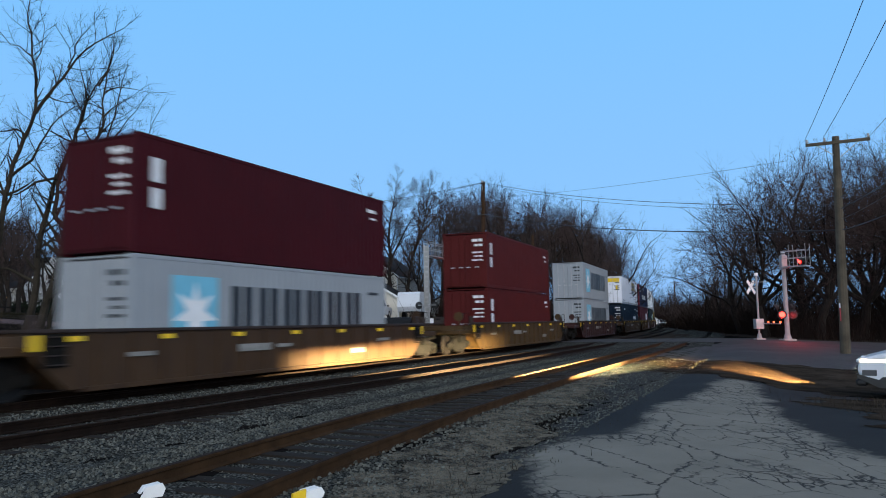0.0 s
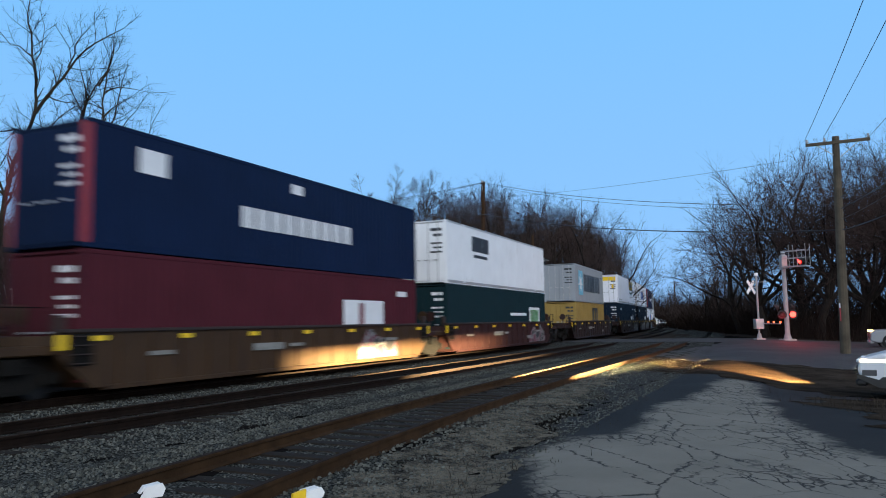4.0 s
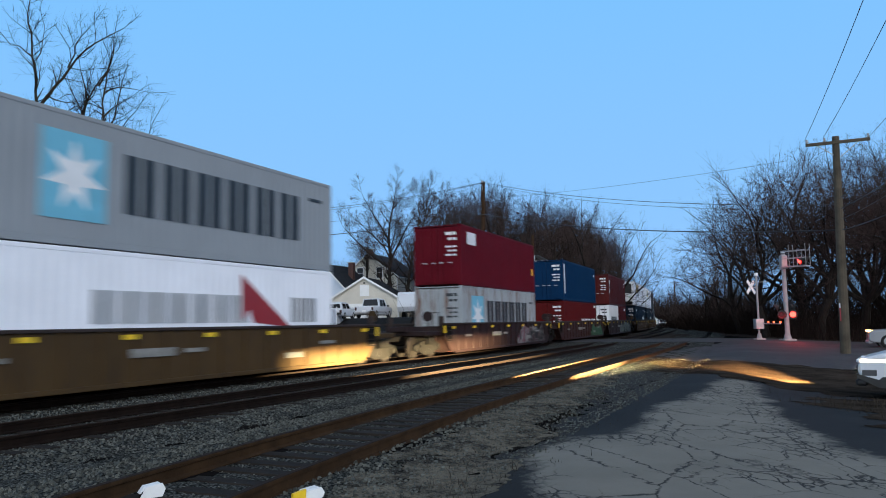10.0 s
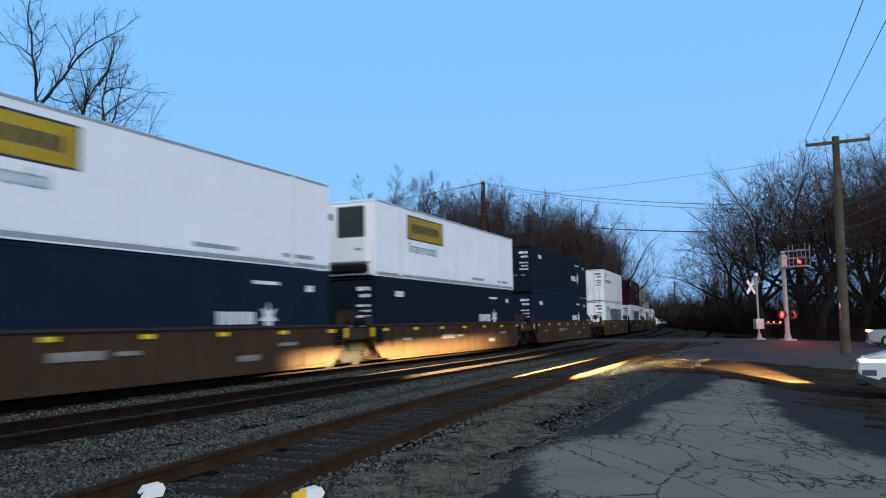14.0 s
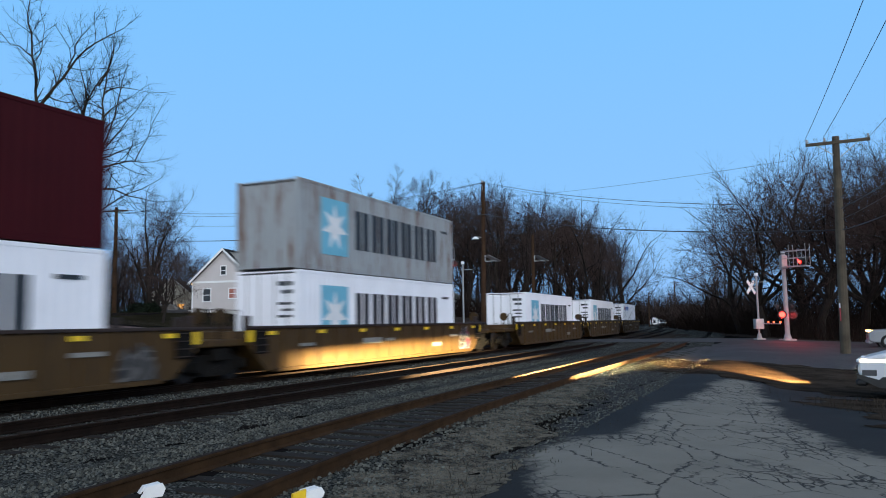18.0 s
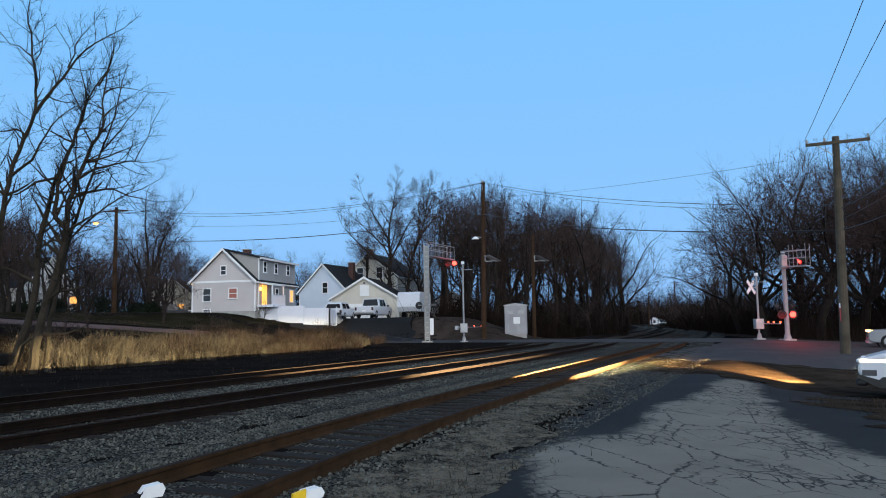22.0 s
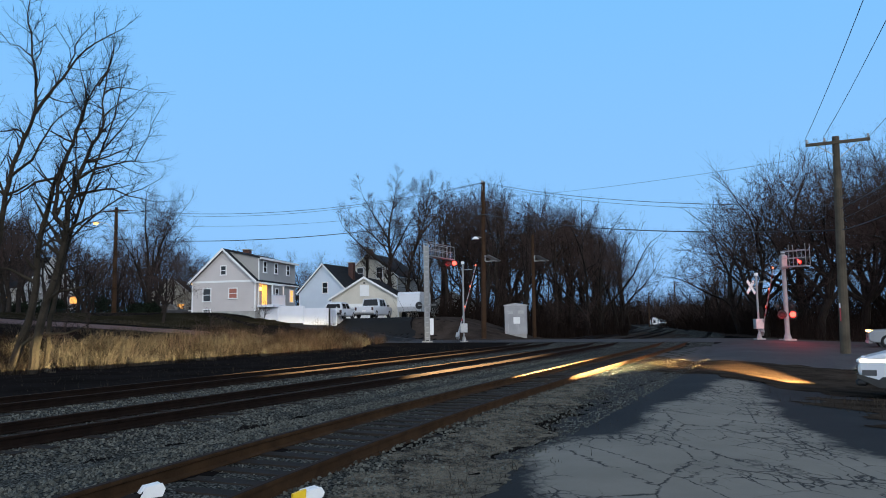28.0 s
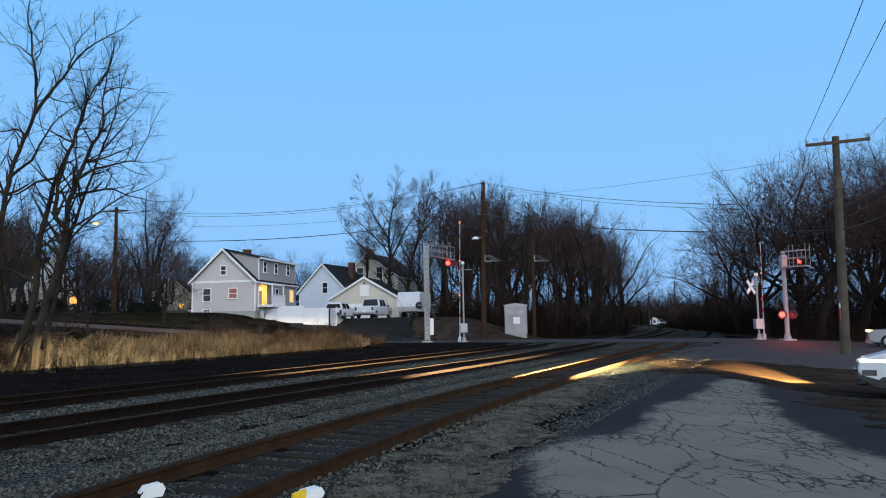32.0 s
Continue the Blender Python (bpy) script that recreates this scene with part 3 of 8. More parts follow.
DIRT = [(5.0, 24.6), (6.4, 24.2), (7.9, 20.6), (10.2, 16.8), (12.5, 17.5), (14.5, 21), (13.8, 26), (10.8, 28.5), (8.6, 32.5), (7.2, 32), (6.2, 28)]
APRON = [(7.6, 31.5), (9.2, 31.4), (11.2, 28.2), (14.2, 26.2), (17, 27.5), (21, 29), (30, 33), (34, 40), (28, 44), (20, 49.5), (16, 46), (11, 37.5)]
YARD = [(-13.5, 66), (-10, 63.5), (-4, 62.5), (-2.6, 66), (-3.4, 74), (-4.6, 86), (-13, 86.5), (-13.2, 76)]
VERGE = [(-1.0, 7.0), (-0.5, 8.5), (-0.05, 10.4), (0.6, 13.3), (2.2, 18.6), (4.0, 23.1), (6.8, 30.6), (7.4, 31), (6.6, 26), (5.3, 22.6), (3.9, 18.8), (2.4, 14.8), (1.6, 12.3), (0.9, 9.4), (0.6, 8.0), (0.4, 6.0), (-0.4, 4.0)]
LITTER = [(-3, 66), (1, 62.5), (8, 62), (16, 63), (22, 70), (26, 84), (26, 106), (24, 125), (0, 125), (-8, 112), (-6, 92), (-2, 80)]
WOODSIDE = [(24, 55), (30, 52.5), (40, 52), (60, 52), (64, 74), (62, 110), (66, 150), (54, 158), (44, 132), (36, 104), (29, 80), (25, 64)]
SHOULDER = [(7.2, 15.2), (7.0, 13.0), (6.4, 10.6), (8, 9), (13, 11), (12, 16), (9, 17)]


def surfaces():
    band("ballast", -60, 300, -2.4, 11.3, M["bed"], "grey crushed stone ballast between the rails", "ballast", 0.012, 0.8, 24)
    crossing_road()
    band("street", -70, 49, -23.7, -19.8, M["sand_street"], "worn street along the far bank", "street", 0.03, 2.0, 5)
    band("lawn", -70, 75, -60, -24.0, M["lawn"], "dull green winter lawn before the houses", "lawn", 0.015, 2.0, 20)
    lane = outline_sheet("lane", LANE, M["lane"], "dark sealed asphalt lane, worn pale and cracked in the middle", "lane", 0.016, 0.5, 0.3, 130)
    worn = lane.data.attributes.new("worn", "FLOAT", "POINT")
    worn.data.foreach_set("value", [inside(v.co.x, v.co.y, WORN) for v in lane.data.vertices])
    outline_sheet("apron", APRON, M["road"], "grey worn asphalt apron beside the crossing", "road", 0.014, 0.8, 0.7)
    outline_sheet("dirt_strip", DIRT, M["dirt"], "bare dirt and gravel between lane and road", "verge", 0.024, 0.8, 0.4)
    outline_sheet("driveway", YARD, M["fresh"], "dark asphalt driveway before the garage", "driveway", 0.03, 0.5, 0.8)
    outline_sheet("leaf_litter", LITTER, M["litter"], "brown leaf litter under the trees of the grove", "ground", 0.02, 0.8, 0.8)
    outline_sheet("leaf_litter", WOODSIDE, M["litter"], "brown leaf litter at the edge of the roadside wood", "ground", 0.02, 0.8, 0.8)
    outline_sheet("verge", VERGE, M["verge"], "trodden gravel and dry grass verge", "verge", 0.019, 0.6, 0.3)
    outline_sheet("shoulder", SHOULDER, M["dirt"], "bare dirt shoulder with dead grass", "verge", 0.025, 0.8, 0.4)


# ---- the train ----
PAINT = dict(
    yellow=rust_mat("faded_yellow_car_paint", (0.062, 0.034, 0.010), (0.022, 0.012, 0.008), 0.75),
    orange=rust_mat("rusty_orange_car_paint", (0.05, 0.026, 0.011), (0.02, 0.011, 0.008), 0.75),
    brown=rust_mat("brown_car_paint", (0.032, 0.011, 0.009), (0.015, 0.007, 0.006), 0.55),
    dark=rust_mat("dark_grimy_car_paint", (0.021, 0.010, 0.009), (0.011, 0.0065, 0.006), 0.6),
)
STEEL = mat("grimy_truck_steel", (0.009, 0.008, 0.007), 0.86, 0.0, 0.4, 4)
CHORD = mat("rusty_top_chord", (0.026, 0.014, 0.010), 0.75, 0, 0.4, 3)
WHEEL = mat("wheel_steel", (0.022, 0.018, 0.016), 0.5, 0.5, 0.2, 5)


def bogie(x, parent):
    """Two wheelsets, side frames with springs, and the bolster."""
    for side in (-1, 1):
        y = side * 0.98
        fr = Mesh().prism([(x - 1.25, 0.55), (x - 1.25, 0.34), (x - 0.75, 0.28), (x - 0.45, 0.16), (x + 0.45, 0.16), (x + 0.75, 0.28),
                           (x + 1.25, 0.34), (x + 1.25, 0.55), (x + 0.6, 0.72), (x - 0.6, 0.72)], y - 0.07, y + 0.07)
        f = part("side_frame", fr, STEEL, parent)
        for dx in (-0.18, 0.0, 0.18):
            part("spring", Mesh().tube([(x + dx, y - side * 0.01, 0.24), (x + dx, y - side * 0.01, 0.46)], 0.085, 8), WHEEL, f)
        for dx in (-0.89, 0.89):
            part("bearing_cap", Mesh().tube([(x + dx, y + side * 0.06, 0.44), (x + dx, y + side * 0.17, 0.44)], 0.12, 10), STEEL, f)
            w = Mesh().tube([(x + dx, side * 0.79, 0.44), (x + dx, side * 0.73, 0.44), (x + dx, side * 0.72, 0.44), (x + dx, side * 0.66, 0.44)],
                            [0.43, 0.43, 0.46, 0.46], 24)
            part("wheel", w, WHEEL, parent)
    for dx in (-0.89, 0.89):
        part("axle", Mesh().tube([(x + dx, -0.7, 0.44), (x + dx, 0.7, 0.44)], 0.08, 8), STEEL, parent)
    part("bolster", Mesh().box(x - 0.3, x + 0.3, -1.25, 1.25, 0.55, 0.88, 0.03), STEEL, parent)


_cars = {}


def well_car(colour, last, label):
    key = (colour, last)
    if key in _cars:
        c = copy_thing(_cars[key], Matrix())
        return tagged(c, label)
    p = PAINT[colour]
    c = thing("well_car", label, "freight car", group="well cars of the train")
    prof = [(-8.75, 1.40), (-8.75, 0.86), (-7.95, 0.2), (7.95, 0.2), (8.75, 0.86), (8.75, 1.40)]
    for side in (-1, 1):
        y0, y1 = (side * 1.40, side * 1.43)
        sill = part("side_sill", Mesh().prism(prof, min(y0, y1), max(y0, y1)), p, c)
        part("top_chord", Mesh().box(-8.9, 8.9, side * 1.42 - 0.075, side * 1.42 + 0.075, 1.38, 1.46, 0.012), CHORD, sill)
        part("bottom_chord", Mesh().box(-7.6, 7.6, side * 1.43 - 0.06, side * 1.43 + 0.06, 0.13, 0.24, 0.012), p, sill)
        rib = Mesh().box(-0.045, 0.045, min(side * 1.43, side * 1.475), max(side * 1.43, side * 1.475), 0.24, 1.375, 0.008).data("rib", p)
        for i in range(16):
            part("rib", rib, None, sill, at=pose(-7.2 + i * 0.96, 0, 0))
        ref = Mesh().box(-0.19, 0.19, min(side * 1.478, side * 1.486), max(side * 1.478, side * 1.486), 1.2, 1.31).data("reflector", M["yellow"])
        for i in range(7):
            part("reflector", ref, None, sill, at=pose(-7.8 + i * 2.6, 0, 0))
        lo_y, hi_y = min(side * 1.478, side * 1.484), max(side * 1.478, side * 1.484)
        for a, b, z0, z1 in () if side > 0 else ((-2.6, -1.2, 0.78, 0.98), (-0.9, -0.2, 0.84, 0.94), (3.2, 4.1, 0.5, 0.66), (-6.4, -5.6, 0.82, 0.92), (5.0, 5.9, 0.86, 0.96)):
            part("stencil_mark", Mesh().box(a, b, lo_y, hi_y, z0, z1), M["stencil"], sill, "white stencilled mark")
        for e in (-1, 1) if side < 0 else ():
            # flat dark plate painted as the shaded ladder recess, and large markers at the end of the sill
            part("ladder_shade_plate", Mesh().box(e * 8.28 - 0.3, e * 8.28 + 0.3, lo_y, hi_y, 0.68, 1.36), STEEL, sill, "flat dark plate painted as the shaded ladder recess")
            for k in range(4):
                part("rung", Mesh().box(e * 8.28 - 0.24, e * 8.28 + 0.24, min(side * 1.484, side * 1.53), max(side * 1.484, side * 1.53), 0.72 + k * 0.19, 0.745 + k * 0.19), CHORD, sill)
            part("end_marker", Mesh().box(e * 8.72 - 0.12, e * 8.72 + 0.12, min(side * 1.436, side * 1.446), max(side * 1.436, side * 1.446), 1.02, 1.34), M["yellow"], sill, "large yellow reflector")
    for i in range(9):
        part("cross_beam", Mesh().box(-7.4 + i * 1.85 - 0.1, -7.4 + i * 1.85 + 0.1, -1.4, 1.4, 0.15, 0.29, 0.01), p, c)
    for e in (-1, 1):
        plat = Mesh().box(min(e * 8.4, e * 10.4), max(e * 8.4, e * 10.4), -1.3, 1.3, 0.92, 1.12, 0.03)
        plat.prism([(e * 8.6, -1.4), (e * 8.6, 1.4), (e * 9.5, 0.7), (e * 10.6, 0.5), (e * 10.6, -0.5), (e * 9.5, -0.7)], 1.12, 1.32, "z")
        pf = part("end_platform", plat, p, c)
        for yy in (-1.25, 1.25):
            part("corner_post", Mesh().box(min(e * 8.55, e * 8.75), max(e * 8.55, e * 8.75), yy - 0.08, yy + 0.08, 1.1, 1.75, 0.02), CHORD, pf)
        part("hand_brake", Mesh().tube([(e * 9.3, -0.9, 1.15), (e * 9.3, -0.9, 1.75)], 0.03, 6).tube([(e * 9.32, -0.9, 1.75), (e * 9.38, -0.9, 1.75)], 0.22, 14), p, pf)
        rail = Mesh()
        rail.tube([(e * 9.0, -1.28, 1.1), (e * 9.0, -1.28, 1.9), (e * 9.7, -1.28, 1.9), (e * 9.7, -1.28, 1.1)], 0.02, 6)
        part("grab_rail", rail, STEEL, pf)
    for e in (-1, 1):
        part("end_bulkhead", Mesh().prism([(e * 7.9, 0.2), (e * 8.6, 0.9), (e * 8.6, 1.3), (e * 8.45, 1.3), (e * 7.75, 0.3)], -1.39, 1.39), p, c)
    bogie(-9.65, c)
    if last:
        bogie(9.65, c)
        part("coupler", Mesh().box(10.3, 11.75, -0.14, 0.14, 0.72, 0.98, 0.04), STEEL, c)
    part("coupler", Mesh().box(-11.75, -10.3, -0.14, 0.14, 0.72, 0.98, 0.04), STEEL, c)
    _cars[key] = c
    return c


BOX = {}
for nm, col, rust_amt in (("maroon", (0.046, 0.005, 0.0075), 0.1), ("brick", (0.075, 0.0115, 0.0105), 0.15), ("gray", (0.285, 0.305, 0.325), 0.2),
                     ("gray_rusty", (0.33, 0.35, 0.36), 0.85), ("white", (0.88, 0.88, 0.92), 0.02), ("white_rusty", (0.82, 0.83, 0.84), 0.35),
                     ("navy", (0.0055, 0.0145, 0.046), 0.1), ("slate", (0.0075, 0.0165, 0.031), 0.1), ("black_blue", (0.0065, 0.012, 0.020), 0.1),
                     ("mauve", (0.075, 0.015, 0.022), 0.15), ("green", (0.008, 0.025, 0.03), 0.1), ("ochre", (0.30, 0.20, 0.06), 0.2),
                     ("crimson", (0.10, 0.004, 0.010), 0.1), ("blue", (0.0012, 0.023, 0.07), 0.1), ("red", (0.088, 0.007, 0.007), 0.15)):
    BOX[nm] = rust_mat(nm + "_container_paint", col, (0.14, 0.06, 0.03), rust_amt, 0.6, 0.06 if "white" in nm or "gray" in nm else 0.15, 0.09)
INK = {k: mat(k + "_lettering", c, 0.5, 0, 0.1, 2) for k, c in dict(
    dark=(0.02, 0.025, 0.03), white=(0.78, 0.78, 0.78), sky=(0.16, 0.46, 0.60), blue=(0.03, 0.13, 0.45), red=(0.3, 0.022, 0.028), gold=(0.8, 0.42, 0.04),
    sign=(0.85, 0.55, 0.0), grey=(0.30, 0.31, 0.32), teal=(0.05, 0.20, 0.24), green=(0.10, 0.42, 0.10)).items()}


def corrugated(x0, x1, y, z0, z1, out, pitch=0.28, depth=0.02):
    """A pressed steel wall in trapezoid waves; out is +1 or -1 along y."""
    m = Mesh()
    n = int(round((x1 - x0) / pitch))
    xs = []
    for i in range(n):
        a = x0 + (x1 - x0) * i / n
        w = (x1 - x0) / n
        xs += [(a, 0), (a + w * 0.32, 0), (a + w * 0.5, depth), (a + w * 0.82, depth)]
    xs.append((x1, 0))
    v, f = [], []
    for x, d in xs:
        v += [(x, y - out * d, z0), (x, y - out * d, z1), (x, y - out * 0.06, z0), (x, y - out * 0.06, z1)]
    for i in range(len(xs) - 1):
        a, b = i * 4, i * 4 + 4
        f += [(a, b, b + 1, a + 1), (a + 2, a + 3, b + 3, b + 2)]
    return m.add(v, f)


def word_bars(x0, x1, z0, z1, n, y, solid_bars=True):
    """A row of plain upright bars that stands for lettering."""
    m = Mesh()
    w = (x1 - x0) / n
    for i in range(n):
        a = x0 + i * w
        if solid_bars:
            m.box(a + w * 0.05, a + w * 0.40, y, y + 0.004, z0, z1)
            m.box(a + w * 0.50, a + w * 0.85, y, y + 0.004, z0, z1)
        else:
            m.box(a + w * 0.08, a + w * 0.86, y, y + 0.004, z0, z1)
    return m


def star(cx, cz, r, y, n=7):
    o = []
    for i in range(2 * n):
        a = math.pi * i / n + math.pi / 2
        k = r if i % 2 == 0 else r * 0.42
        o.append((cx + k * math.cos(a), cz + k * math.sin(a)))
    v = [(cx, y, cz)] + [(p[0], y, p[1]) for p in o] + [(p[0], y + 0.004, p[1]) for p in o]
    k = 2 * n
    f = [(0, 1 + i, 1 + (i + 1) % k) for i in range(k)] + [(1 + i, 1 + (i + 1) % k, 1 + k + (i + 1) % k, 1 + k + i) for i in range(k)]
    return Mesh().add(v, f)


def text_mesh(words, height, material):
    cu = bpy.data.curves.new("lettering", "FONT")
    cu.body, cu.size, cu.extrude = words, height * 1.35, 0.002
    tmp = new("lettering", cu)
    dg = bpy.context.evaluated_depsgraph_get()
    me = bpy.data.meshes.new_from_object(tmp.evaluated_get(dg))
    bpy.data.objects.remove(tmp)
    bpy.data.curves.remove(cu)
    me.materials.clear()
    me.materials.append(material)
    return me


def container(paint, length=12.19, height=2.9, label="", front="doors", ribbed=True, marks=(), post=None, door_sign=False):
    """A shipping container; its front end is the leading one, its near side is the one with marks."""
    c = thing("shipping_container", label, "container", group="containers on the train")
    p = BOX[paint]
    h, L, W = height, length / 2, 1.22
    for side in (-1, 1):
        if ribbed:
            w = corrugated(-L + 0.1, L - 0.1, side * (W - 0.004), 0.15, h - 0.09, side)
        else:
            w = Mesh().box(-L + 0.1, L - 0.1, min(side * W, side * (W - 0.05)) + 0.003 * (side > 0) * 0, max(side * W, side * (W - 0.05)), 0.15, h - 0.09)
        wall = part("side_wall", w, p, c)
        if not ribbed:
            seam = Mesh().box(-0.012, 0.012, min(side * W, side * (W + 0.006)), max(side * W, side * (W + 0.006)), 0.16, h - 0.1).data("seam", p)
            for i in range(12):
                part("seam", seam, None, wall, at=pose(-L + 0.1 + (i + 0.5) * (length - 0.2) / 12, 0, 0))
            lift = Mesh().box(-0.14, 0.14, min(side * W, side * (W + 0.012)), max(side * W, side * (W + 0.012)), 0.1, h - 0.05, 0.004).data("lifting_post", BOX["white_rusty"])
            for e in (-6.0, 6.0):
                part("lifting_post", lift, None, c, at=pose(e, 0, 0))
            shine = Mesh().box(-0.28, 0.28, min(side * W, side * (W + 0.01)), max(side * W, side * (W + 0.01)), 0.19, 0.23).data("rail_tape", M["white"])
            for i in range(15):
                part("rail_tape", shine, None, c, at=pose(-L + 0.8 + i * (length - 1.6) / 14, 0, 0))
            part("base_band", Mesh().box(-L + 0.1, L - 0.1, min(side * W, side * (W + 0.007)), max(side * W, side * (W + 0.007)), 0.05, 0.17), M["galv"], c)
            part("roof_band", Mesh().box(-L + 0.1, L - 0.1, min(side * W, side * (W + 0.007)), max(side * W, side * (W + 0.007)), h - 0.09, h - 0.01), M["galv"], c)
        part("bottom_rail", Mesh().box(-L, L, side * W - 0.03 - 0.03 * side, side * W + 0.03 - 0.03 * side, 0.0, 0.16, 0.01), p, c)
        part("top_rail", Mesh().box(-L, L, side * W - 0.03 - 0.03 * side, side * W + 0.03 - 0.03 * side, h - 0.1, h, 0.01), p, c)
        for e in (-1, 1):
            pm = INK[post] if post and e < 0 else p
            po = part("corner_post", Mesh().box(e * L - 0.08 - 0.08 * e, e * L + 0.08 - 0.08 * e, side * W - 0.07 - 0.068 * side, side * W + 0.07 - 0.068 * side, 0.1, h - 0.08, 0.01), pm, c)
            for z in (0.0, h - 0.118):
                part("corner_casting", Mesh().box(e * L - 0.089 - 0.085 * e, e * L + 0.089 - 0.085 * e, side * W - 0.081 - 0.079 * side, side * W + 0.081 - 0.079 * side, z, z + 0.118, 0.012), p, po)
    part("roof", Mesh().box(-L + 0.05, L - 0.05, -W + 0.02, W - 0.02, h - 0.06, h - 0.015), p, c)
    part("underframe", Mesh().box(-L + 0.05, L - 0.05, -W + 0.03, W - 0.03, 0.06, 0.15), p, c)
    part("rear_end", Mesh().box(L - 0.08, L - 0.03, -W + 0.1, W - 0.1, 0.1, h - 0.1), p, c)
    x = -L + 0.05
    if front == "doors":
        for side in (-1, 1):
            d = part("door", Mesh().box(x - 0.03, x + 0.02, min(0.01 * side, side * (W - 0.1)), max(0.01 * side, side * (W - 0.1)), 0.12, h - 0.12, 0.012), p, c)
            for k in (0.3, 0.78):
                part("lock_rod", Mesh().tube([(x - 0.055, side * k, 0.08), (x - 0.055, side * k, h - 0.08)], 0.02, 6), M["galv"] if paint.startswith(("white", "gray")) else p, d)
                part("handle", Mesh().box(x - 0.075, x - 0.05, min(side * k, side * (k - 0.22)), max(side * k, side * (k - 0.22)), 1.05, 1.1), M["galv"], d)
            for z in (0.55, 1.15, 1.75, 2.35):
                if z < h - 0.3:
                    part("door_rib", Mesh().box(x - 0.036, x - 0.03, min(side * 0.06, side * 1.08), max(side * 0.06, side * 1.08), z, z + 0.06), p, d)
        for j, (z0, z1) in enumerate(((h - 0.5, h - 0.36), (h - 0.75, h - 0.63), (h - 1.1, h - 1.02), (h - 1.3, h - 1.22), (h - 1.5, h - 1.42))):
            part("code_mark", Mesh().box(x - 0.042, x - 0.036, -0.98, -0.55 if j % 2 else -0.42, z0, z1), INK["dark"] if paint.startswith(("white", "gray", "ochre")) else INK["white"], c, "lettering as a plain bar")
        if door_sign:
            part("door_sign", Mesh().box(x - 0.046, x - 0.038, -1.0, 1.0, h - 0.62, h - 0.22), INK["sign"], c, "yellow sign panel")
            part("door_tag", Mesh().box(x - 0.046, x - 0.038, -0.85, -0.6, h - 1.4, h - 1.0), INK["sign"], c)
    elif front == "reefer":
        part("front_end", Mesh().box(x - 0.02, x + 0.03, -W + 0.1, W - 0.1, 0.1, h - 0.1), p, c)
        u = part("cooling_unit", Mesh().box(x - 0.30, x - 0.02, -1.0, 1.0, 0.5, h - 0.15, 0.06), M["white"], c, "white refrigeration unit with a dark grille")
        part("grille", Mesh().box(x - 0.315, x - 0.29, -0.92, 0.25, 1.45, h - 0.28, 0.01), M["black"], u)
        part("vent", Mesh().box(x - 0.315, x - 0.29, 0.45, 0.9, h - 0.75, h - 0.5, 0.01), M["black"], u)
        part("display", Mesh().box(x - 0.312, x - 0.295, -0.78, -0.5, 0.95, 1.05), INK["green"], u)
        part("fuel_tank", Mesh().box(x - 0.25, x - 0.03, -0.95, 0.95, 0.12, 0.45, 0.08), STEEL, u)
    else:
        v = corrugated(-W + 0.1, W - 0.1, 0, 0.12, h - 0.12, -1, 0.24)
        v.v = [(x - (yy - 0.0) * 0 + yy, xx, zz) for xx, yy, zz in v.v]
        part("front_end", v, p, c)
    y = -W - 0.006
    for kind, *a in marks:
        if kind == "panel":
            part("painted_panel", Mesh().box(a[0] - L, a[1] - L, y, y + 0.004, a[2], a[3]), INK[a[4]], c)
        elif kind == "word":
            part("lettering", word_bars(a[0] - L, a[1] - L, a[2], a[3], a[4], y - 0.002, a[4] < 14), INK[a[5]], c, "lettering as plain bars")
        elif kind == "star":
            part("star", star(a[0] - L, a[1], a[2], y - 0.004), INK["white"], c, "white star emblem")
        elif kind == "spark":
            m = Mesh()
            for i in range(6):
                t = math.pi * i / 3 + math.pi / 6
                ux, uz = math.cos(t), math.sin(t)
                m.add([(a[0] - L + ux * r - uz * w, yy, a[1] + uz * r + ux * w) for yy in (y, y + 0.004) for r, w in ((0.2 * a[2], -0.09), (0.2 * a[2], 0.09), (a[2], 0.11), (a[2], -0.11))],
                      [(0, 1, 2, 3), (4, 7, 6, 5), (0, 3, 7, 4), (1, 5, 6, 2)])
            part("emblem", m, INK["gold"], c)
        elif kind == "kite":
            part("emblem", Mesh().prism([(a[0] - L, a[1]), (a[0] - L + 0.55, a[1] - 1.35), (a[0] - L + 2.3, a[1] - 1.5)], y, y + 0.004).prism([(a[0] - L, a[1]), (a[0] - L + 0.05, a[1] - 1.3), (a[0] - L + 0.5, a[1] - 0.9)], y - 0.003, y), INK["red"], c)
        elif kind == "label":
            t = part("lettering", text_mesh(a[0], a[3], INK["teal"]), None, c, "dark lettering")
            t.matrix_basis = Matrix.Translation((a[1] - L, y - 0.002, a[2])) @ pose(0, 0, 0, 90, 0, 0)
    return c


LINER = (("panel", 1.26, 2.93, 0.55, 2.45, "sky"), ("star", 2.1, 1.5, 0.8), ("word", 3.4, 10.5, 0.85, 2.25, 6, "dark"), ("panel", 10.9, 11.6, 2.2, 2.3, "dark"))
CODE = (("panel", 0.55, 0.85, 1.75, 2.35, "white"), ("panel", 0.55, 0.85, 1.1, 1.6, "white"), ("panel", 10.9, 11.5, 2.3, 2.42, "white"), ("panel", 11.1, 11.5, 2.05, 2.12, "white"))
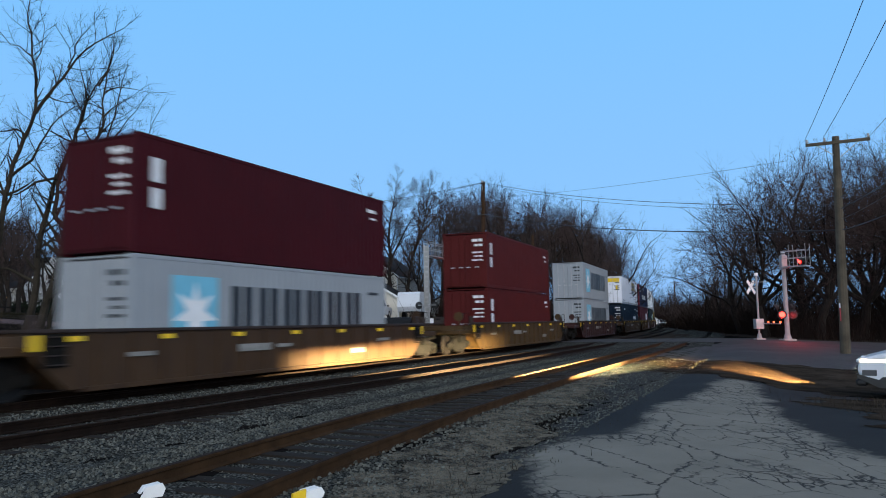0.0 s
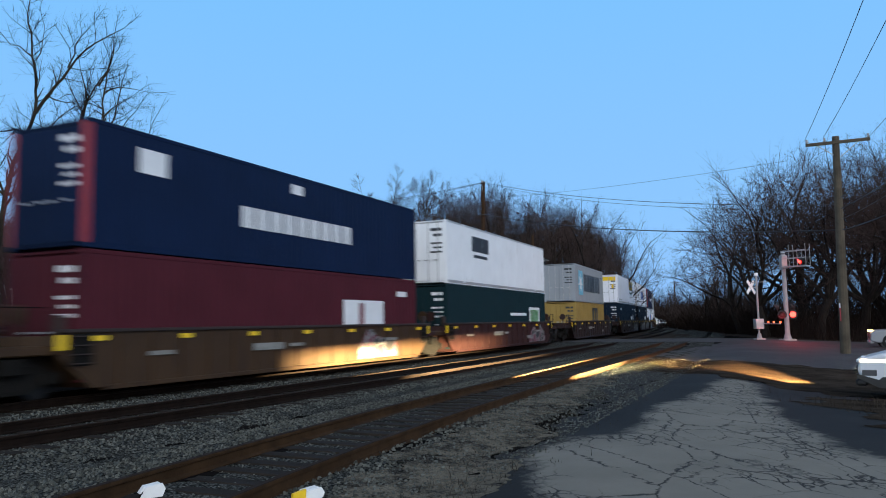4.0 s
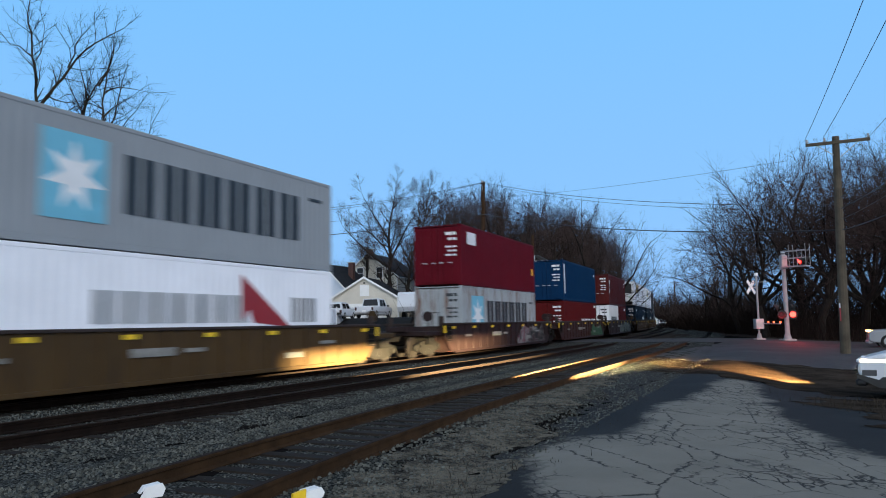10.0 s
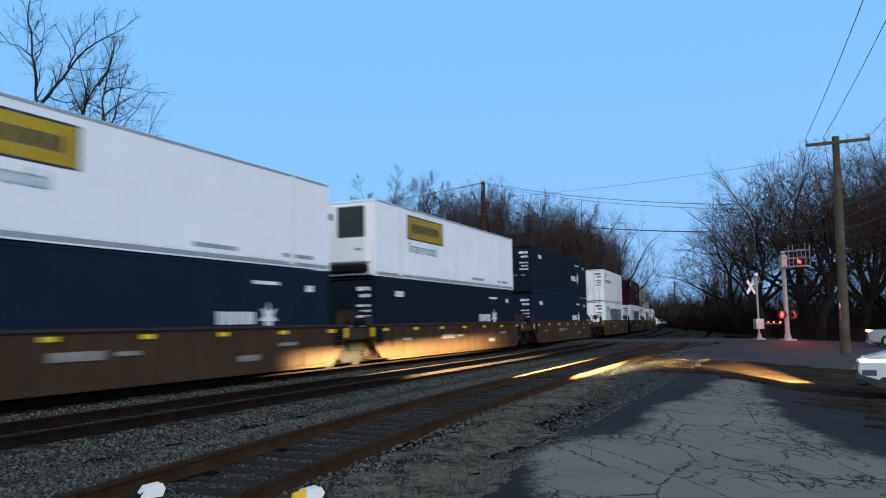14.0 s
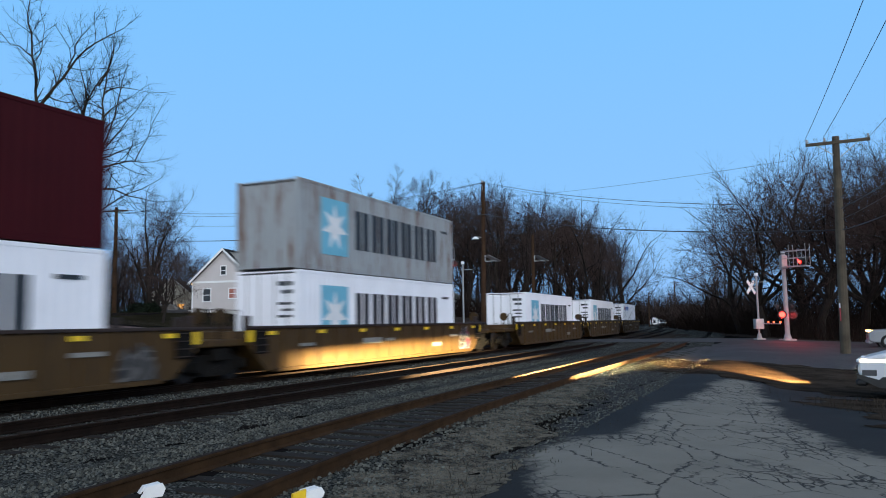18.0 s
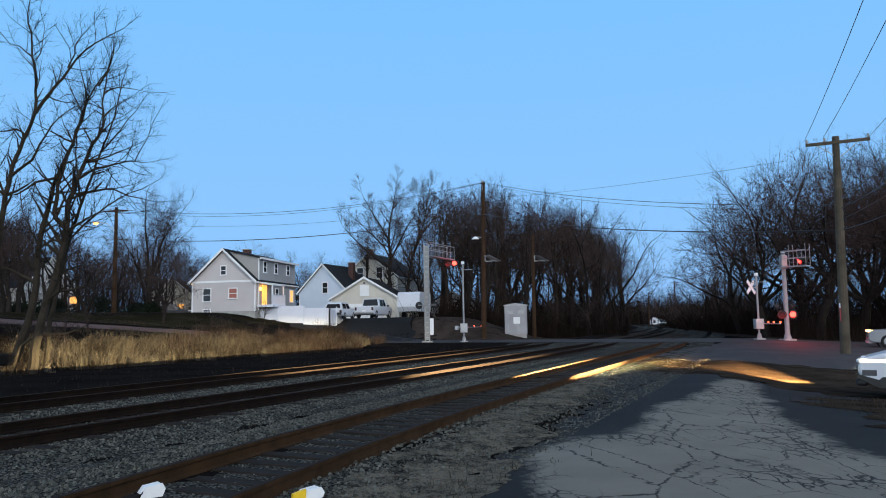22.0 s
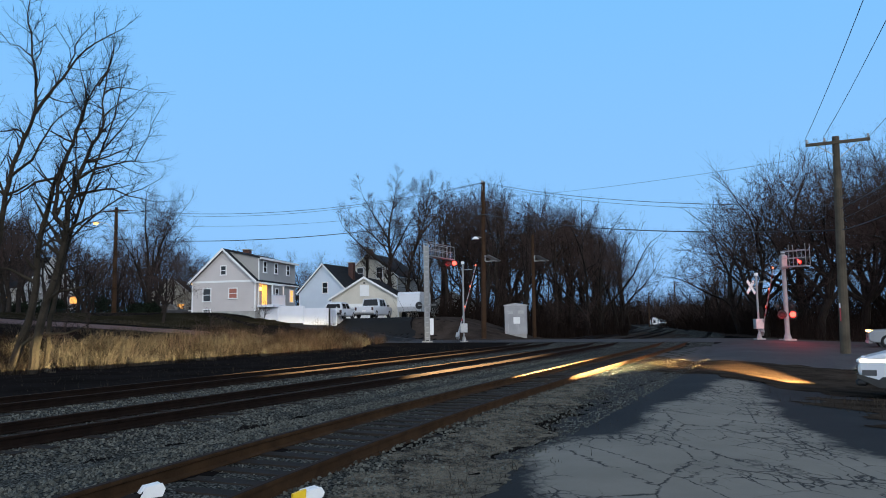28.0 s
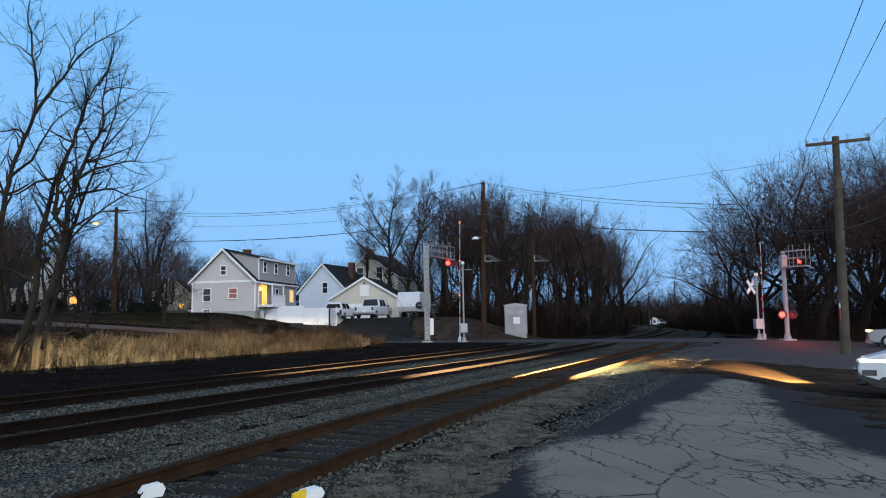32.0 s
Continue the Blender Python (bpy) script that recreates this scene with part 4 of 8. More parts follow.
HAUL = (("panel", 9.9, 13.4, 1.62, 2.62, "dark"), ("panel", 9.97, 13.33, 1.68, 2.56, "sign"), ("word", 10.3, 13.0, 1.95, 2.3, 7, "dark"), ("label", "Intermodal", 10.05, 1.1, 0.46),
        ("panel", 0.8, 3.0, 0.3, 0.42, "grey"), ("panel", 13.6, 15.2, 0.3, 0.42, "grey"))
CHILL = (("panel", 2.7, 6.3, 1.62, 2.62, "dark"), ("panel", 2.77, 6.23, 1.68, 2.56, "sign"), ("word", 3.1, 5.9, 1.95, 2.3, 7, "dark"), ("label", "Intermodal", 2.85, 1.1, 0.46),
         ("panel", 9.8, 11.5, 0.3, 0.42, "grey"), ("panel", 13.6, 15.2, 0.3, 0.42, "grey"))
CHAIN = (("panel", 1.6, 2.3, 2.2, 2.42, "white"), ("word", 10.7, 12.3, 1.2, 1.55, 6, "white"), ("star", 12.9, 1.4, 0.45), ("panel", 12.2, 13.4, 2.35, 2.45, "white"), ("panel", 14.8, 15.2, 2.2, 2.4, "white"))
SHOP = (("word", 5.5, 10.2, 0.95, 1.95, 7, "blue"), ("spark", 11.3, 1.5, 0.75), ("panel", 2.0, 2.5, 2.1, 2.5, "grey"), ("panel", 2.0, 2.5, 0.9, 1.3, "grey"))

# unit: centre along the line at the start, car paint, last of its set, upper and lower container
L53 = 16.15


def stack():
    m, g = "maroon", "gray"
    W53 = dict(length=L53, ribbed=False)
    return [
        (-4.1, "orange", 1, None, None),
        (19.1, "orange", 1, dict(paint="maroon", marks=CODE, label="dark maroon corrugated container with white code bars"), dict(paint="gray", marks=LINER, label="grey container with sky blue panel and dark lettering")),
        (42.4, "yellow", 1, dict(paint="brick", marks=CODE, label="brick red corrugated container stacked on its twin"), dict(paint="brick", marks=CODE, label="brick red corrugated container in a well car")),
        (65.5, "brown", 1, dict(paint="gray", marks=LINER, label="grey container with white star and dark lettering"), dict(paint="gray", marks=LINER, label="grey container with white star in a well car")),
        (89.1, "orange", 0, dict(paint="white", front="doors", door_sign=True, marks=HAUL, label="white long container with a yellow sign panel", **W53), dict(paint="slate", marks=CHAIN, label="slate blue long container with white emblem", length=L53)),
        (108.2, "orange", 0, dict(paint="navy", post="red", marks=(("panel", 1.5, 2.4, 1.9, 2.5, "white"), ("word", 5.2, 11.2, 1.0, 1.6, 9, "white"), ("panel", 7.6, 8.2, 2.3, 2.6, "white")), label="navy blue long container with a red corner post", length=L53),
         dict(paint="mauve", marks=(("panel", 10.6, 13.4, 0.9, 2.0, "white"), ("panel", 11.6, 12.0, 0.9, 1.9, "red"), ("panel", 14.5, 15.3, 2.2, 2.4, "white")), label="faded red long container with white emblem", length=L53)),
        (127.6, "brown", 1, dict(paint="white_rusty", marks=(("panel", 3.2, 5.6, 1.7, 2.45, "dark"), ("panel", 3.4, 5.4, 1.4, 1.55, "dark")), label="stained white long container with dark emblem", **W53),
         dict(paint="green", marks=(("panel", 9.0, 12.0, 1.5, 1.65, "white"), ("panel", 12.6, 14.8, 1.0, 2.0, "white"), ("panel", 12.8, 14.6, 1.15, 1.85, "green")), label="dark green long container with white lettering", length=L53)),
        (151.0, "dark", 1, dict(paint="gray", marks=LINER, label="grey container with dark lettering on a yellow one"), dict(paint="ochre", height=2.59, marks=(("panel", 6.6, 7.3, 1.0, 2.2, "dark"), ("panel", 7.7, 8.3, 1.0, 2.2, "dark"), ("panel", 6.6, 8.9, 2.0, 2.2, "dark"), ("panel", 8.6, 9.0, 1.0, 2.2, "dark")), label="ochre yellow low container with a dark emblem")),
        (174.6, "dark", 0, dict(paint="white", door_sign=True, marks=HAUL, label="white long container with a yellow sign panel", **W53), dict(paint="slate", marks=CHAIN, label="slate blue long container with white emblem", length=L53)),
        (194.0, "dark", 0, dict(paint="white", marks=SHOP, label="white long container with blue lettering and gold emblem", **W53), dict(paint="black_blue", marks=CHAIN, label="blue-black long container with white emblem", length=L53)),
        (213.4, "dark", 1, dict(paint="navy", post="red", marks=(("panel", 1.5, 2.4, 1.9, 2.5, "white"), ("word", 4.6, 7.3, 1.2, 1.6, 5, "red"), ("word", 7.5, 11.6, 1.2, 1.6, 8, "white"), ("panel", 8.4, 9.0, 2.2, 2.5, "white"), ("panel", 14.6, 15.2, 1.0, 1.6, "white")), label="navy blue long container with red and white lettering", length=L53),
         dict(paint="white", marks=SHOP, label="white long container with blue lettering in a well", **W53)),
        (236.7, "yellow", 1, dict(paint="gray", marks=LINER, label="grey container with white star on a white one"), dict(paint="white", marks=(("word", 2.6, 8.0, 1.25, 2.0, 7, "grey"), ("kite", 7.6, 2.6), ("word", 9.9, 11.3, 1.25, 2.0, 3, "grey")), label="white container with grey lettering and red kite shape")),
        (260.2, "dark", 0, dict(paint="crimson", marks=(("panel", 0.8, 2.0, 2.0, 2.6, "white"), ("panel", 11.5, 11.9, 1.0, 1.4, "gold")), label="crimson corrugated container with a white mark"), dict(paint="gray_rusty", marks=LINER, label="weathered grey container with dark lettering")),
        (279.9, "brown", 0, dict(paint="blue", marks=(("panel", 0.3, 0.6, 0.5, 2.6, "white"), ("panel", 11.3, 11.7, 2.2, 2.4, "white")), label="bright blue corrugated container with white code strip"), dict(paint="red", height=2.59, marks=(("word", 5.9, 9.6, 0.9, 1.3, 8, "white"), ("word", 9.8, 11.6, 0.9, 1.3, 4, "white"), ("panel", 11.0, 11.8, 2.2, 2.4, "white")), label="red container with white lettering in a well")),
        (299.2, "dark", 1, dict(paint="brick", marks=CODE, label="red-brown container spanning two short ones"), "pair"),
        (323.0, "orange", 0, dict(paint="white", front="reefer", marks=CHILL, label="white refrigerated container with yellow sign panel", **W53), dict(paint="slate", marks=CHAIN, label="slate blue long container with white emblem", length=L53)),
        (342.2, "orange", 0, dict(paint="white", front="reefer", marks=CHILL, label="white refrigerated container with yellow sign panel", **W53), dict(paint="black_blue", marks=CHAIN, label="blue-black long container with white emblem", length=L53)),
        (362.2, "orange", 1, dict(paint="black_blue", marks=CHAIN, label="blue-black long container on its twin", length=L53), dict(paint="slate", marks=CHAIN, label="slate blue long container with white emblem", length=L53)),
        (384.9, "yellow", 0, dict(paint="white_rusty", marks=(("panel", 1.0, 1.7, 2.2, 2.6, "grey"), ("word", 0.9, 4.5, 1.7, 2.0, 7, "grey")), label="white container with grey lettering and rusty edges"), dict(paint="white", marks=LINER, label="white container with sky blue panel and dark lettering")),
        (404.3, "yellow", 0, dict(paint="maroon", front="plain", marks=(("panel", 0.9, 1.4, 2.2, 2.6, "white"), ("panel", 7.0, 8.6, 0.9, 2.4, "dark")), label="maroon container with a dark square emblem"), dict(paint="white", marks=LINER, label="white container with sky blue panel and dark lettering")),
        (423.8, "yellow", 1, dict(paint="gray_rusty", front="plain", marks=LINER, label="rust-streaked grey container with dark lettering"), dict(paint="white", marks=LINER, label="white container with sky blue panel and dark lettering")),
        (447.1, "yellow", 0, None, dict(paint="white", marks=LINER, label="single white container with sky blue panel in a well")),
        (466.4, "yellow", 0, None, dict(paint="white", marks=LINER, label="single white container with sky blue panel in a well")),
        (485.7, "yellow", 1, None, dict(paint="white", marks=(("word", 1.2, 2.3, 2.2, 2.6, 3, "red"), ("word", 2.4, 5.2, 2.2, 2.6, 7, "blue"), ("panel", 11.0, 11.5, 2.2, 2.4, "grey")), label="single white container with small red and blue lettering")),
    ]


MOVING = []


def graffiti_mat(name, a, b, c):
    m = mat(name, a, 0.6, 0, 0.2, 1)
    n, l = m.node_tree.nodes, m.node_tree.links
    tc, v = n.new("ShaderNodeTexCoord"), n.new("ShaderNodeTexNoise")
    v.inputs["Scale"].default_value, v.inputs["Detail"].default_value, v.inputs["Distortion"].default_value = 1.1, 1.5, 2.2
    r = n.new("ShaderNodeValToRGB")
    r.color_ramp.interpolation = "CONSTANT"
    r.color_ramp.elements[0].position, r.color_ramp.elements[1].position = 0.0, 0.46
    e = r.color_ramp.elements.new(0.56)
    for el, col in zip(r.color_ramp.elements, (a, b, c)):
        el.color = (*col, 1)
    l.new(tc.outputs["Object"], v.inputs["Vector"]), l.new(v.outputs["Fac"], r.inputs[0])
    l.new(r.outputs[0], n["Principled BSDF"].inputs["Base Color"])
    return m


SPRAY = dict(
    grey=graffiti_mat("grey_white_spray", (0.02, 0.018, 0.017), (0.11, 0.10, 0.09), (0.045, 0.04, 0.036)),
    green=graffiti_mat("green_spray", (0.012, 0.05, 0.016), (0.03, 0.11, 0.04), (0.01, 0.03, 0.012)),
    mixed=graffiti_mat("mixed_spray", (0.02, 0.02, 0.02), (0.2, 0.19, 0.18), (0.14, 0.03, 0.05)),
    pale=graffiti_mat("pale_green_spray", (0.03, 0.035, 0.025), (0.14, 0.145, 0.13), (0.05, 0.065, 0.03)),
)


def graffiti(car, x0, x1, kind, seed):
    """Spray paint between the ribs of the near sill, with an uneven edge."""
    rnd = random.Random(seed)
    top = [(x0 + (x1 - x0) * i / 9, rnd.uniform(0.85, 1.34) if 0 < i < 9 else 0.5) for i in range(10)]
    m = Mesh()
    for (a, b), (c, d) in zip(top, top[1:]):
        m.add([(a, -1.479, 0.26), (c, -1.479, 0.26), (c, -1.479, d), (a, -1.479, b)], [(0, 1, 2, 3)])
    part("graffiti", m, SPRAY[kind], car, "sprayed graffiti shapes without words")


def train():
    names = dict(yellow="faded yellow", orange="rust-orange", brown="reddish brown", dark="dark grimy brown")
    for c, colour, last, upper, lower in stack():
        car = well_car(colour, last, names[colour] + " steel well car rolling on the far track")
        MOVING.append((car, c, 0.0))
        for cc, x0, x1, kind in ((174.6, 3.5, 7.2, "grey"), (194.0, -6.9, -0.5, "grey"), (194.0, 1.0, 7.0, "grey"), (213.4, -6.8, -2.0, "grey"), (260.2, 1.5, 7.0, "mixed"), (279.9, 2.2, 7.3, "green"), (299.2, -1.5, 7.3, "pale"),
                                 (108.2, 3.0, 6.0, "mixed"), (127.6, 3.6, 7.0, "mixed"), (404.3, 6.2, 7.4, "grey"), (423.8, 6.0, 7.4, "mixed")):
            if cc == c:
                graffiti(car, x0, x1, kind, int(cc))
        z = 0.31
        if lower == "pair":
            MOVING.append((container("white_rusty", 6.06, 2.59, "white short container in a well car", marks=(("word", 1.2, 4.8, 0.9, 1.5, 5, "dark"),)), c - 3.06, z))
            MOVING.append((container("red", 6.06, 2.59, "red short container in a well car", marks=(("word", 1.6, 4.6, 0.8, 1.15, 7, "white"), ("panel", 4.4, 5.4, 2.1, 2.35, "white"))), c + 3.06, z))
            z += 2.62
        elif lower:
            MOVING.append((container(**lower), c, z))
            z += lower.get("height", 2.9) + 0.03
        if upper:
            MOVING.append((container(**upper), c, z))


SPEED = 22.1


def on_line(s, z):
    p = track(s)
    return pose(p.x, p.y, z, 0, 0, 90 - math.degrees(heading(s)))


# ---- crossing signals and gates ----
def lamp_unit(parent, x, y, z, face, lit, keyed=None):
    """A round flasher: dark backboard, hood and a drum whose one half glows."""
    f = Vector((math.cos(face), math.sin(face), 0))
    m = Matrix.Translation((x, y, z)) @ pose(0, 0, 0, 0, 0, math.degrees(face) + 90)
    board = Mesh().tube([(0, 0.06, 0), (0, 0.09, 0)], 0.3, 20)
    u = part("backboard", board, M["black"], parent, at=m)
    hood = Mesh()
    n = 12
    v, fc = [], []
    for i in range(n + 1):
        a = math.pi * i / n
        for r, yy in ((0.185, 0.06), (0.185, -0.2 + 0.1 * (1 - math.sin(a))), (0.175, 0.06), (0.175, -0.2 + 0.1 * (1 - math.sin(a)))):
            v.append((r * 1.06 * math.cos(a), yy, r * 1.06 * math.sin(a)))
    for i in range(n):
        a, b = i * 4, i * 4 + 4
        fc += [(a, b, b + 1, a + 1), (a + 2, a + 3, b + 3, b + 2)]
    part("hood", hood.add(v, fc), M["black"], u)
    part("housing", Mesh().tube([(0, 0.09, 0), (0, 0.2, 0)], [0.17, 0.12], 14), M["black"], u)
    if keyed is None:
        part("lens", Mesh().tube([(0, 0.02, 0), (0, 0.0, 0), (0, -0.02, 0)], [0.175, 0.17, 0.1], 20), M["red_on"] if lit else M["red_off"], u, "red lens")
    else:
        # the lens turns between its glowing and its dark face
        d = part("lens", Mesh().tube([(0, -0.012, 0), (0, -0.03, 0), (0, -0.045, 0)], [0.19, 0.18, 0.11], 20), M["red_on"], parent, "red lens", at=m)
        part("dark_face", Mesh().tube([(0, 0.05, 0), (0, 0.03, 0), (0, -0.008, 0)], [0.12, 0.194, 0.196], 20), M["red_off"], d, "unlit face of the lens")
        keyed.append((d, m))
    return u


FLASH_A, FLASH_B, GATES = [], [], []


def cantilever_signal(label, x, y, top, arm_dir, arm_len, lattice, lamps_z, key):
    z0 = gz(x, y)
    t = thing("crossing_signal", label, "railway signal", Matrix.Translation((x, y, z0)))
    part("base", Mesh().prism([(-0.4, -0.4), (0.4, -0.4), (0.4, 0.4), (-0.4, 0.4)], -0.1, 0.12, "z"), M["concrete"], t, "concrete footing")
    h = top - z0
    a = Vector((*arm_dir, 0)).normalized()
    side = Vector((-a.y, a.x, 0))
    if lattice:
        for dx in (-0.17, 0.17):
            part("mast_leg", Mesh().box(dx - 0.05, dx + 0.05, -0.1, 0.1, 0.1, h, 0.015), M["silver"], t)
        part("ladder_plate", Mesh().box(-0.12, 0.12, 0.02, 0.06, 0.2, h - 0.1), M["silver"], t)
        rung = Mesh().box(-0.17, 0.17, -0.03, 0.03, -0.025, 0.025).data("rung", M["galv"])
        for i in range(int(h / 0.4)):
            part("rung", rung, None, t, at=pose(0, -0.05, 0.4 + i * 0.4))
    else:
        part("mast", Mesh().tube([(0, 0, 0.1), (0, 0, 0.5), (0, 0, h)], [0.28, 0.16, 0.13], 14), M["silver"], t)
        part("top_box", Mesh().box(-0.2, 0.2, -0.2, 0.2, h - 1.05, h - 0.1, 0.03), M["silver"], t)
    # the walkway arm: two chords, hangers and a hand rail
    for dz in (-0.9, -0.35, 0.15):
        for k in (-0.3, 0.3):
            p0 = side * k + Vector((0, 0, h + dz))
            part("chord", Mesh().tube([p0, p0 + a * arm_len], 0.022, 6), M["silver"], t)
    n = max(3, int(arm_len / 0.8))
    for i in range(1, n + 1):
        for k in (-0.3, 0.3):
            p0 = side * k + a * (arm_len * i / n) + Vector((0, 0, h - 0.95))
            part("hanger", Mesh().tube([p0, p0 + Vector((0, 0, 1.15 + 0.35 * (i % 2)))], 0.018, 6), M["silver"], t)
    deck = Mesh()
    deck.add([(a * u + side * k + Vector((0, 0, h - 0.95 + zz))) for u in (0, arm_len) for k in (-0.3, 0.3) for zz in (0, 0.05)],
             [(0, 1, 3, 2), (4, 6, 7, 5), (0, 4, 5, 1), (2, 3, 7, 6), (0, 2, 6, 4), (1, 5, 7, 3)])
    part("walkway", deck, M["galv"], t)
    return t


def gate(label, x, y, top, down, length, cross=True):
    """Signal post, crank box and the striped arm with its lamps."""
    z0 = gz(x, y)
    t = thing("crossing_gate", label, "railway gate", Matrix.Translation((x, y, z0)))
    h = top - z0
    part("base", Mesh().prism([(-0.3, -0.3), (0.3, -0.3), (0.3, 0.3), (-0.3, 0.3)], -0.1, 0.1, "z"), M["concrete"], t, "concrete footing")
    part("post", Mesh().tube([(0, 0, 0.05), (0, 0, h)], 0.07, 12), M["silver"], t)
    part("foot", Mesh().tube([(0, 0, 0.05), (0, 0, 0.45)], [0.2, 0.1], 12), M["silver"], t)
    part("crank_box", Mesh().box(-0.28, 0.28, -0.24, 0.24, 0.75, 1.45, 0.03), M["galv"], t, "grey gate mechanism box")
    part("cross_bar", Mesh().tube([(-0.55, 0, h - 0.62), (0.75, 0, h - 0.58)], 0.022, 6), M["silver"], t)
    part("cap", Mesh().tube([(0, 0, h - 0.15), (0, 0, h + 0.04)], 0.12, 10), M["white"], t)
    d = Vector((*down, 0)).normalized()
    # the arm turns about its pivot at the box
    arm = part("gate_arm", Mesh().tube([(-0.9, 0, 0), (0.4, 0, 0), (length, 0, 0)], [0.07, 0.042, 0.026], 8), M["galv"], t, "white gate arm with red bands")
    part("counterweight", Mesh().box(-1.2, -0.7, -0.12, 0.12, -0.16, 0.16, 0.02), M["galv"], arm)
    for i in range(6):
        a = 0.8 + i * (length - 1) / 6
        part("red_band", Mesh().tube([(a, 0, 0), (a + 0.3, 0, 0)], 0.042 - 0.0025 * i, 8), INK["red"], arm, "red reflective band")
    for k in (0.3, 0.62, 0.985):
        l = part("arm_lamp", Mesh().tube([(length * k - 0.05, 0, 0.1), (length * k + 0.05, 0, 0.1)], 0.055, 10), M["red_dim"], arm, "small lit red lamp")
        part("bracket", Mesh().box(length * k - 0.02, length * k + 0.02, -0.02, 0.02, 0.0, 0.05), M["galv"], l)
    GATES.append((arm, d))
    if cross:
        f = math.atan2(-y, -x)
        for a in (-1, 1):
            c, s = math.cos(radians(45)), math.sin(radians(45))
            v = []
            for yy in (-0.02, 0.02):
                for u, w in ((-0.6, -0.11), (0.6, -0.11), (0.6, 0.11), (-0.6, 0.11)):
                    v.append((u * c - a * w * s, yy + 0.025 * a, (u * s * a + w * c)))
            m = Mesh().add(v, [(0, 1, 2, 3), (4, 7, 6, 5), (0, 4, 5, 1), (1, 5, 6, 2), (2, 6, 7, 3), (3, 7, 4, 0)])
            part("crossbuck_board", m, M["white"], t, "white crossbuck board", at=Matrix.Translation((-0.45, -0.12, h - 0.95)) @ pose(0, 0, 0, 0, 0, 35))
        part("crossbuck_bracket", Mesh().tube([(0, 0, h - 0.95), (-0.45, -0.1, h - 0.95)], 0.03, 6), M["galv"], t)
    return t


def signals():
    # far side of the tracks
    t = cantilever_signal("tall silver signal mast with a walkway arm", -1.35, 60.2, 7.75, (0.414, 0.91), 4.9, True, 2.9, None)
    z = gz(-1.35, 60.2)
    for i, (dx, dy) in enumerate(((1.75, 4.2), (2.3, 4.4))):
        lamp_unit(t, dx, dy, 6.55 - z, radians(-88), False, FLASH_B if i else FLASH_A)
    for i, k in enumerate((-0.62, 0.62)):
        lamp_unit(t, k, 0.3, 2.95, radians(66), False)
    part("lamp_bar", Mesh().tube([(-0.7, -0.1, 2.95), (0.7, -0.1, 2.95)], 0.035, 6), M["silver"], t)
    part("bell_box", Mesh().box(0.2, 0.5, -0.1, 0.15, 0.6, 1.9, 0.03), M["white"], t, "white post box")
    gate("silver post with a red and white gate arm", 1.5, 58.6, 6.15, (0.25, 0.97), 8.4, False)
    # lane side
    t = cantilever_signal("silver signal mast with red flashers and short arm", 23.2, 51.6, 5.75, (0.62, -0.78), 1.7, False, 1.9, None)
    z = gz(23.2, 51.6)
    for i, k in enumerate((-0.36, 0.36)):
        lamp_unit(t, k - 0.05, -0.28, 1.62 - z, radians(-114), False, (FLASH_A, FLASH_B)[i])
        lamp_unit(t, k * 1.5, 0.3, 2.15 - z, radians(160 if i == 0 else 30), False)
    part("lamp_bar", Mesh().tube([(-0.6, -0.1, 1.62 - z), (0.6, -0.1, 1.62 - z)], 0.035, 6), M["silver"], t)
    part("bell", Mesh().tube([(0, 0, 5.8 - z), (0, 0, 5.95 - z)], [0.16, 0.06], 12), M["galv"], t)
    lamp_unit(t, 0.75, -0.75, 5.2 - z, radians(180), True)
    lamp_unit(t, 1.1, -1.1, 5.25 - z, radians(-30), False)
    gate("silver crossbuck post with a red and white gate arm", 21.7, 52.6, 4.5, (-0.22, -0.975), 5.6, True)
    # the red glow of the flashers on the road
    for x, y, zz, w in ((22.0, 47.6, 1.3, 300), (0.7, 62.6, 6.6, 25)):
        r = bpy.data.lights.new("flasher_glow", "POINT")
        r.energy, r.color, r.shadow_soft_size = w, (1.0, 0.05, 0.06), 0.15
        new("flasher_glow", r).location = (x, y, zz)
    # signal house
    c = thing("signal_cabinet", "grey metal signal cabinet beside the crossing", "cabinet", Matrix.Translation((6.6, 70, gz(6.6, 70))) @ pose(0, 0, 0, 0, 0, -8))
    part("body", Mesh().box(-1.0, 1.0, -0.8, 0.8, 0.15, 2.75, 0.03), M["cabinet"], c)
    part("roof", Mesh().prism([(-1.08, 2.74), (1.08, 2.74), (1.08, 2.8), (0, 2.98), (-1.08, 2.8)], -0.88, 0.88), M["galv"], c)
    part("plinth", Mesh().box(-0.95, 0.95, -0.75, 0.75, -0.5, 0.16), M["concrete"], c)
    for k in (-0.48, 0.48):
        d = part("door", Mesh().box(k - 0.44, k + 0.44, -0.835, -0.8, 0.3, 2.6, 0.01), M["cabinet"], c)
        part("vent", Mesh().box(k - 0.25, k + 0.25, -0.85, -0.835, 2.0, 2.3), M["galv"], d)
    part("notice", Mesh().box(-0.2, 0.4, -0.845, -0.838, 1.1, 1.7), M["white"], c, "pale blank notice plate")


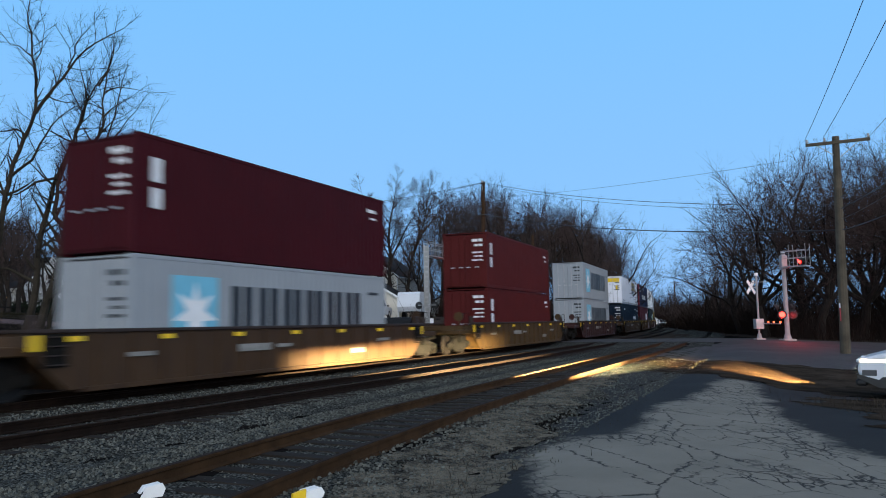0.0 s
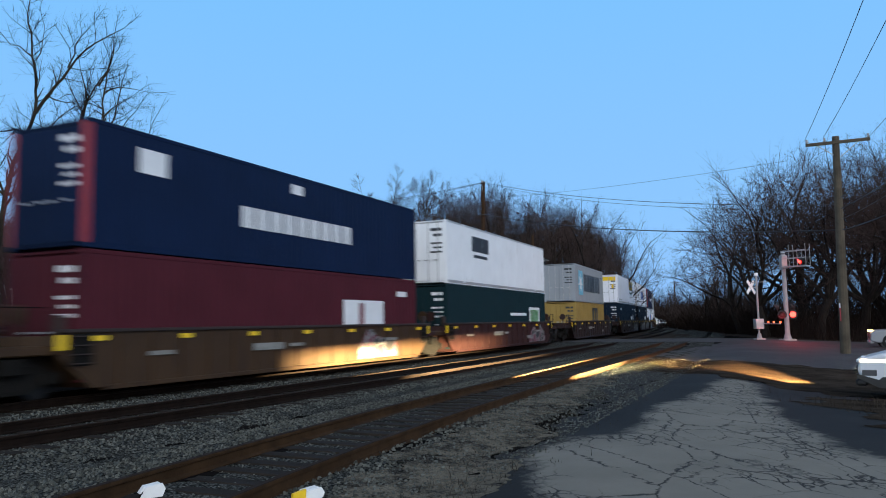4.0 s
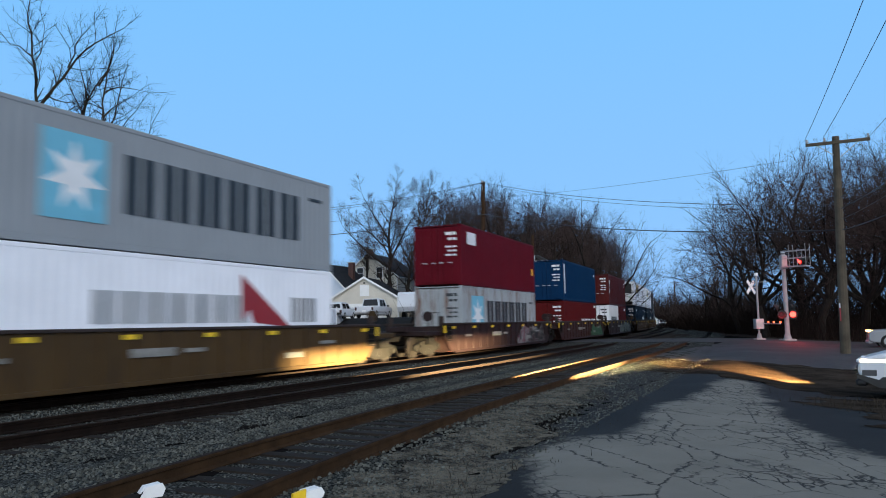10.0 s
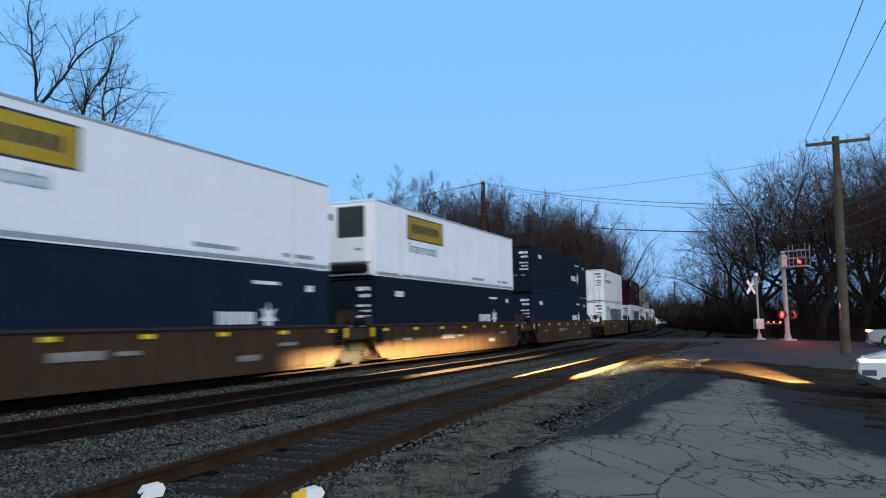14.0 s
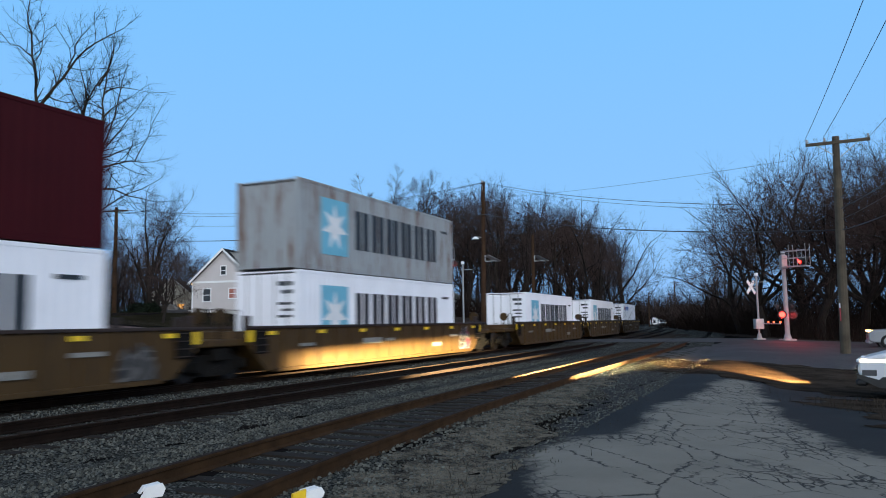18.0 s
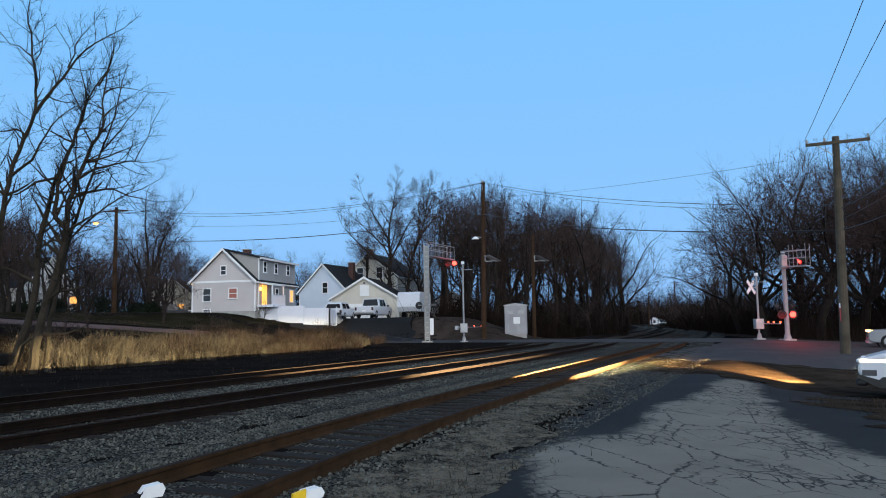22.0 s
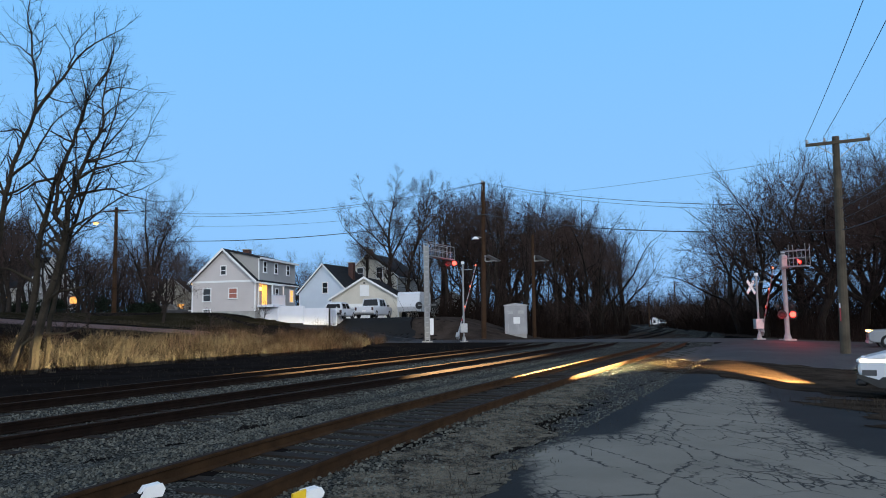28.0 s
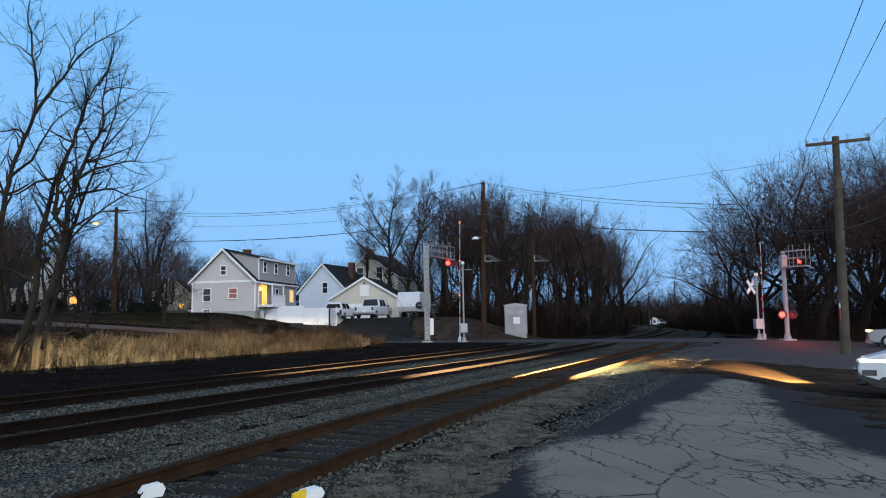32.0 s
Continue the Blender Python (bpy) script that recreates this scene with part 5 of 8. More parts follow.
# ---- poles and wires ----
def utility_pole(label, x, y, top, material, r=0.16, arm=None, lean=(0, 0)):
    z0 = gz(x, y) - 0.2
    t = thing("utility_pole", label, "utility pole", Matrix.Translation((x, y, z0)))
    h = top - z0
    part("pole", Mesh().tube([(0, 0, 0), (lean[0] * 0.5, lean[1] * 0.5, h * 0.5), (lean[0], lean[1], h)], [r * 1.15, r, r * 0.78], 12), material, t)
    if arm:
        w, ang, dz = arm
        c, s = math.cos(ang), math.sin(ang)
        m = Mesh()
        m.box(-w / 2, w / 2, -0.06, 0.06, -0.07, 0.07, 0.01)
        a = part("crossarm", m, material, t, at=Matrix.Translation((lean[0], lean[1] - 0.15, h - dz)) @ pose(0, 0, 0, 0, -2.5, math.degrees(ang)))
        for k in (-0.48, -0.2, 0.48):
            part("insulator", Mesh().tube([(w * k, 0, 0.07), (w * k, 0, 0.13), (w * k, 0, 0.17), (w * k, 0, 0.26)], [0.03, 0.075, 0.045, 0.06], 8), M["galv"], a, "grey insulator")
        for k in (-0.33, 0.33):
            part("brace", Mesh().tube([(w * k, 0.02, -0.05), (0, 0.05, -0.75)], 0.02, 5), M["galv"], a)
    return t


def wire(a, b, sag, r=0.012, label="thin black overhead cable between wooden poles"):
    a, b = Vector(a), Vector(b)
    n = 24
    pts = [a.lerp(b, i / n) - Vector((0, 0, sag * 4 * (i / n) * (1 - i / n))) for i in range(n + 1)]
    return solid("overhead_cable", Mesh().tube(pts, r, 5, False), M["wire"], label, "cable", group="overhead cables", smooth=True)


def solar_panel(x, y, z, w, label):
    t = thing("solar_panel", label, "solar panel", Matrix.Translation((x, y, z)) @ pose(0, 0, 0, 0, 0, 20))
    p = part("panel", Mesh().box(0.15, 0.15 + w, -0.5, 0.5, -0.02, 0.02, 0.005), M["glass"], t, "dark glass panel", at=pose(0, 0, 0.35, 0, 24, 0))
    part("frame", Mesh().box(0.11, 0.19 + w, -0.54, 0.54, -0.035, -0.021), M["galv"], p)
    part("bracket", Mesh().tube([(0, 0, 0.3), (0, 0, -0.25), (w * 0.95, 0, -0.18)], 0.03, 6), M["white"], t)


def poles():
    pr = utility_pole("grey weathered wooden pole with a crossarm", 18.28, 34.9, 9.85, M["wood_pole"], 0.2, (2.75, radians(-14), 0.3), (0.28, 0.1))
    for lo, hi, ink in ((2.3, 2.5, M["white"]), (1.7, 2.3, INK["red"])):
        part("reflector", Mesh().box(-0.23, -0.19, -0.2, -0.17, lo, hi), ink, pr, "narrow reflective strip")
    utility_pole("distant wooden pole beyond the bend", 70, 230, 13.0, M["brown_pole"], 0.2, (2.6, 0.2, 0.5))
    utility_pole("distant wooden pole beside the line", 48.5, 180, 7.8, M["brown_pole"], 0.16)
    utility_pole("brown wooden utility pole beside the crossing", 3.4, 66, 13.8, M["brown_pole"], 0.2, (0.9, radians(70), 0.2), (0.25, 0))
    utility_pole("shorter brown wooden pole by the woods", 8.6, 73, 9.8, M["brown_pole"], 0.17, None, (0.1, 0))
    utility_pole("brown wooden street pole with a lamp arm", -32.6, 75, 13.6, M["brown_pole"], 0.2, (2.4, radians(10), 0.4))
    solar_panel(3.65, 65.7, 7.0, 1.2, "solar panel bracketed to the brown pole")
    solar_panel(8.8, 72.7, 7.5, 1.2, "solar panel bracketed to the shorter pole")
    l = thing("street_lamp", "street lamp on a curved arm, lit orange", "street lamp", Matrix.Translation((-32.6, 75, 11.6)))
    part("arm", Mesh().tube([(0, -0.2, -0.4), (-0.7, -0.4, 0.3), (-1.5, -0.5, 0.45)], 0.04, 6), M["galv"], l)
    hd = part("head", Mesh().box(-2.1, -1.4, -0.66, -0.34, 0.38, 0.52, 0.04), M["galv"], l)
    part("bulb", Mesh().tube([(-1.78, -0.5, 0.37), (-1.78, -0.5, 0.2)], [0.26, 0.16], 10), M["warm_bulb"], hd, "glowing orange bulb")
    l = thing("area_lamp", "pale area lamp head on the brown pole", "street lamp", Matrix.Translation((3.4, 66, 8.8)))
    part("arm", Mesh().tube([(0, -0.2, 0), (-0.35, -0.4, 0.12)], 0.03, 6), M["galv"], l)
    part("head", Mesh().tube([(-0.55, -0.4, -0.12), (-0.55, -0.4, 0.0), (-0.55, -0.4, 0.12)], [0.32, 0.26, 0.08], 14), M["white"], l, "white dome")
    l = thing("yard_lamp", "lit yellow lantern on a garden post", "street lamp", Matrix.Translation((-38.6, 79, gz(-38.6, 79))))
    part("post", Mesh().tube([(0, 0, -0.2), (0, 0, 1.5)], 0.05, 8), M["black"], l)
    part("lantern", Mesh().box(-0.3, 0.3, -0.2, 0.2, 1.5, 2.2, 0.06), M["warm_window"], l, "glowing yellow lantern")
    part("cap", Mesh().tube([(0, 0, 2.2), (0, 0, 2.4)], [0.34, 0.05], 8), M["black"], l)
    # wires over the lane, running with the tracks
    B = Vector((-0.365, -0.931, 0)) * 46
    for dx, dz in ((-1.32, 0.0), (-0.55, 0.03), (1.32, -0.1)):
        a = Vector((18.56 + dx, 34.9 + dx * -0.25, 9.8 + dz))
        wire(a, a + B, 0.6, 0.011)
    for z, s, r in ((6.9, 0.7, 0.02), (6.4, 0.8, 0.024), (5.9, 0.7, 0.014), (5.4, 0.9, 0.024)):
        a = Vector((18.43, 34.7, z))
        wire(a, a + B * 0.9 + Vector((1.5, 0, 0.6)), s, r)
    # wires over the road
    top = Vector((3.65, 65.9, 13.75))
    wire(top, (18.38, 34.9, 6.6), 0.6, 0.018)
    wire(top - Vector((0, 0.3, 0.15)), (18.38, 34.9, 6.4), 0.7, 0.012)
    wire((3.6, 65.8, 10.9), (18.38, 34.8, 5.4), 0.6, 0.03)
    wire(top, (-32.6, 75, 13.4), 1.4, 0.02)
    wire(top - Vector((0, 0.3, 0.1)), (-32.6, 75, 13.2), 1.5, 0.014)
    wire((3.6, 65.8, 10.9), (-32.6, 75, 10.4), 1.0, 0.035)
    wire((3.6, 66, 11.9), (-32.6, 75, 12.0), 1.0, 0.012)
    wire((30.5, 66, 15.2), (3.8, 110, 19.5), 0.5, 0.015)


# ---- houses ----
def window(parent, m, w, h, pane, trim):
    f = Mesh()
    t = 0.09
    f.box(-w / 2 - t, w / 2 + t, -0.05, 0.02, h / 2, h / 2 + t).box(-w / 2 - t, -w / 2, -0.05, 0.02, -h / 2, h / 2).box(w / 2, w / 2 + t, -0.05, 0.02, -h / 2, h / 2)
    wn_ = part("window", f, trim, parent, at=m)
    part("sill", Mesh().box(-w / 2 - t - 0.03, w / 2 + t + 0.03, -0.09, 0.02, -h / 2 - t, -h / 2), trim, wn_)
    part("pane", Mesh().box(-w / 2, w / 2, -0.02, 0.015, 0.02, h / 2), pane, wn_)
    part("pane", Mesh().box(-w / 2, w / 2, -0.01, 0.018, -h / 2, -0.02), pane, wn_)
    part("meeting_rail", Mesh().box(-w / 2, w / 2, -0.035, 0.0, -0.025, 0.025), trim, wn_)
    return wn_


def gable_house(label, x, y, yaw, w, l, eave, ridge, wall, roof, windows=(), z=None, chimney=None, over=0.3, category="house"):
    """A gabled house: its front gable faces -y of its own space; windows are (face, across, up, width, height, pane)."""
    z0 = gz(x, y) if z is None else z
    t = thing("house", label, category, Matrix.Translation((x, y, z0)) @ pose(0, 0, 0, 0, 0, yaw))
    prof = [(-w / 2, -0.6), (w / 2, -0.6), (w / 2, eave), (0, ridge), (-w / 2, eave)]
    body = part("wall", Mesh().prism(prof, 0, l), wall, t)
    part("foundation", Mesh().box(-w / 2 - 0.02, w / 2 + 0.02, -0.02, l + 0.02, -0.9, 0.25), M["concrete"], t)
    lap = Mesh().box(-w / 2 - 0.012, w / 2 + 0.012, -0.014, l, 0, 0.018).data("clapboard", wall)
    for i in range(int((eave - 0.3) / 0.16)):
        part("clapboard", lap, None, body, at=pose(0, 0, 0.32 + i * 0.16))
    sl = math.hypot(w / 2, ridge - eave)
    dx, dz = (w / 2) / sl, (ridge - eave) / sl
    for s in (-1, 1):
        e = over
        o = [(0, ridge + 0.16), (0, ridge + 0.01), (s * (w / 2 + dx * e), eave - dz * e + 0.01), (s * (w / 2 + dx * e), eave - dz * e + 0.15)]
        part("roof", Mesh().prism(o, -over, l + over), roof, t, "dark shingle roof slope")
        b = [(0, ridge + 0.19), (0, ridge - 0.06), (s * (w / 2 + dx * e * 1.05), eave - dz * e - 0.08), (s * (w / 2 + dx * e * 1.05), eave - dz * e + 0.17)]
        part("barge_board", Mesh().prism(b, -over - 0.035, -over - 0.003), M["white"], t, "white gable trim")
        part("gutter", Mesh().box(min(s * (w / 2 + dx * e), s * (w / 2 + dx * e + 0.1)), max(s * (w / 2 + dx * e), s * (w / 2 + dx * e + 0.1)), -over, l + over, eave - dz * e - 0.02, eave - dz * e + 0.1), M["white"], t)
        part("corner_board", Mesh().box(min(s * (w / 2 - 0.1), s * (w / 2 + 0.02)), max(s * (w / 2 - 0.1), s * (w / 2 + 0.02)), -0.025, 0.08, 0.2, eave), M["white"], t)
    for face, u, zz, ww, hh, pane in windows:
        m = {"front": pose(u, -0.015, zz), "right": pose(w / 2 + 0.015, u, zz, 0, 0, 90), "left": pose(-w / 2 - 0.015, u, zz, 0, 0, -90)}[face]
        window(t, m, ww, hh, pane, M["white"])
    if chimney:
        cx, cy, ch = chimney
        c = part("chimney", Mesh().box(cx - 0.35, cx + 0.35, cy - 0.35, cy + 0.35, eave, ch, 0.02), M["brick"], t, "brick chimney")
        part("cap", Mesh().box(cx - 0.42, cx + 0.42, cy - 0.42, cy + 0.42, ch, ch + 0.1), M["concrete"], c)
    return t


def houses():
    G, L = M["glass"], M["warm_window"]
    # beige house with a tall dormer wing
    h = gable_house("beige clapboard house with a grey dormer and porch light", -19.95, 68.6, -11, 6.8, 9.3, 2.95, 5.8, M["beige"], M["shingle"],
                    (("front", -1.75, 1.75, 0.75, 1.1, G), ("front", 1.05, 1.85, 0.8, 0.85, M["dim_window"]), ("front", 0.0, 3.95, 0.5, 0.75, G), ("front", -1.75, 0.3, 0.7, 0.22, G)), chimney=(-0.9, 6.5, 6.4))
    h.scale = (0.91, 1, 1)
    part("gable_band", Mesh().box(-3.45, 3.45, -0.04, -0.016, 2.85, 3.03), M["white"], h, "white band under the gable")
    d = part("dormer", Mesh().prism([(0.3, 3.0), (3.43, 3.0), (3.43, 5.05), (0.3, 5.72)], 0.55, 9.25), M["grey_siding"], h, "grey two-storey wing")
    part("dormer_roof", Mesh().prism([(0.1, 5.77), (0.1, 5.88), (3.75, 5.12), (3.75, 5.0)], 0.4, 9.5), M["shingle"], h)
    part("dormer_fascia", Mesh().box(3.7, 3.8, 0.35, 9.55, 4.92, 5.1), M["white"], h)
    part("downpipe", Mesh().box(3.45, 3.53, 0.5, 0.6, 0.3, 5.0), M["white"], h)
    part("side_wall", Mesh().box(3.4, 3.44, 0.55, 9.3, 0.2, 3.1), M["grey_siding"], h)
    for u, zz, ww, hh, pane in ((1.9, 4.3, 0.6, 0.95, G), (4.4, 4.3, 0.55, 0.9, G), (7.3, 4.3, 0.6, 0.9, G), (4.6, 1.9, 0.55, 0.9, G), (8.2, 1.8, 0.7, 1.1, L)):
        window(h, pose(3.46, u, zz, 0, 0, 90), ww, hh, pane, M["white"])
    pr = part("porch_roof", Mesh().prism([(3.45, 2.9), (5.0, 2.6), (5.0, 2.5), (3.45, 2.75)], 0.5, 3.2), M["white"], h, "white porch canopy")
    for u in (0.6, 3.1):
        part("porch_post", Mesh().box(4.85, 4.97, u - 0.06, u + 0.06, 0.8, 2.55), M["white"], pr)
    part("porch_lamp", Mesh().box(3.46, 3.62, 0.75, 0.95, 2.1, 2.4, 0.03), M["warm_bulb"], h, "lit porch lamp")
    part("wall_lamp", Mesh().box(-3.62, -3.44, 0.2, 0.42, 2.75, 3.0, 0.03), M["warm_bulb"], h, "lit wall lamp")
    # The door itself emits, painting in the warm glow under the canopy.
    part("porch_door", Mesh().box(3.45, 3.5, 1.3, 2.3, 0.8, 2.6), M["warm_window"], h, "porch door given the warm porch glow")
    part("porch_deck", Mesh().box(3.45, 5.1, 0.3, 3.3, 0.55, 0.78, 0.02), M["vinyl"], h)
    for u in np.arange(0.35, 3.3, 0.14):
        part("baluster", Mesh().box(4.98, 5.03, u - 0.02, u + 0.02, 0.78, 1.62), M["vinyl"], h)
    part("porch_rail", Mesh().box(4.95, 5.06, 0.3, 3.3, 1.6, 1.68), M["vinyl"], h)
    pl = bpy.data.lights.new("porch_light", "POINT")
    pl.energy, pl.color, pl.shadow_soft_size = 14, (1.0, 0.5, 0.15), 0.1
    new("porch_light", pl).location = (h.matrix_basis @ Vector((3.9, 1.6, 2.3)))
    # white house, garage, cream house
    gable_house("pale blue-white cottage with a dark blue-grey roof", -15.6, 98, -20, 7.0, 8, 3.4, 6.9, M["ice"], M["shingle"],
                (("front", 0.3, 3.9, 0.7, 1.3, G), ("front", 2.0, 1.1, 1.4, 0.9, L), ("right", 2.5, 1.5, 0.8, 1.0, G)), z=2.4, chimney=(1.6, 5, 7.4))
    g = gable_house("beige gabled garage with a wide white door", -9.2, 88, -9, 8.0, 7.2, 2.75, 5.1, M["cream"], M["shingle"], z=1.75, category="garage")
    door = part("garage_door", Mesh().box(-2.2, 2.4, -0.06, -0.02, 0.05, 2.15), M["white"], g, "wide white sectional door")
    for i in range(4):
        part("door_panel", Mesh().box(-2.15, 2.35, -0.085, -0.06, 0.1 + i * 0.52, 0.56 + i * 0.52, 0.02), M["white"], door)
    part("hatch", Mesh().box(-0.55, 0.55, -0.06, -0.016, 3.0, 4.3, 0.01), M["white"], g, "white loft hatch")
    part("gable_lamp", Mesh().box(-0.1, 0.1, -0.16, -0.02, 4.45, 4.6), M["black"], g)
    gable_house("cream old house with arched upper windows", -10.6, 108, -18, 8.6, 10, 6.0, 9.3, M["cream"], M["shingle"],
                (("front", -1.4, 6.6, 0.9, 1.5, G), ("front", 1.6, 6.6, 0.9, 1.5, G), ("front", -1.4, 3.6, 0.9, 1.5, G), ("front", 1.6, 3.6, 0.9, 1.5, G)), z=2.2, chimney=(-1.5, 4, 10.4))
    gable_house("pale house half hidden behind the woods", 1.2, 116, 8, 9, 8, 3.0, 5.6, M["white"], M["shingle"], (("front", -2, 1.6, 0.9, 1.2, G), ("front", 2, 1.6, 0.9, 1.2, G)), z=0.6)
    # houses behind the bank trees
    gable_house("old white house with dark roof behind the trees", -53.5, 103, 62, 8, 11, 4.3, 8.4, M["white"], M["shingle"],
                (("left", 3, 2.6, 0.9, 1.3, L), ("left", 6, 2.0, 0.8, 1.2, G), ("front", 0, 5.5, 0.8, 1.2, G), ("left", 8.5, 3.4, 0.7, 0.9, L), ("front", 2, 2, 0.9, 1.2, G)), z=2.9, chimney=(1.0, 7, 9.6))
    gable_house("grey two-storey house among the trees", -61, 90, 5, 8, 10, 6.2, 8.8, M["grey_siding"], M["shingle"],
                (("front", 1.6, 4.7, 0.9, 1.3, G), ("front", 1.6, 1.8, 0.9, 1.3, G), ("right", 3, 1.8, 0.9, 1.3, M["warm_window"])), z=2.9)
    gable_house("small white house with a lit window", -41, 114, 10, 7, 9, 3.2, 6.0, M["cream"], M["shingle"], (("front", -1.5, 1.7, 1.0, 1.3, G), ("front", 1.4, 1.7, 1.0, 1.0, L)), z=2.9)
    # far houses down the line
    for x, y, w, yaw in ((72, 222, 2.4, 10), (64, 232, 1.8, -5), (78, 232, 7, 20)):
        gable_house("distant pale house beyond the bend", x, y, yaw, w, w * 1.2, 1.7, 2.3, M["white"], M["shingle"], (("front", 0, 1.0, 0.7, 0.8, G),), z=-0.2)
    # white vinyl fence and porch steps fence
    def fence(label, pts, height):
        f = thing("fence", label, "fence")
        for a, b in zip(pts, pts[1:]):
            a, b = Vector(a), Vector(b)
            n = max(1, round((b - a).length / 1.9))
            for i in range(n + 1):
                p = a.lerp(b, i / n)
                part("post", Mesh().box(-0.07, 0.07, -0.07, 0.07, -0.3, height + 0.1, 0.01), M["vinyl"], f, at=Matrix.Translation((p.x, p.y, gz(p.x, p.y))))
                if i < n:
                    c = a.lerp(b, (i + 0.5) / n)
                    ln = (b - a).length / n
                    part("panel", Mesh().box(-ln / 2 + 0.06, ln / 2 - 0.06, -0.025, 0.025, 0.02, height, 0.008), M["vinyl"], f,
                         at=Matrix.Translation((c.x, c.y, gz(c.x, c.y))) @ pose(0, 0, 0, 0, 0, math.degrees(math.atan2(b.y - a.y, b.x - a.x))))
    fence("white vinyl privacy fence before the porch", [(-16.6, 69.0), (-15.2, 69.2)], 1.1)
    fence("tall white vinyl privacy fence along the yard", [(-15.2, 69.4), (-10.6, 70.3), (-9.9, 74.0)], 1.6)
    fence("white vinyl fence behind the beige house", [(-31, 88), (-24.5, 86)], 1.5)


# ---- vehicles ----
GLASS_CAR = mat("tinted_car_glass", (0.012, 0.013, 0.015), 0.06, 0, 0.05, 1, spec=0.25)


def vehicle(label, category, paint, length, width, height, kind, m, lit=False):
    """A car seen from its own space: +x is forward, wheels on z = 0."""
    t = thing("car" if kind != "pickup" else "pickup_truck", label, category, m)
    L, W, H = length / 2, width / 2, height
    belt, sill = H * 0.58, 0.32
    hood = H * 0.60
    if kind == "pickup":
        low = [(-L, 0.5), (-L, belt), (-L + 1.9, belt), (L - 1.4, belt), (L - 0.15, belt - 0.08), (L, belt - 0.25), (L, 0.42), (L - 0.3, sill), (-L + 0.3, sill)]
        cab = [(-L + 1.95, belt), (-L + 2.05, H - 0.04), (-L + 2.3, H), (L - 2.2, H), (L - 1.95, H - 0.06), (L - 1.35, belt)]
    else:
        low = [(-L, 0.45), (-L + 0.02, belt + 0.06), (L - 1.25, belt + 0.07), (L - 0.5, hood + 0.02), (L - 0.14, hood - 0.08), (L - 0.02, hood - 0.2), (L, 0.62), (L - 0.08, 0.44), (L - 0.5, 0.28), (-L + 0.3, 0.3)]
        cab = [(-L + 0.1, belt), (-L + 0.4, H - 0.08), (-L + 0.7, H), (L - 2.4, H), (L - 2.1, H - 0.06), (L - 1.2, belt)]
    def shell(o, w0, w1):
        n = len(o)
        v = [(x, -w0 if z < belt + 0.01 else -w1, z) for x, z in o] + [(x, w0 if z < belt + 0.01 else w1, z) for x, z in o]
        me_ = Mesh().add(v, [(i, (i + 1) % n, n + (i + 1) % n, n + i) for i in range(n)] + [tuple(range(n))[::-1], tuple(range(n, 2 * n))])
        return me_
    body = part("body", shell(low, W, W), paint, t)
    md = body.modifiers.new("round", "BEVEL")
    md.width, md.segments, md.limit_method = 0.07, 3, "ANGLE"
    cb = part("cabin", shell(cab, W - 0.05, W - 0.22), paint, t)
    md = cb.modifiers.new("round", "BEVEL")
    md.width, md.segments, md.limit_method = 0.05, 2, "ANGLE"
    # side glass, windscreen, rear glass
    x0, x1 = cab[0][0], cab[-1][0]
    tilt = math.degrees(math.atan2(0.17, H - belt))
    for s in (-1, 1):
        for a, b in ((0.12, 0.45), (0.49, 0.78)):
            g = Mesh().add([(x0 + (x1 - x0) * k, s * (W - 0.055 - (zz - belt) * 0.17 / (H - belt) + 0.012), zz) for k, zz in
                            ((a, belt + 0.05), (b, belt + 0.05), (min(b, 0.70 if b > 0.6 else b), H - 0.14), (max(a, 0.16), H - 0.14))], [(0, 1, 2, 3)])
            part("side_window", g, GLASS_CAR, cb)
        mr = part("mirror", Mesh().box(x1 - 0.45, x1 - 0.25, min(s * W, s * (W + 0.2)), max(s * W, s * (W + 0.2)), belt + 0.02, belt + 0.2, 0.04), paint if kind != "pickup" else M["black"], t)
    def quad(xa, za, xb, zb, wa, wb, dx):
        return Mesh().add([(xa + dx, -wa, za), (xa + dx, wa, za), (xb + dx, wb, zb), (xb + dx, -wb, zb)], [(0, 1, 2, 3)])
    fx = cab[-2]
    part("windscreen", quad(cab[-1][0] - 0.04, belt + 0.06, fx[0] + 0.02, fx[1] - 0.02, W - 0.18, W - 0.3, 0.02), GLASS_CAR, cb)
    rx = cab[1]
    part("rear_window", quad(cab[0][0] + 0.03, belt + 0.1, rx[0], rx[1] - 0.05, W - 0.2, W - 0.32, -0.02), GLASS_CAR, cb)
    for s in (-1, 1):
        part("headlight", Mesh().box(L - 0.25, L + 0.01, min(s * (W - 0.55), s * (W - 0.06)), max(s * (W - 0.55), s * (W - 0.06)), hood - 0.2, hood - 0.1, 0.03), M["head_amber"] if lit == "amber" else M["lamp_glass"] if lit else M["glass"], t, "lit headlight" if lit else "")
        if kind != "pickup":
            part("side_lamp", Mesh().box(L - 0.62, L - 0.06, min(s * (W - 0.2), s * (W + 0.008)), max(s * (W - 0.2), s * (W + 0.008)), hood - 0.2, hood - 0.1, 0.02), M["head_lamp"] if lit else M["lamp_glass"], t, "pale wrap-round lamp glass")
            part("fog_recess", Mesh().box(L - 0.4, L - 0.08, min(s * (W - 0.1), s * (W + 0.006)), max(s * (W - 0.1), s * (W + 0.006)), 0.5, 0.66, 0.02), M["trim_grey"], t, "dark grey corner recess")
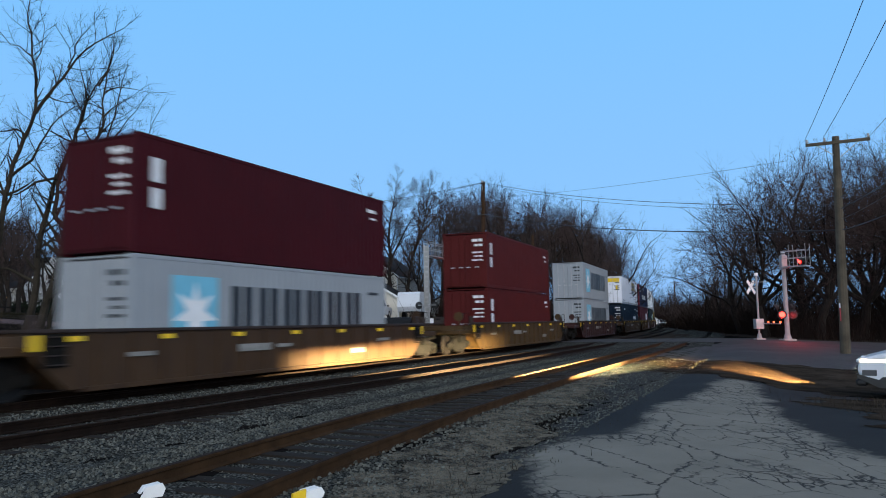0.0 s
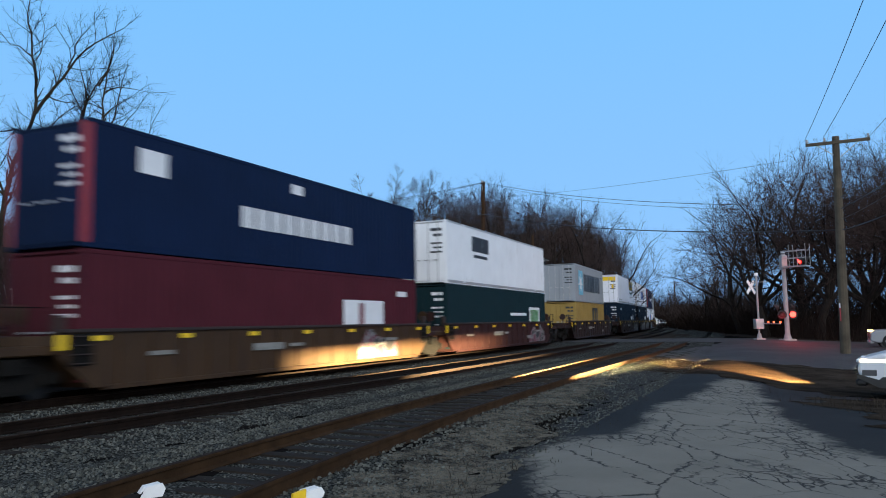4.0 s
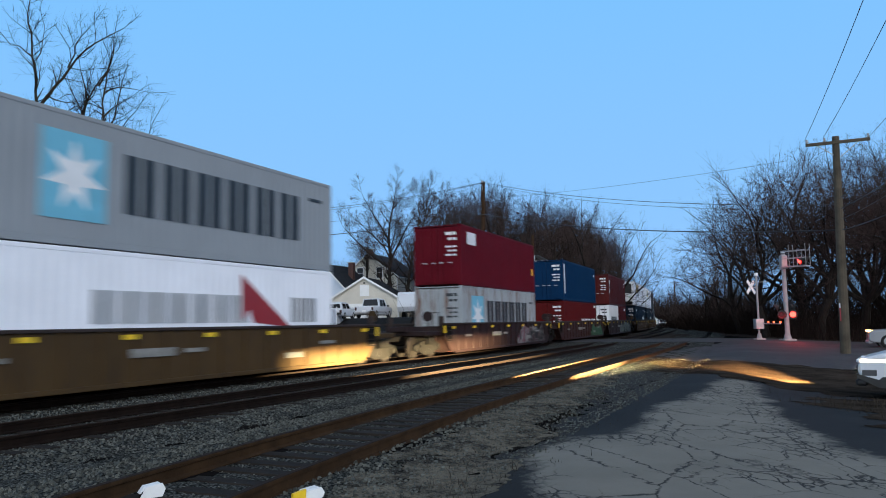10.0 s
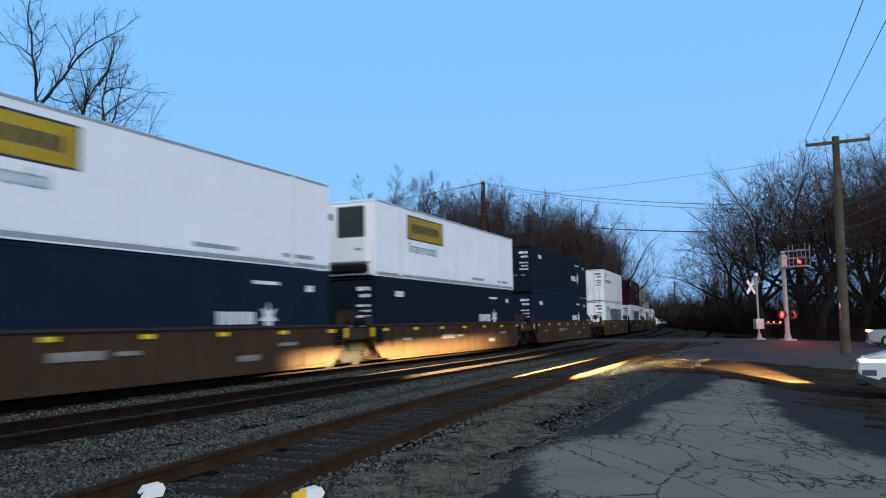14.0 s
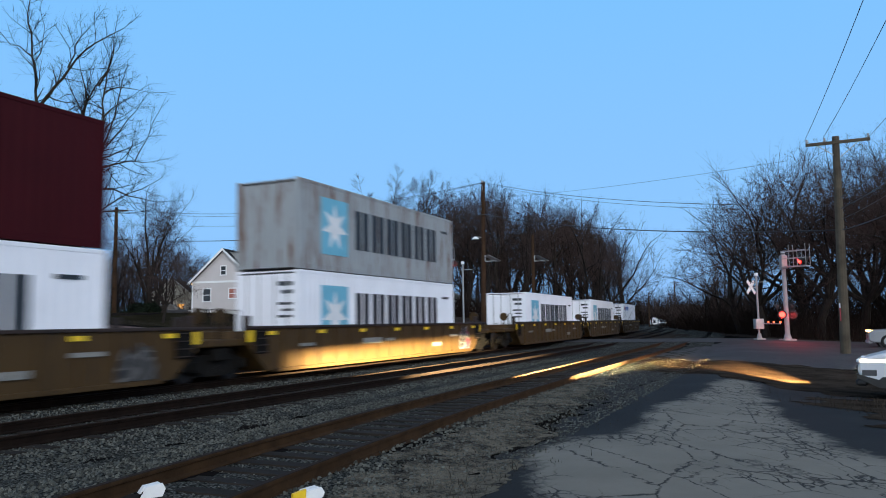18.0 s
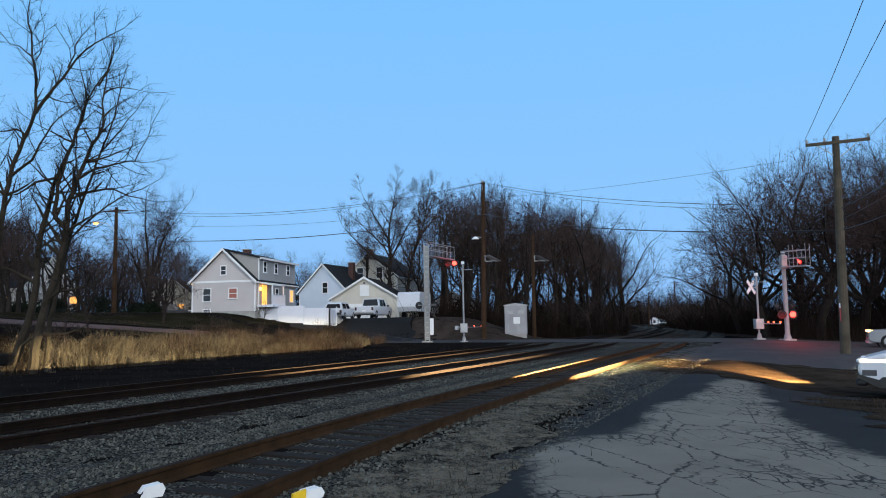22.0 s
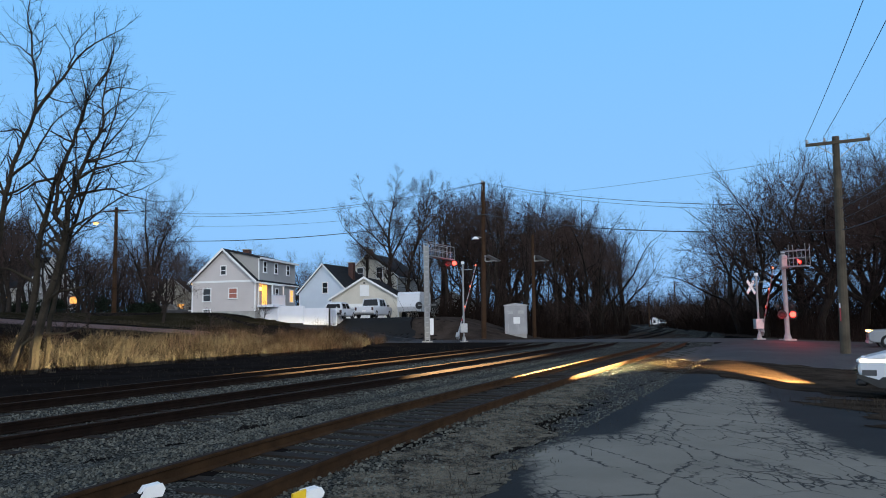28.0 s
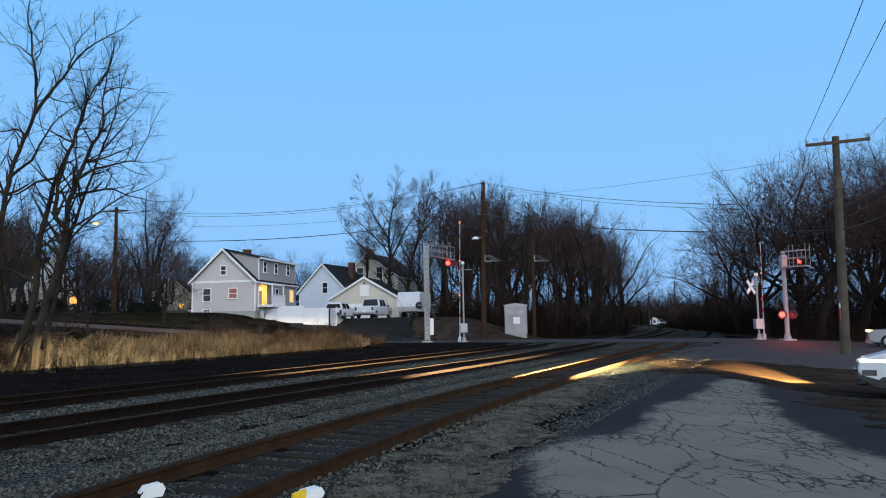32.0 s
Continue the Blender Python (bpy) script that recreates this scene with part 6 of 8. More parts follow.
        part("tail_light", Mesh().box(-L - 0.015, -L + 0.1, min(s * (W - 0.25), s * (W - 0.03)), max(s * (W - 0.25), s * (W - 0.03)), belt - 0.4, belt - 0.08, 0.02), M["red_off"], t)
    if kind != "pickup":
        part("lower_bumper", Mesh().prism([(L - 0.95, 0.24), (L - 0.42, 0.25), (L + 0.005, 0.46), (L + 0.02, 0.56), (L - 0.42, 0.43), (L - 0.5, 0.5), (L - 0.95, 0.42)], -W - 0.006, W + 0.006), M["black"], t, "black lower bumper")
        part("main_grille", Mesh().box(L - 0.1, L + 0.012, -W + 0.06, W - 0.06, 0.6, hood - 0.22, 0.03), M["black"], t, "wide black grille")
    part("grille", Mesh().box(L - 0.04, L + 0.015, -W + 0.6, W - 0.6, 0.55, hood - 0.22, 0.02), M["black"], t)
    part("front_bumper", Mesh().box(L - 0.2, L + 0.05, -W + 0.05, W - 0.05, 0.28, 0.46, 0.05), M["black"] if kind != "pickup" else M["galv"], t)
    part("rear_bumper", Mesh().box(-L - 0.06, -L + 0.15, -W + 0.05, W - 0.05, 0.42, 0.62, 0.05), M["galv"] if kind == "pickup" else M["black"], t)
    part("plate", Mesh().box(-L - 0.075, -L - 0.06, -0.2, 0.2, 0.62, 0.78), M["white"], t, "blank pale plate")
    r = 0.40 if kind == "pickup" else 0.35
    for x in (-L + 0.95, L - 0.95):
        for s in (-1, 1):
            y = s * (W - 0.12)
            w = part("wheel", Mesh().tube([(x, y - 0.13, r), (x, y - 0.1, r), (x, y + 0.1, r), (x, y + 0.13, r)], [r - 0.05, r, r, r - 0.05], 22), M["rubber"], t)
            part("rim", Mesh().tube([(x, y + s * 0.11, r), (x, y + s * 0.138, r)], [r * 0.64, r * 0.5], 16), M["galv"], w)
            part("wheel_arch", Mesh().tube([(x, y + s * 0.04, r + 0.02), (x, y + s * 0.1, r + 0.02)], r + 0.09, 22), M["black"], t)
    return t


LATE = []


def vehicles():
    W = mat("white_car_paint", (0.62, 0.64, 0.68), 0.25, 0, 0.03, 1)
    D = mat("dark_car_paint", (0.03, 0.03, 0.035), 0.25, 0, 0.05, 1)
    S = mat("silver_car_paint", (0.30, 0.30, 0.31), 0.3, 0.5, 0.05, 1)
    def at(x, y, yaw):
        return Matrix.Translation((x, y, gz(x, y) + 0.035)) @ pose(0, 0, 0, 0, 0, yaw)
    # waiting at the lane, nose towards the tracks
    yaw = 148
    nose = Vector((9.85, 18.2))
    d = Vector((math.cos(radians(yaw)), math.sin(radians(yaw))))
    c = nose - d * 2.35
    z = gz(nose.x, nose.y) + 0.03
    m = Matrix.Translation((c.x, c.y, z)) @ pose(0, 0, 0, 0, 0, yaw)
    car = vehicle("white sport utility car waiting with headlights on", "car", W, 4.7, 1.9, 1.66, "suv", m, True)
    side = Vector((-d.y, d.x))
    # one lamp reaches far under a level cut-off, the other spreads over the road
    for k, aim, spread, watts, up, down in ((0.68, 133, 60, 330000, 0.0015, 0.0026), (-0.68, 97, 28, 100000, 0.0004, 0.012)):
        e = nose + d * 0.03 + side * k
        a = Vector((math.cos(radians(aim)), math.sin(radians(aim))))
        lamp = bpy.data.lights.new("headlight_beam", "SPOT")
        lamp.energy, lamp.color, lamp.spot_size, lamp.spot_blend, lamp.shadow_soft_size = watts, (1.0, 0.79, 0.42) if k > 0 else (1.0, 0.56, 0.2), radians(spread), 0.75, 0.001
        lo = new("headlight_beam", lamp)
        lo.matrix_world = look((e.x, e.y, z + 0.66), (e.x + a.x * 17, e.y + a.y * 17, z + (0.9 if k > 0 else -1.0)))
        # tiny unseen plates added over and under the lamp to trim the beam
        lm = Matrix.Translation((2.38, k, 0.66)) @ pose(0, 0, 0, 0, 0 if k > 0 else 2.2, aim - yaw)
        part("beam_trim_plate", Mesh().box(0.0, 0.06, -0.06, 0.06, up, up + 0.002), M["black"], car, at=lm)
        part("beam_trim_plate", Mesh().box(0.0, 0.06, -0.06, 0.06, -down - 0.002, -down), M["black"], car, at=lm)
    # queue across the road
    q = vehicle("dark silver pickup truck with lit headlights", "pickup", S, 5.6, 2.0, 1.9, "pickup", None, "amber")
    LATE.append((q, "queue"))
    vehicle("white crew-cab pickup truck parked before the garage", "pickup", W, 6.0, 2.05, 2.0, "pickup", at(-7.3, 79, 76))
    vehicle("white estate car parked beside the pickup", "car", W, 4.7, 1.85, 1.62, "suv", at(-10.2, 74.6, 80))
    for x, y, yaw_, p in ((-46, 66, 10, D), (-28.6, 80, 15, D), (-43, 84, 0, D)):
        vehicle("dark parked car in front of the houses", "car", p, 4.5, 1.8, 1.5, "suv", at(x, y, yaw_))
    vehicle("distant car on the far road with headlights lit", "car", W, 4.5, 1.8, 1.55, "suv", at(58.6, 205, -100), True)
    f = vehicle("dark car driving along the far street, headlights lit", "car", D, 4.6, 1.8, 1.5, "suv", None, True)
    LATE.append((f, "street"))
    # travel trailer beside the garage
    t = thing("travel_trailer", "white travel trailer parked beside the garage", "trailer", Matrix.Translation((-3.2, 82, gz(-3.2, 82))) @ pose(0, 0, 0, 0, 0, 258))
    b = part("body", Mesh().prism([(-2.6, 0.7), (2.3, 0.7), (2.6, 1.2), (2.4, 2.5), (2.0, 2.75), (-2.4, 2.75), (-2.6, 2.5)], -1.2, 1.2), W, t)
    part("lower_trim", Mesh().box(-2.55, 2.3, -1.215, -1.2, 0.72, 1.15), M["black"], t)
    part("window", Mesh().box(-1.6, -0.4, -1.22, -1.2, 1.6, 2.2), GLASS_CAR, b)
    part("stripe", Mesh().prism([(-0.6, 1.5), (1.9, 1.75), (2.2, 2.0), (0.4, 1.62)], -1.218, -1.2), INK["grey"], b)
    for x in (-0.5, 0.5):
        part("wheel", Mesh().tube([(x, -1.2, 0.35), (x, -1.0, 0.35)], 0.35, 16), M["rubber"], t)
    part("hitch", Mesh().box(2.3, 3.6, -0.1, 0.1, 0.55, 0.68), M["black"], t)
    part("stand", Mesh().tube([(3.3, 0, 0), (3.3, 0, 0.6)], 0.05, 8), M["black"], t)


# ---- small things by the rails ----
def rail_stops():
    for label, s, off, yellow in (("white painted rail stop clamped to the siding rail", 5.58, -0.4, False), ("yellow and white rail stop clamped to the siding rail", 5.95, 1.2, True)):
        p = track(s, siding_q(s) + off)
        t = thing("rail_stop", label, "rail stop", Matrix.Translation((p.x, p.y, -0.1)) @ pose(0, 0, 0, 0, 0, 35))
        t.scale = (0.72, 0.72, 0.72)
        part("clamp", Mesh().box(-0.14, 0.14, -0.09, 0.09, -0.15, 0.01, 0.015), M["rail_side"], t)
        part("plate", Mesh().prism([(-0.16, -0.08), (0.12, -0.08), (0.16, 0.02), (0.12, 0.09), (-0.10, 0.06)], -0.10, -0.06), M["white"], t, "chipped white plate")
        part("wing", Mesh().prism([(-0.16, -0.02), (0.12, 0.0), (0.1, 0.09), (-0.1, 0.065)], -0.06, 0.08), M["white"], t)
        if yellow:
            part("yellow_plate", Mesh().prism([(-0.3, -0.12), (-0.12, -0.12), (-0.1, 0.1), (-0.28, 0.06)], -0.12, -0.07), M["yellow"], t, "bright yellow plate")


# ---- trees, brush and grass ----
class Bare:
    """A leafless tree in the making: heavy wood and fine twigs."""

    def __init__(self, seed, twig_r, wob=0.16, up=0.10, counts=(4, 5, 6, 7)):
        self.rnd, self.twig_r, self.wob, self.up, self.counts = random.Random(seed), twig_r, wob, up, counts
        self.wood, self.twig = Mesh(), Mesh()
        self.turn = 0.0

    def jitter(self, k):
        g = self.rnd.gauss
        return Vector((g(0, k), g(0, k), g(0, k)))

    def line(self, pts, r0, r1):
        n = len(pts)
        rr = [r0 + (r1 - r0) * (i / (n - 1)) ** 0.8 for i in range(n)]
        (self.wood if r0 > self.twig_r * 3.2 else self.twig).tube(pts, rr, 8 if r0 > 0.09 else 5 if r0 > 0.035 else 3, False)

    def offshoot(self, d, lo, hi):
        """A direction that leaves d by an angle, turning round the parent."""
        self.turn += 2.4 + self.rnd.gauss(0, 0.5)
        a = d.orthogonal().normalized()
        b = d.cross(a)
        t = radians(self.rnd.uniform(lo, hi))
        return (d * math.cos(t) + (a * math.cos(self.turn) + b * math.sin(self.turn)) * math.sin(t)).normalized()

    def grow(self, p, d, length, r, level):
        rnd = self.rnd
        if level == 0:
            w = self.jitter(1.0).cross(d).normalized() * self.twig_r * 0.6
            e = p + d * length + Vector((0, 0, 0.12 * length)) + self.jitter(0.08 * length)
            self.twig.add([tuple(p + w), tuple(p - w), tuple(e)], [(0, 1, 2)])
            return
        n = 1 if level == 1 else 3 if level == 2 else 6
        pts, dirs = [p], [d]
        for i in range(n):
            d = (d + self.jitter(self.wob) + Vector((0, 0, self.up * (1.2 if level > 1 else 0.5)))).normalized()
            p = p + d * (length / n)
            pts.append(p)
            dirs.append(d)
        end = max(self.twig_r, r * 0.22)
        if level == 1:
            w = d.orthogonal().normalized() * min(r, self.twig_r * 1.3)
            x = d.cross(w)
            q = pts[0]
            self.twig.add([tuple(q + w), tuple(q - w * 0.5 + x * 0.87), tuple(q - w * 0.5 - x * 0.87), tuple(p)], [(0, 1, 3), (1, 2, 3), (2, 0, 3)])
        else:
            self.line(pts, r, end)
        self.clothe(pts, dirs, length, r, end, level)

    def clothe(self, pts, dirs, length, r, end, level, first=0.22, count=None):
        rnd = self.rnd
        c = count or self.counts[level - 1]
        n = len(pts) - 1
        for j in range(c):
            t = first + (1 - first) * (j + rnd.uniform(0.2, 0.8)) / c
            i = min(int(t * n), n - 1)
            q = pts[i].lerp(pts[i + 1], t * n - i)
            rc = max(self.twig_r, (r + (end - r) * t) * rnd.uniform(0.34, 0.55))
            self.grow(q, self.offshoot(dirs[i], 28, 62), length * (rnd.uniform(0.6, 0.95) if level == 1 else rnd.uniform(0.42, 0.72) * (1.08 - 0.5 * t)), rc, level - 1)
        self.grow(pts[-1], dirs[-1], length * 0.4, end, max(0, level - 2))

    def limb(self, points, r0, r1, level, each, reach, first=0.1):
        """A bough along given points, dressed with shoots of a level every so many metres."""
        pts = [Vector(p) for p in points]
        fine = []
        for i in range(len(pts) - 1):
            p0, p1, p2, p3 = pts[max(i - 1, 0)], pts[i], pts[i + 1], pts[min(i + 2, len(pts) - 1)]
            n = max(2, int((p2 - p1).length / 0.45))
            for j in range(n):
                t = j / n
                fine.append(0.5 * ((2 * p1) + (p2 - p0) * t + (2 * p0 - 5 * p1 + 4 * p2 - p3) * t * t + (3 * p1 - p0 - 3 * p2 + p3) * t ** 3) + self.jitter(0.02))
        fine.append(pts[-1])
        self.line(fine, r0, r1)
        dirs = [(fine[min(i + 1, len(fine) - 1)] - fine[max(i - 1, 0)]).normalized() for i in range(len(fine))]
        ln = sum((fine[i + 1] - fine[i]).length for i in range(len(fine) - 1))
        k = max(2, int(ln * (1 - first) / each))
        for j in range(k):
            t = first + (1 - first) * (j + self.rnd.uniform(0.1, 0.9)) / k
            i = min(int(t * (len(fine) - 1)), len(fine) - 2)
            rc = max(self.twig_r, (r0 + (r1 - r0) * t) * self.rnd.uniform(0.4, 0.7))
            self.grow(fine[i], self.offshoot(dirs[i], 35, 70), reach * self.rnd.uniform(0.55, 1.25) * (1.1 - 0.45 * t), rc, level)
        self.grow(fine[-1], dirs[-1], reach * 0.8, r1, level)


def crown_tree(seed, h, low, leaders, lean, length, twig_r, wob, up, counts, trunk=0.016):
    """A bare tree: a stem that splits into leaders which spread by lean degrees."""
    t = Bare(seed, twig_r, wob, up, counts)
    rnd = t.rnd
    r = trunk * h
    top = Vector((rnd.gauss(0, 0.03) * h, rnd.gauss(0, 0.03) * h, low * h))
    mid = top * 0.5 + Vector((rnd.gauss(0, 0.012) * h, rnd.gauss(0, 0.012) * h, 0))
    t.line([Vector((0, 0, -0.4)), Vector((0, 0, 0.05)), mid, top], r * 1.25, r * 0.85)
    a0 = rnd.uniform(0, 6.28)
    for i in range(leaders):
        a = a0 + i * 6.28 / max(1, leaders - 1) + rnd.uniform(-0.4, 0.4)
        k = radians(0 if i == 0 else rnd.uniform(0.6, 1.2) * lean)
        d = Vector((math.cos(a) * math.sin(k), math.sin(a) * math.sin(k), math.cos(k)))
        start = top if i < 3 else top.lerp(mid, rnd.uniform(0.0, 0.7))
        t.grow(start, d, h * length * rnd.uniform(0.8, 1.1) * (1.12 if i == 0 else 1.0), r * (0.75 if i == 0 else rnd.uniform(0.45, 0.65)), 4)
    return t.wood, t.twig


def raw(m, name, material):
    me = bpy.data.meshes.new(name)
    me.from_pydata(m.v, [], m.f)
    me.materials.append(material)
    return me


def plant(label, wood, twig, m, bark, group):
    t = thing("tree", label, "tree", m, group)
    part("trunk", wood, None, t)
    part("crown", twig, None, t, "bare grey-brown twigs")
    return t


def trees():
    kinds = []
    broad, tall, slim, light = (3, 5, 7, 9), (3, 5, 7, 9), (3, 4, 5, 7), (3, 4, 4, 5)
    for i, spec in enumerate(((15, 0.16, 6, 38, 0.46, 0.009, 0.19, 0.05, broad), (15, 0.2, 5, 34, 0.46, 0.009, 0.18, 0.06, broad), (15, 0.13, 7, 42, 0.46, 0.009, 0.2, 0.045, broad),
                              (18, 0.34, 4, 20, 0.36, 0.0105, 0.11, 0.10, tall), (18, 0.40, 3, 17, 0.33, 0.0105, 0.11, 0.11, tall), (18, 0.26, 5, 24, 0.38, 0.0105, 0.12, 0.10, tall),
                              (14, 0.3, 2, 12, 0.42, 0.009, 0.13, 0.06, slim), (14, 0.12, 4, 26, 0.44, 0.009, 0.16, 0.06, slim), (14, 0.2, 7, 34, 0.42, 0.008, 0.13, 0.05, (6, 6, 6, 7)), (12, 0.1, 3, 24, 0.44, 0.012, 0.16, 0.07, light))):
        w, t = crown_tree(11 + i * 7, *spec)
        kinds.append((raw(w, "trunk", M["bark"]), raw(t, "crown", M["twig"]), max(v[2] for v in t.v)))
    protos = {}

    def put(k, x, y, height, label, group, yaw):
        w, t, h = kinds[k]
        s = height / h * (1.09 if group[:13] in ("trees of the ",) else 1.0)
        m = Matrix.Translation((x, y, gz(x, y) - 0.05)) @ pose(0, 0, 0, 0, 0, yaw)
        if k not in protos:
            protos[k] = plant(label, w, t, m, None, group)
            protos[k].scale = (s, s, s)
            return protos[k]
        o = copy_thing(protos[k], m)
        o.scale = (s, s, s)
        return tagged(o, label, group=group)
    rnd = random.Random(5)
    # the grove behind the crossing
    big = [(5, 20.6, 99, 15.5), (3, 23.4, 101, 13.5), (7, 24.6, 103, 11), (7, 22.2, 95, 10), (4, -0.6, 106, 19.0), (5, 2.6, 100, 20.0), (1, 5, 100, 20.4), (4, 8.0, 101, 19.6), (0, 10.5, 104, 19.6), (5, 13, 103, 19.0), (1, 15.0, 106, 19.2), (3, 17.6, 106, 18.8), (5, 19.6, 106, 17.0), (7, 22.4, 106, 16.0), (7, 23.8, 108, 13.0),
           (4, -11, 108, 14.0), (5, 2.8, 92, 17.0), (4, 6.6, 88, 16.0), (3, 10.2, 90, 16.0), (4, 13.6, 94, 16.6), (5, 16.8, 98, 17), (4, 20.6, 102, 14.6), (3, 22.0, 112, 16), (1, 19.2, 96, 12.6), (2, 7.0, 106, 20.6), (1, 11, 108, 20)]
    for k, x, y, h in big:
        put(k, x, y, h, "tall bare tree in the grove behind the crossing", "trees of the grove", rnd.uniform(0, 360))
    for i in range(30):
        y = rnd.uniform(84, 122)
        x = rnd.uniform(-5, 23.5) * y / 104
        put(rnd.choice((6, 7, 6, 9)), x, y, rnd.uniform(9, 16.0), "slender bare tree in the grove", "trees of the grove", rnd.uniform(0, 360))
    # the wood on the lane side
    for k, x, y, h in ((2, 26.6, 63, 13.6), (0, 29.6, 60, 14.6), (1, 31.5, 66, 16.0), (2, 33.5, 61, 15.0), (0, 36.5, 58, 15.0), (1, 40, 68, 17), (2, 37, 76, 17), (2, 45, 64, 17), (0, 49, 60, 16.5), (1, 29.5, 76, 13), (0, 44, 76, 17.5), (1, 52, 70, 18), (0, 40, 56, 14.5), (1, 34.2, 56, 14.6), (0, 43, 60, 16), (2, 47, 56, 16.5)):
        put(k, x, y, h * 1.08, "broad bare tree in the wood beside the road", "trees of the roadside wood", rnd.uniform(0, 360))
    for i in range(46):
        f = rnd.random()
        x, y = 26.2 + 19.5 * f + rnd.expovariate(0.25), 58 + 97 * f + rnd.uniform(-3, 4)
        put(9, x, y, rnd.uniform(2.8, 6.0), "bare sapling at the edge of the roadside wood", "trees of the roadside wood", rnd.uniform(0, 360))
    for i in range(40):
        y = rnd.uniform(82, 112)
        put(9, rnd.uniform(-4, 22.5) * y / 104, y, rnd.uniform(2.8, 6.5), "bare sapling under the trees of the grove", "trees of the grove", rnd.uniform(0, 360))
    for i in range(30):
        f = rnd.random()
        x, y = 27.5 + 19.5 * f + rnd.uniform(0, 16), 62 + 93 * f + rnd.uniform(-4, 4)
        put(rnd.choice((7, 6, 9)), x, y, rnd.uniform(7, 13.0) - 2.0 * f, "bare tree at the edge of the wood", "trees of the roadside wood", rnd.uniform(0, 360))
    # behind the houses and down the line
    for k, x, y, h in ((1, -66, 108, 15), (5, -58, 112, 16), (2, -50, 108, 14), (0, -45, 112, 14), (5, -39.5, 104, 14.5), (1, -72, 100, 15), (7, -43, 96, 11), (5, -62, 100, 15), (1, -41, 126, 13.5), (0, -36, 131, 13), (5, -29.5, 124, 15.5), (2, -25, 132, 13.5), (1, -20, 126, 14), (0, -14.5, 133, 14.5), (2, -10, 121, 12.5), (8, -31.8, 83, 16.5), (1, -23, 118, 13), (2, -17, 124, 13.0), (0, -13, 122, 13), (3, -27, 126, 12), (5, -36, 112, 13), (4, -52, 104, 15), (1, -60, 92, 15), (3, -41, 118, 13), (2, -50, 118, 14),
                       (3, -38, 88, 11), (5, -48, 82, 12), (4, -57, 76, 14), (0, -66, 84, 17), (5, -20, 130, 13), (4, -9, 128, 14), (3, -5, 122, 14),
                       (6, -28, 53, 7.5), (7, -32, 51, 8.5), (6, -24.8, 46, 5), (5, -35, 61, 10), (6, -26.5, 44, 6.5), (6, -30, 47, 6), (3, -37, 66, 11), (7, -33, 70, 8), (6, -36, 78, 8), (7, -28, 90, 8), (0, -44, 72, 11), (2, -52, 70, 12)):
        put(k, x, y, h, "bare tree behind the houses", "trees behind the houses", rnd.uniform(0, 360))
    for i in range(15):
        y = rnd.uniform(58, 98)
        put(rnd.choice((5, 7, 7, 7, 1)), y * rnd.uniform(-0.62, -0.36), y, 3.2 + y * rnd.uniform(0.05, 0.115), "bare tree between the bank and the houses", "trees behind the houses", rnd.uniform(0, 360))
    for i in range(30):
        put(rnd.choice((6, 7, 9, 9)), rnd.uniform(-78, -22), rnd.uniform(96, 128), rnd.uniform(8, 12.5), "bare tree behind the houses", "trees behind the houses", rnd.uniform(0, 360))
    for i in range(36):
        y = rnd.uniform(190, 340)
        put(9, y * rnd.uniform(0.19, 0.36), y, rnd.uniform(8, 13), "distant bare tree beyond the bend", "distant trees", rnd.uniform(0, 360))
    for i in range(26):
        s, q = rnd.uniform(4, 50), rnd.uniform(-17.5, -14.2)
        p = track(s, q)
        o = put(9, p.x, p.y, rnd.uniform(1.2, 2.6), "bare bush among the tall grass of the bank", "bushes on the bank", rnd.uniform(0, 360))
        o.name = "bush"
        tagged(o, category="bush")
    put(7, -15.6, 66.2, 2.3, "small bare tree beside the porch", "trees behind the houses", 40)
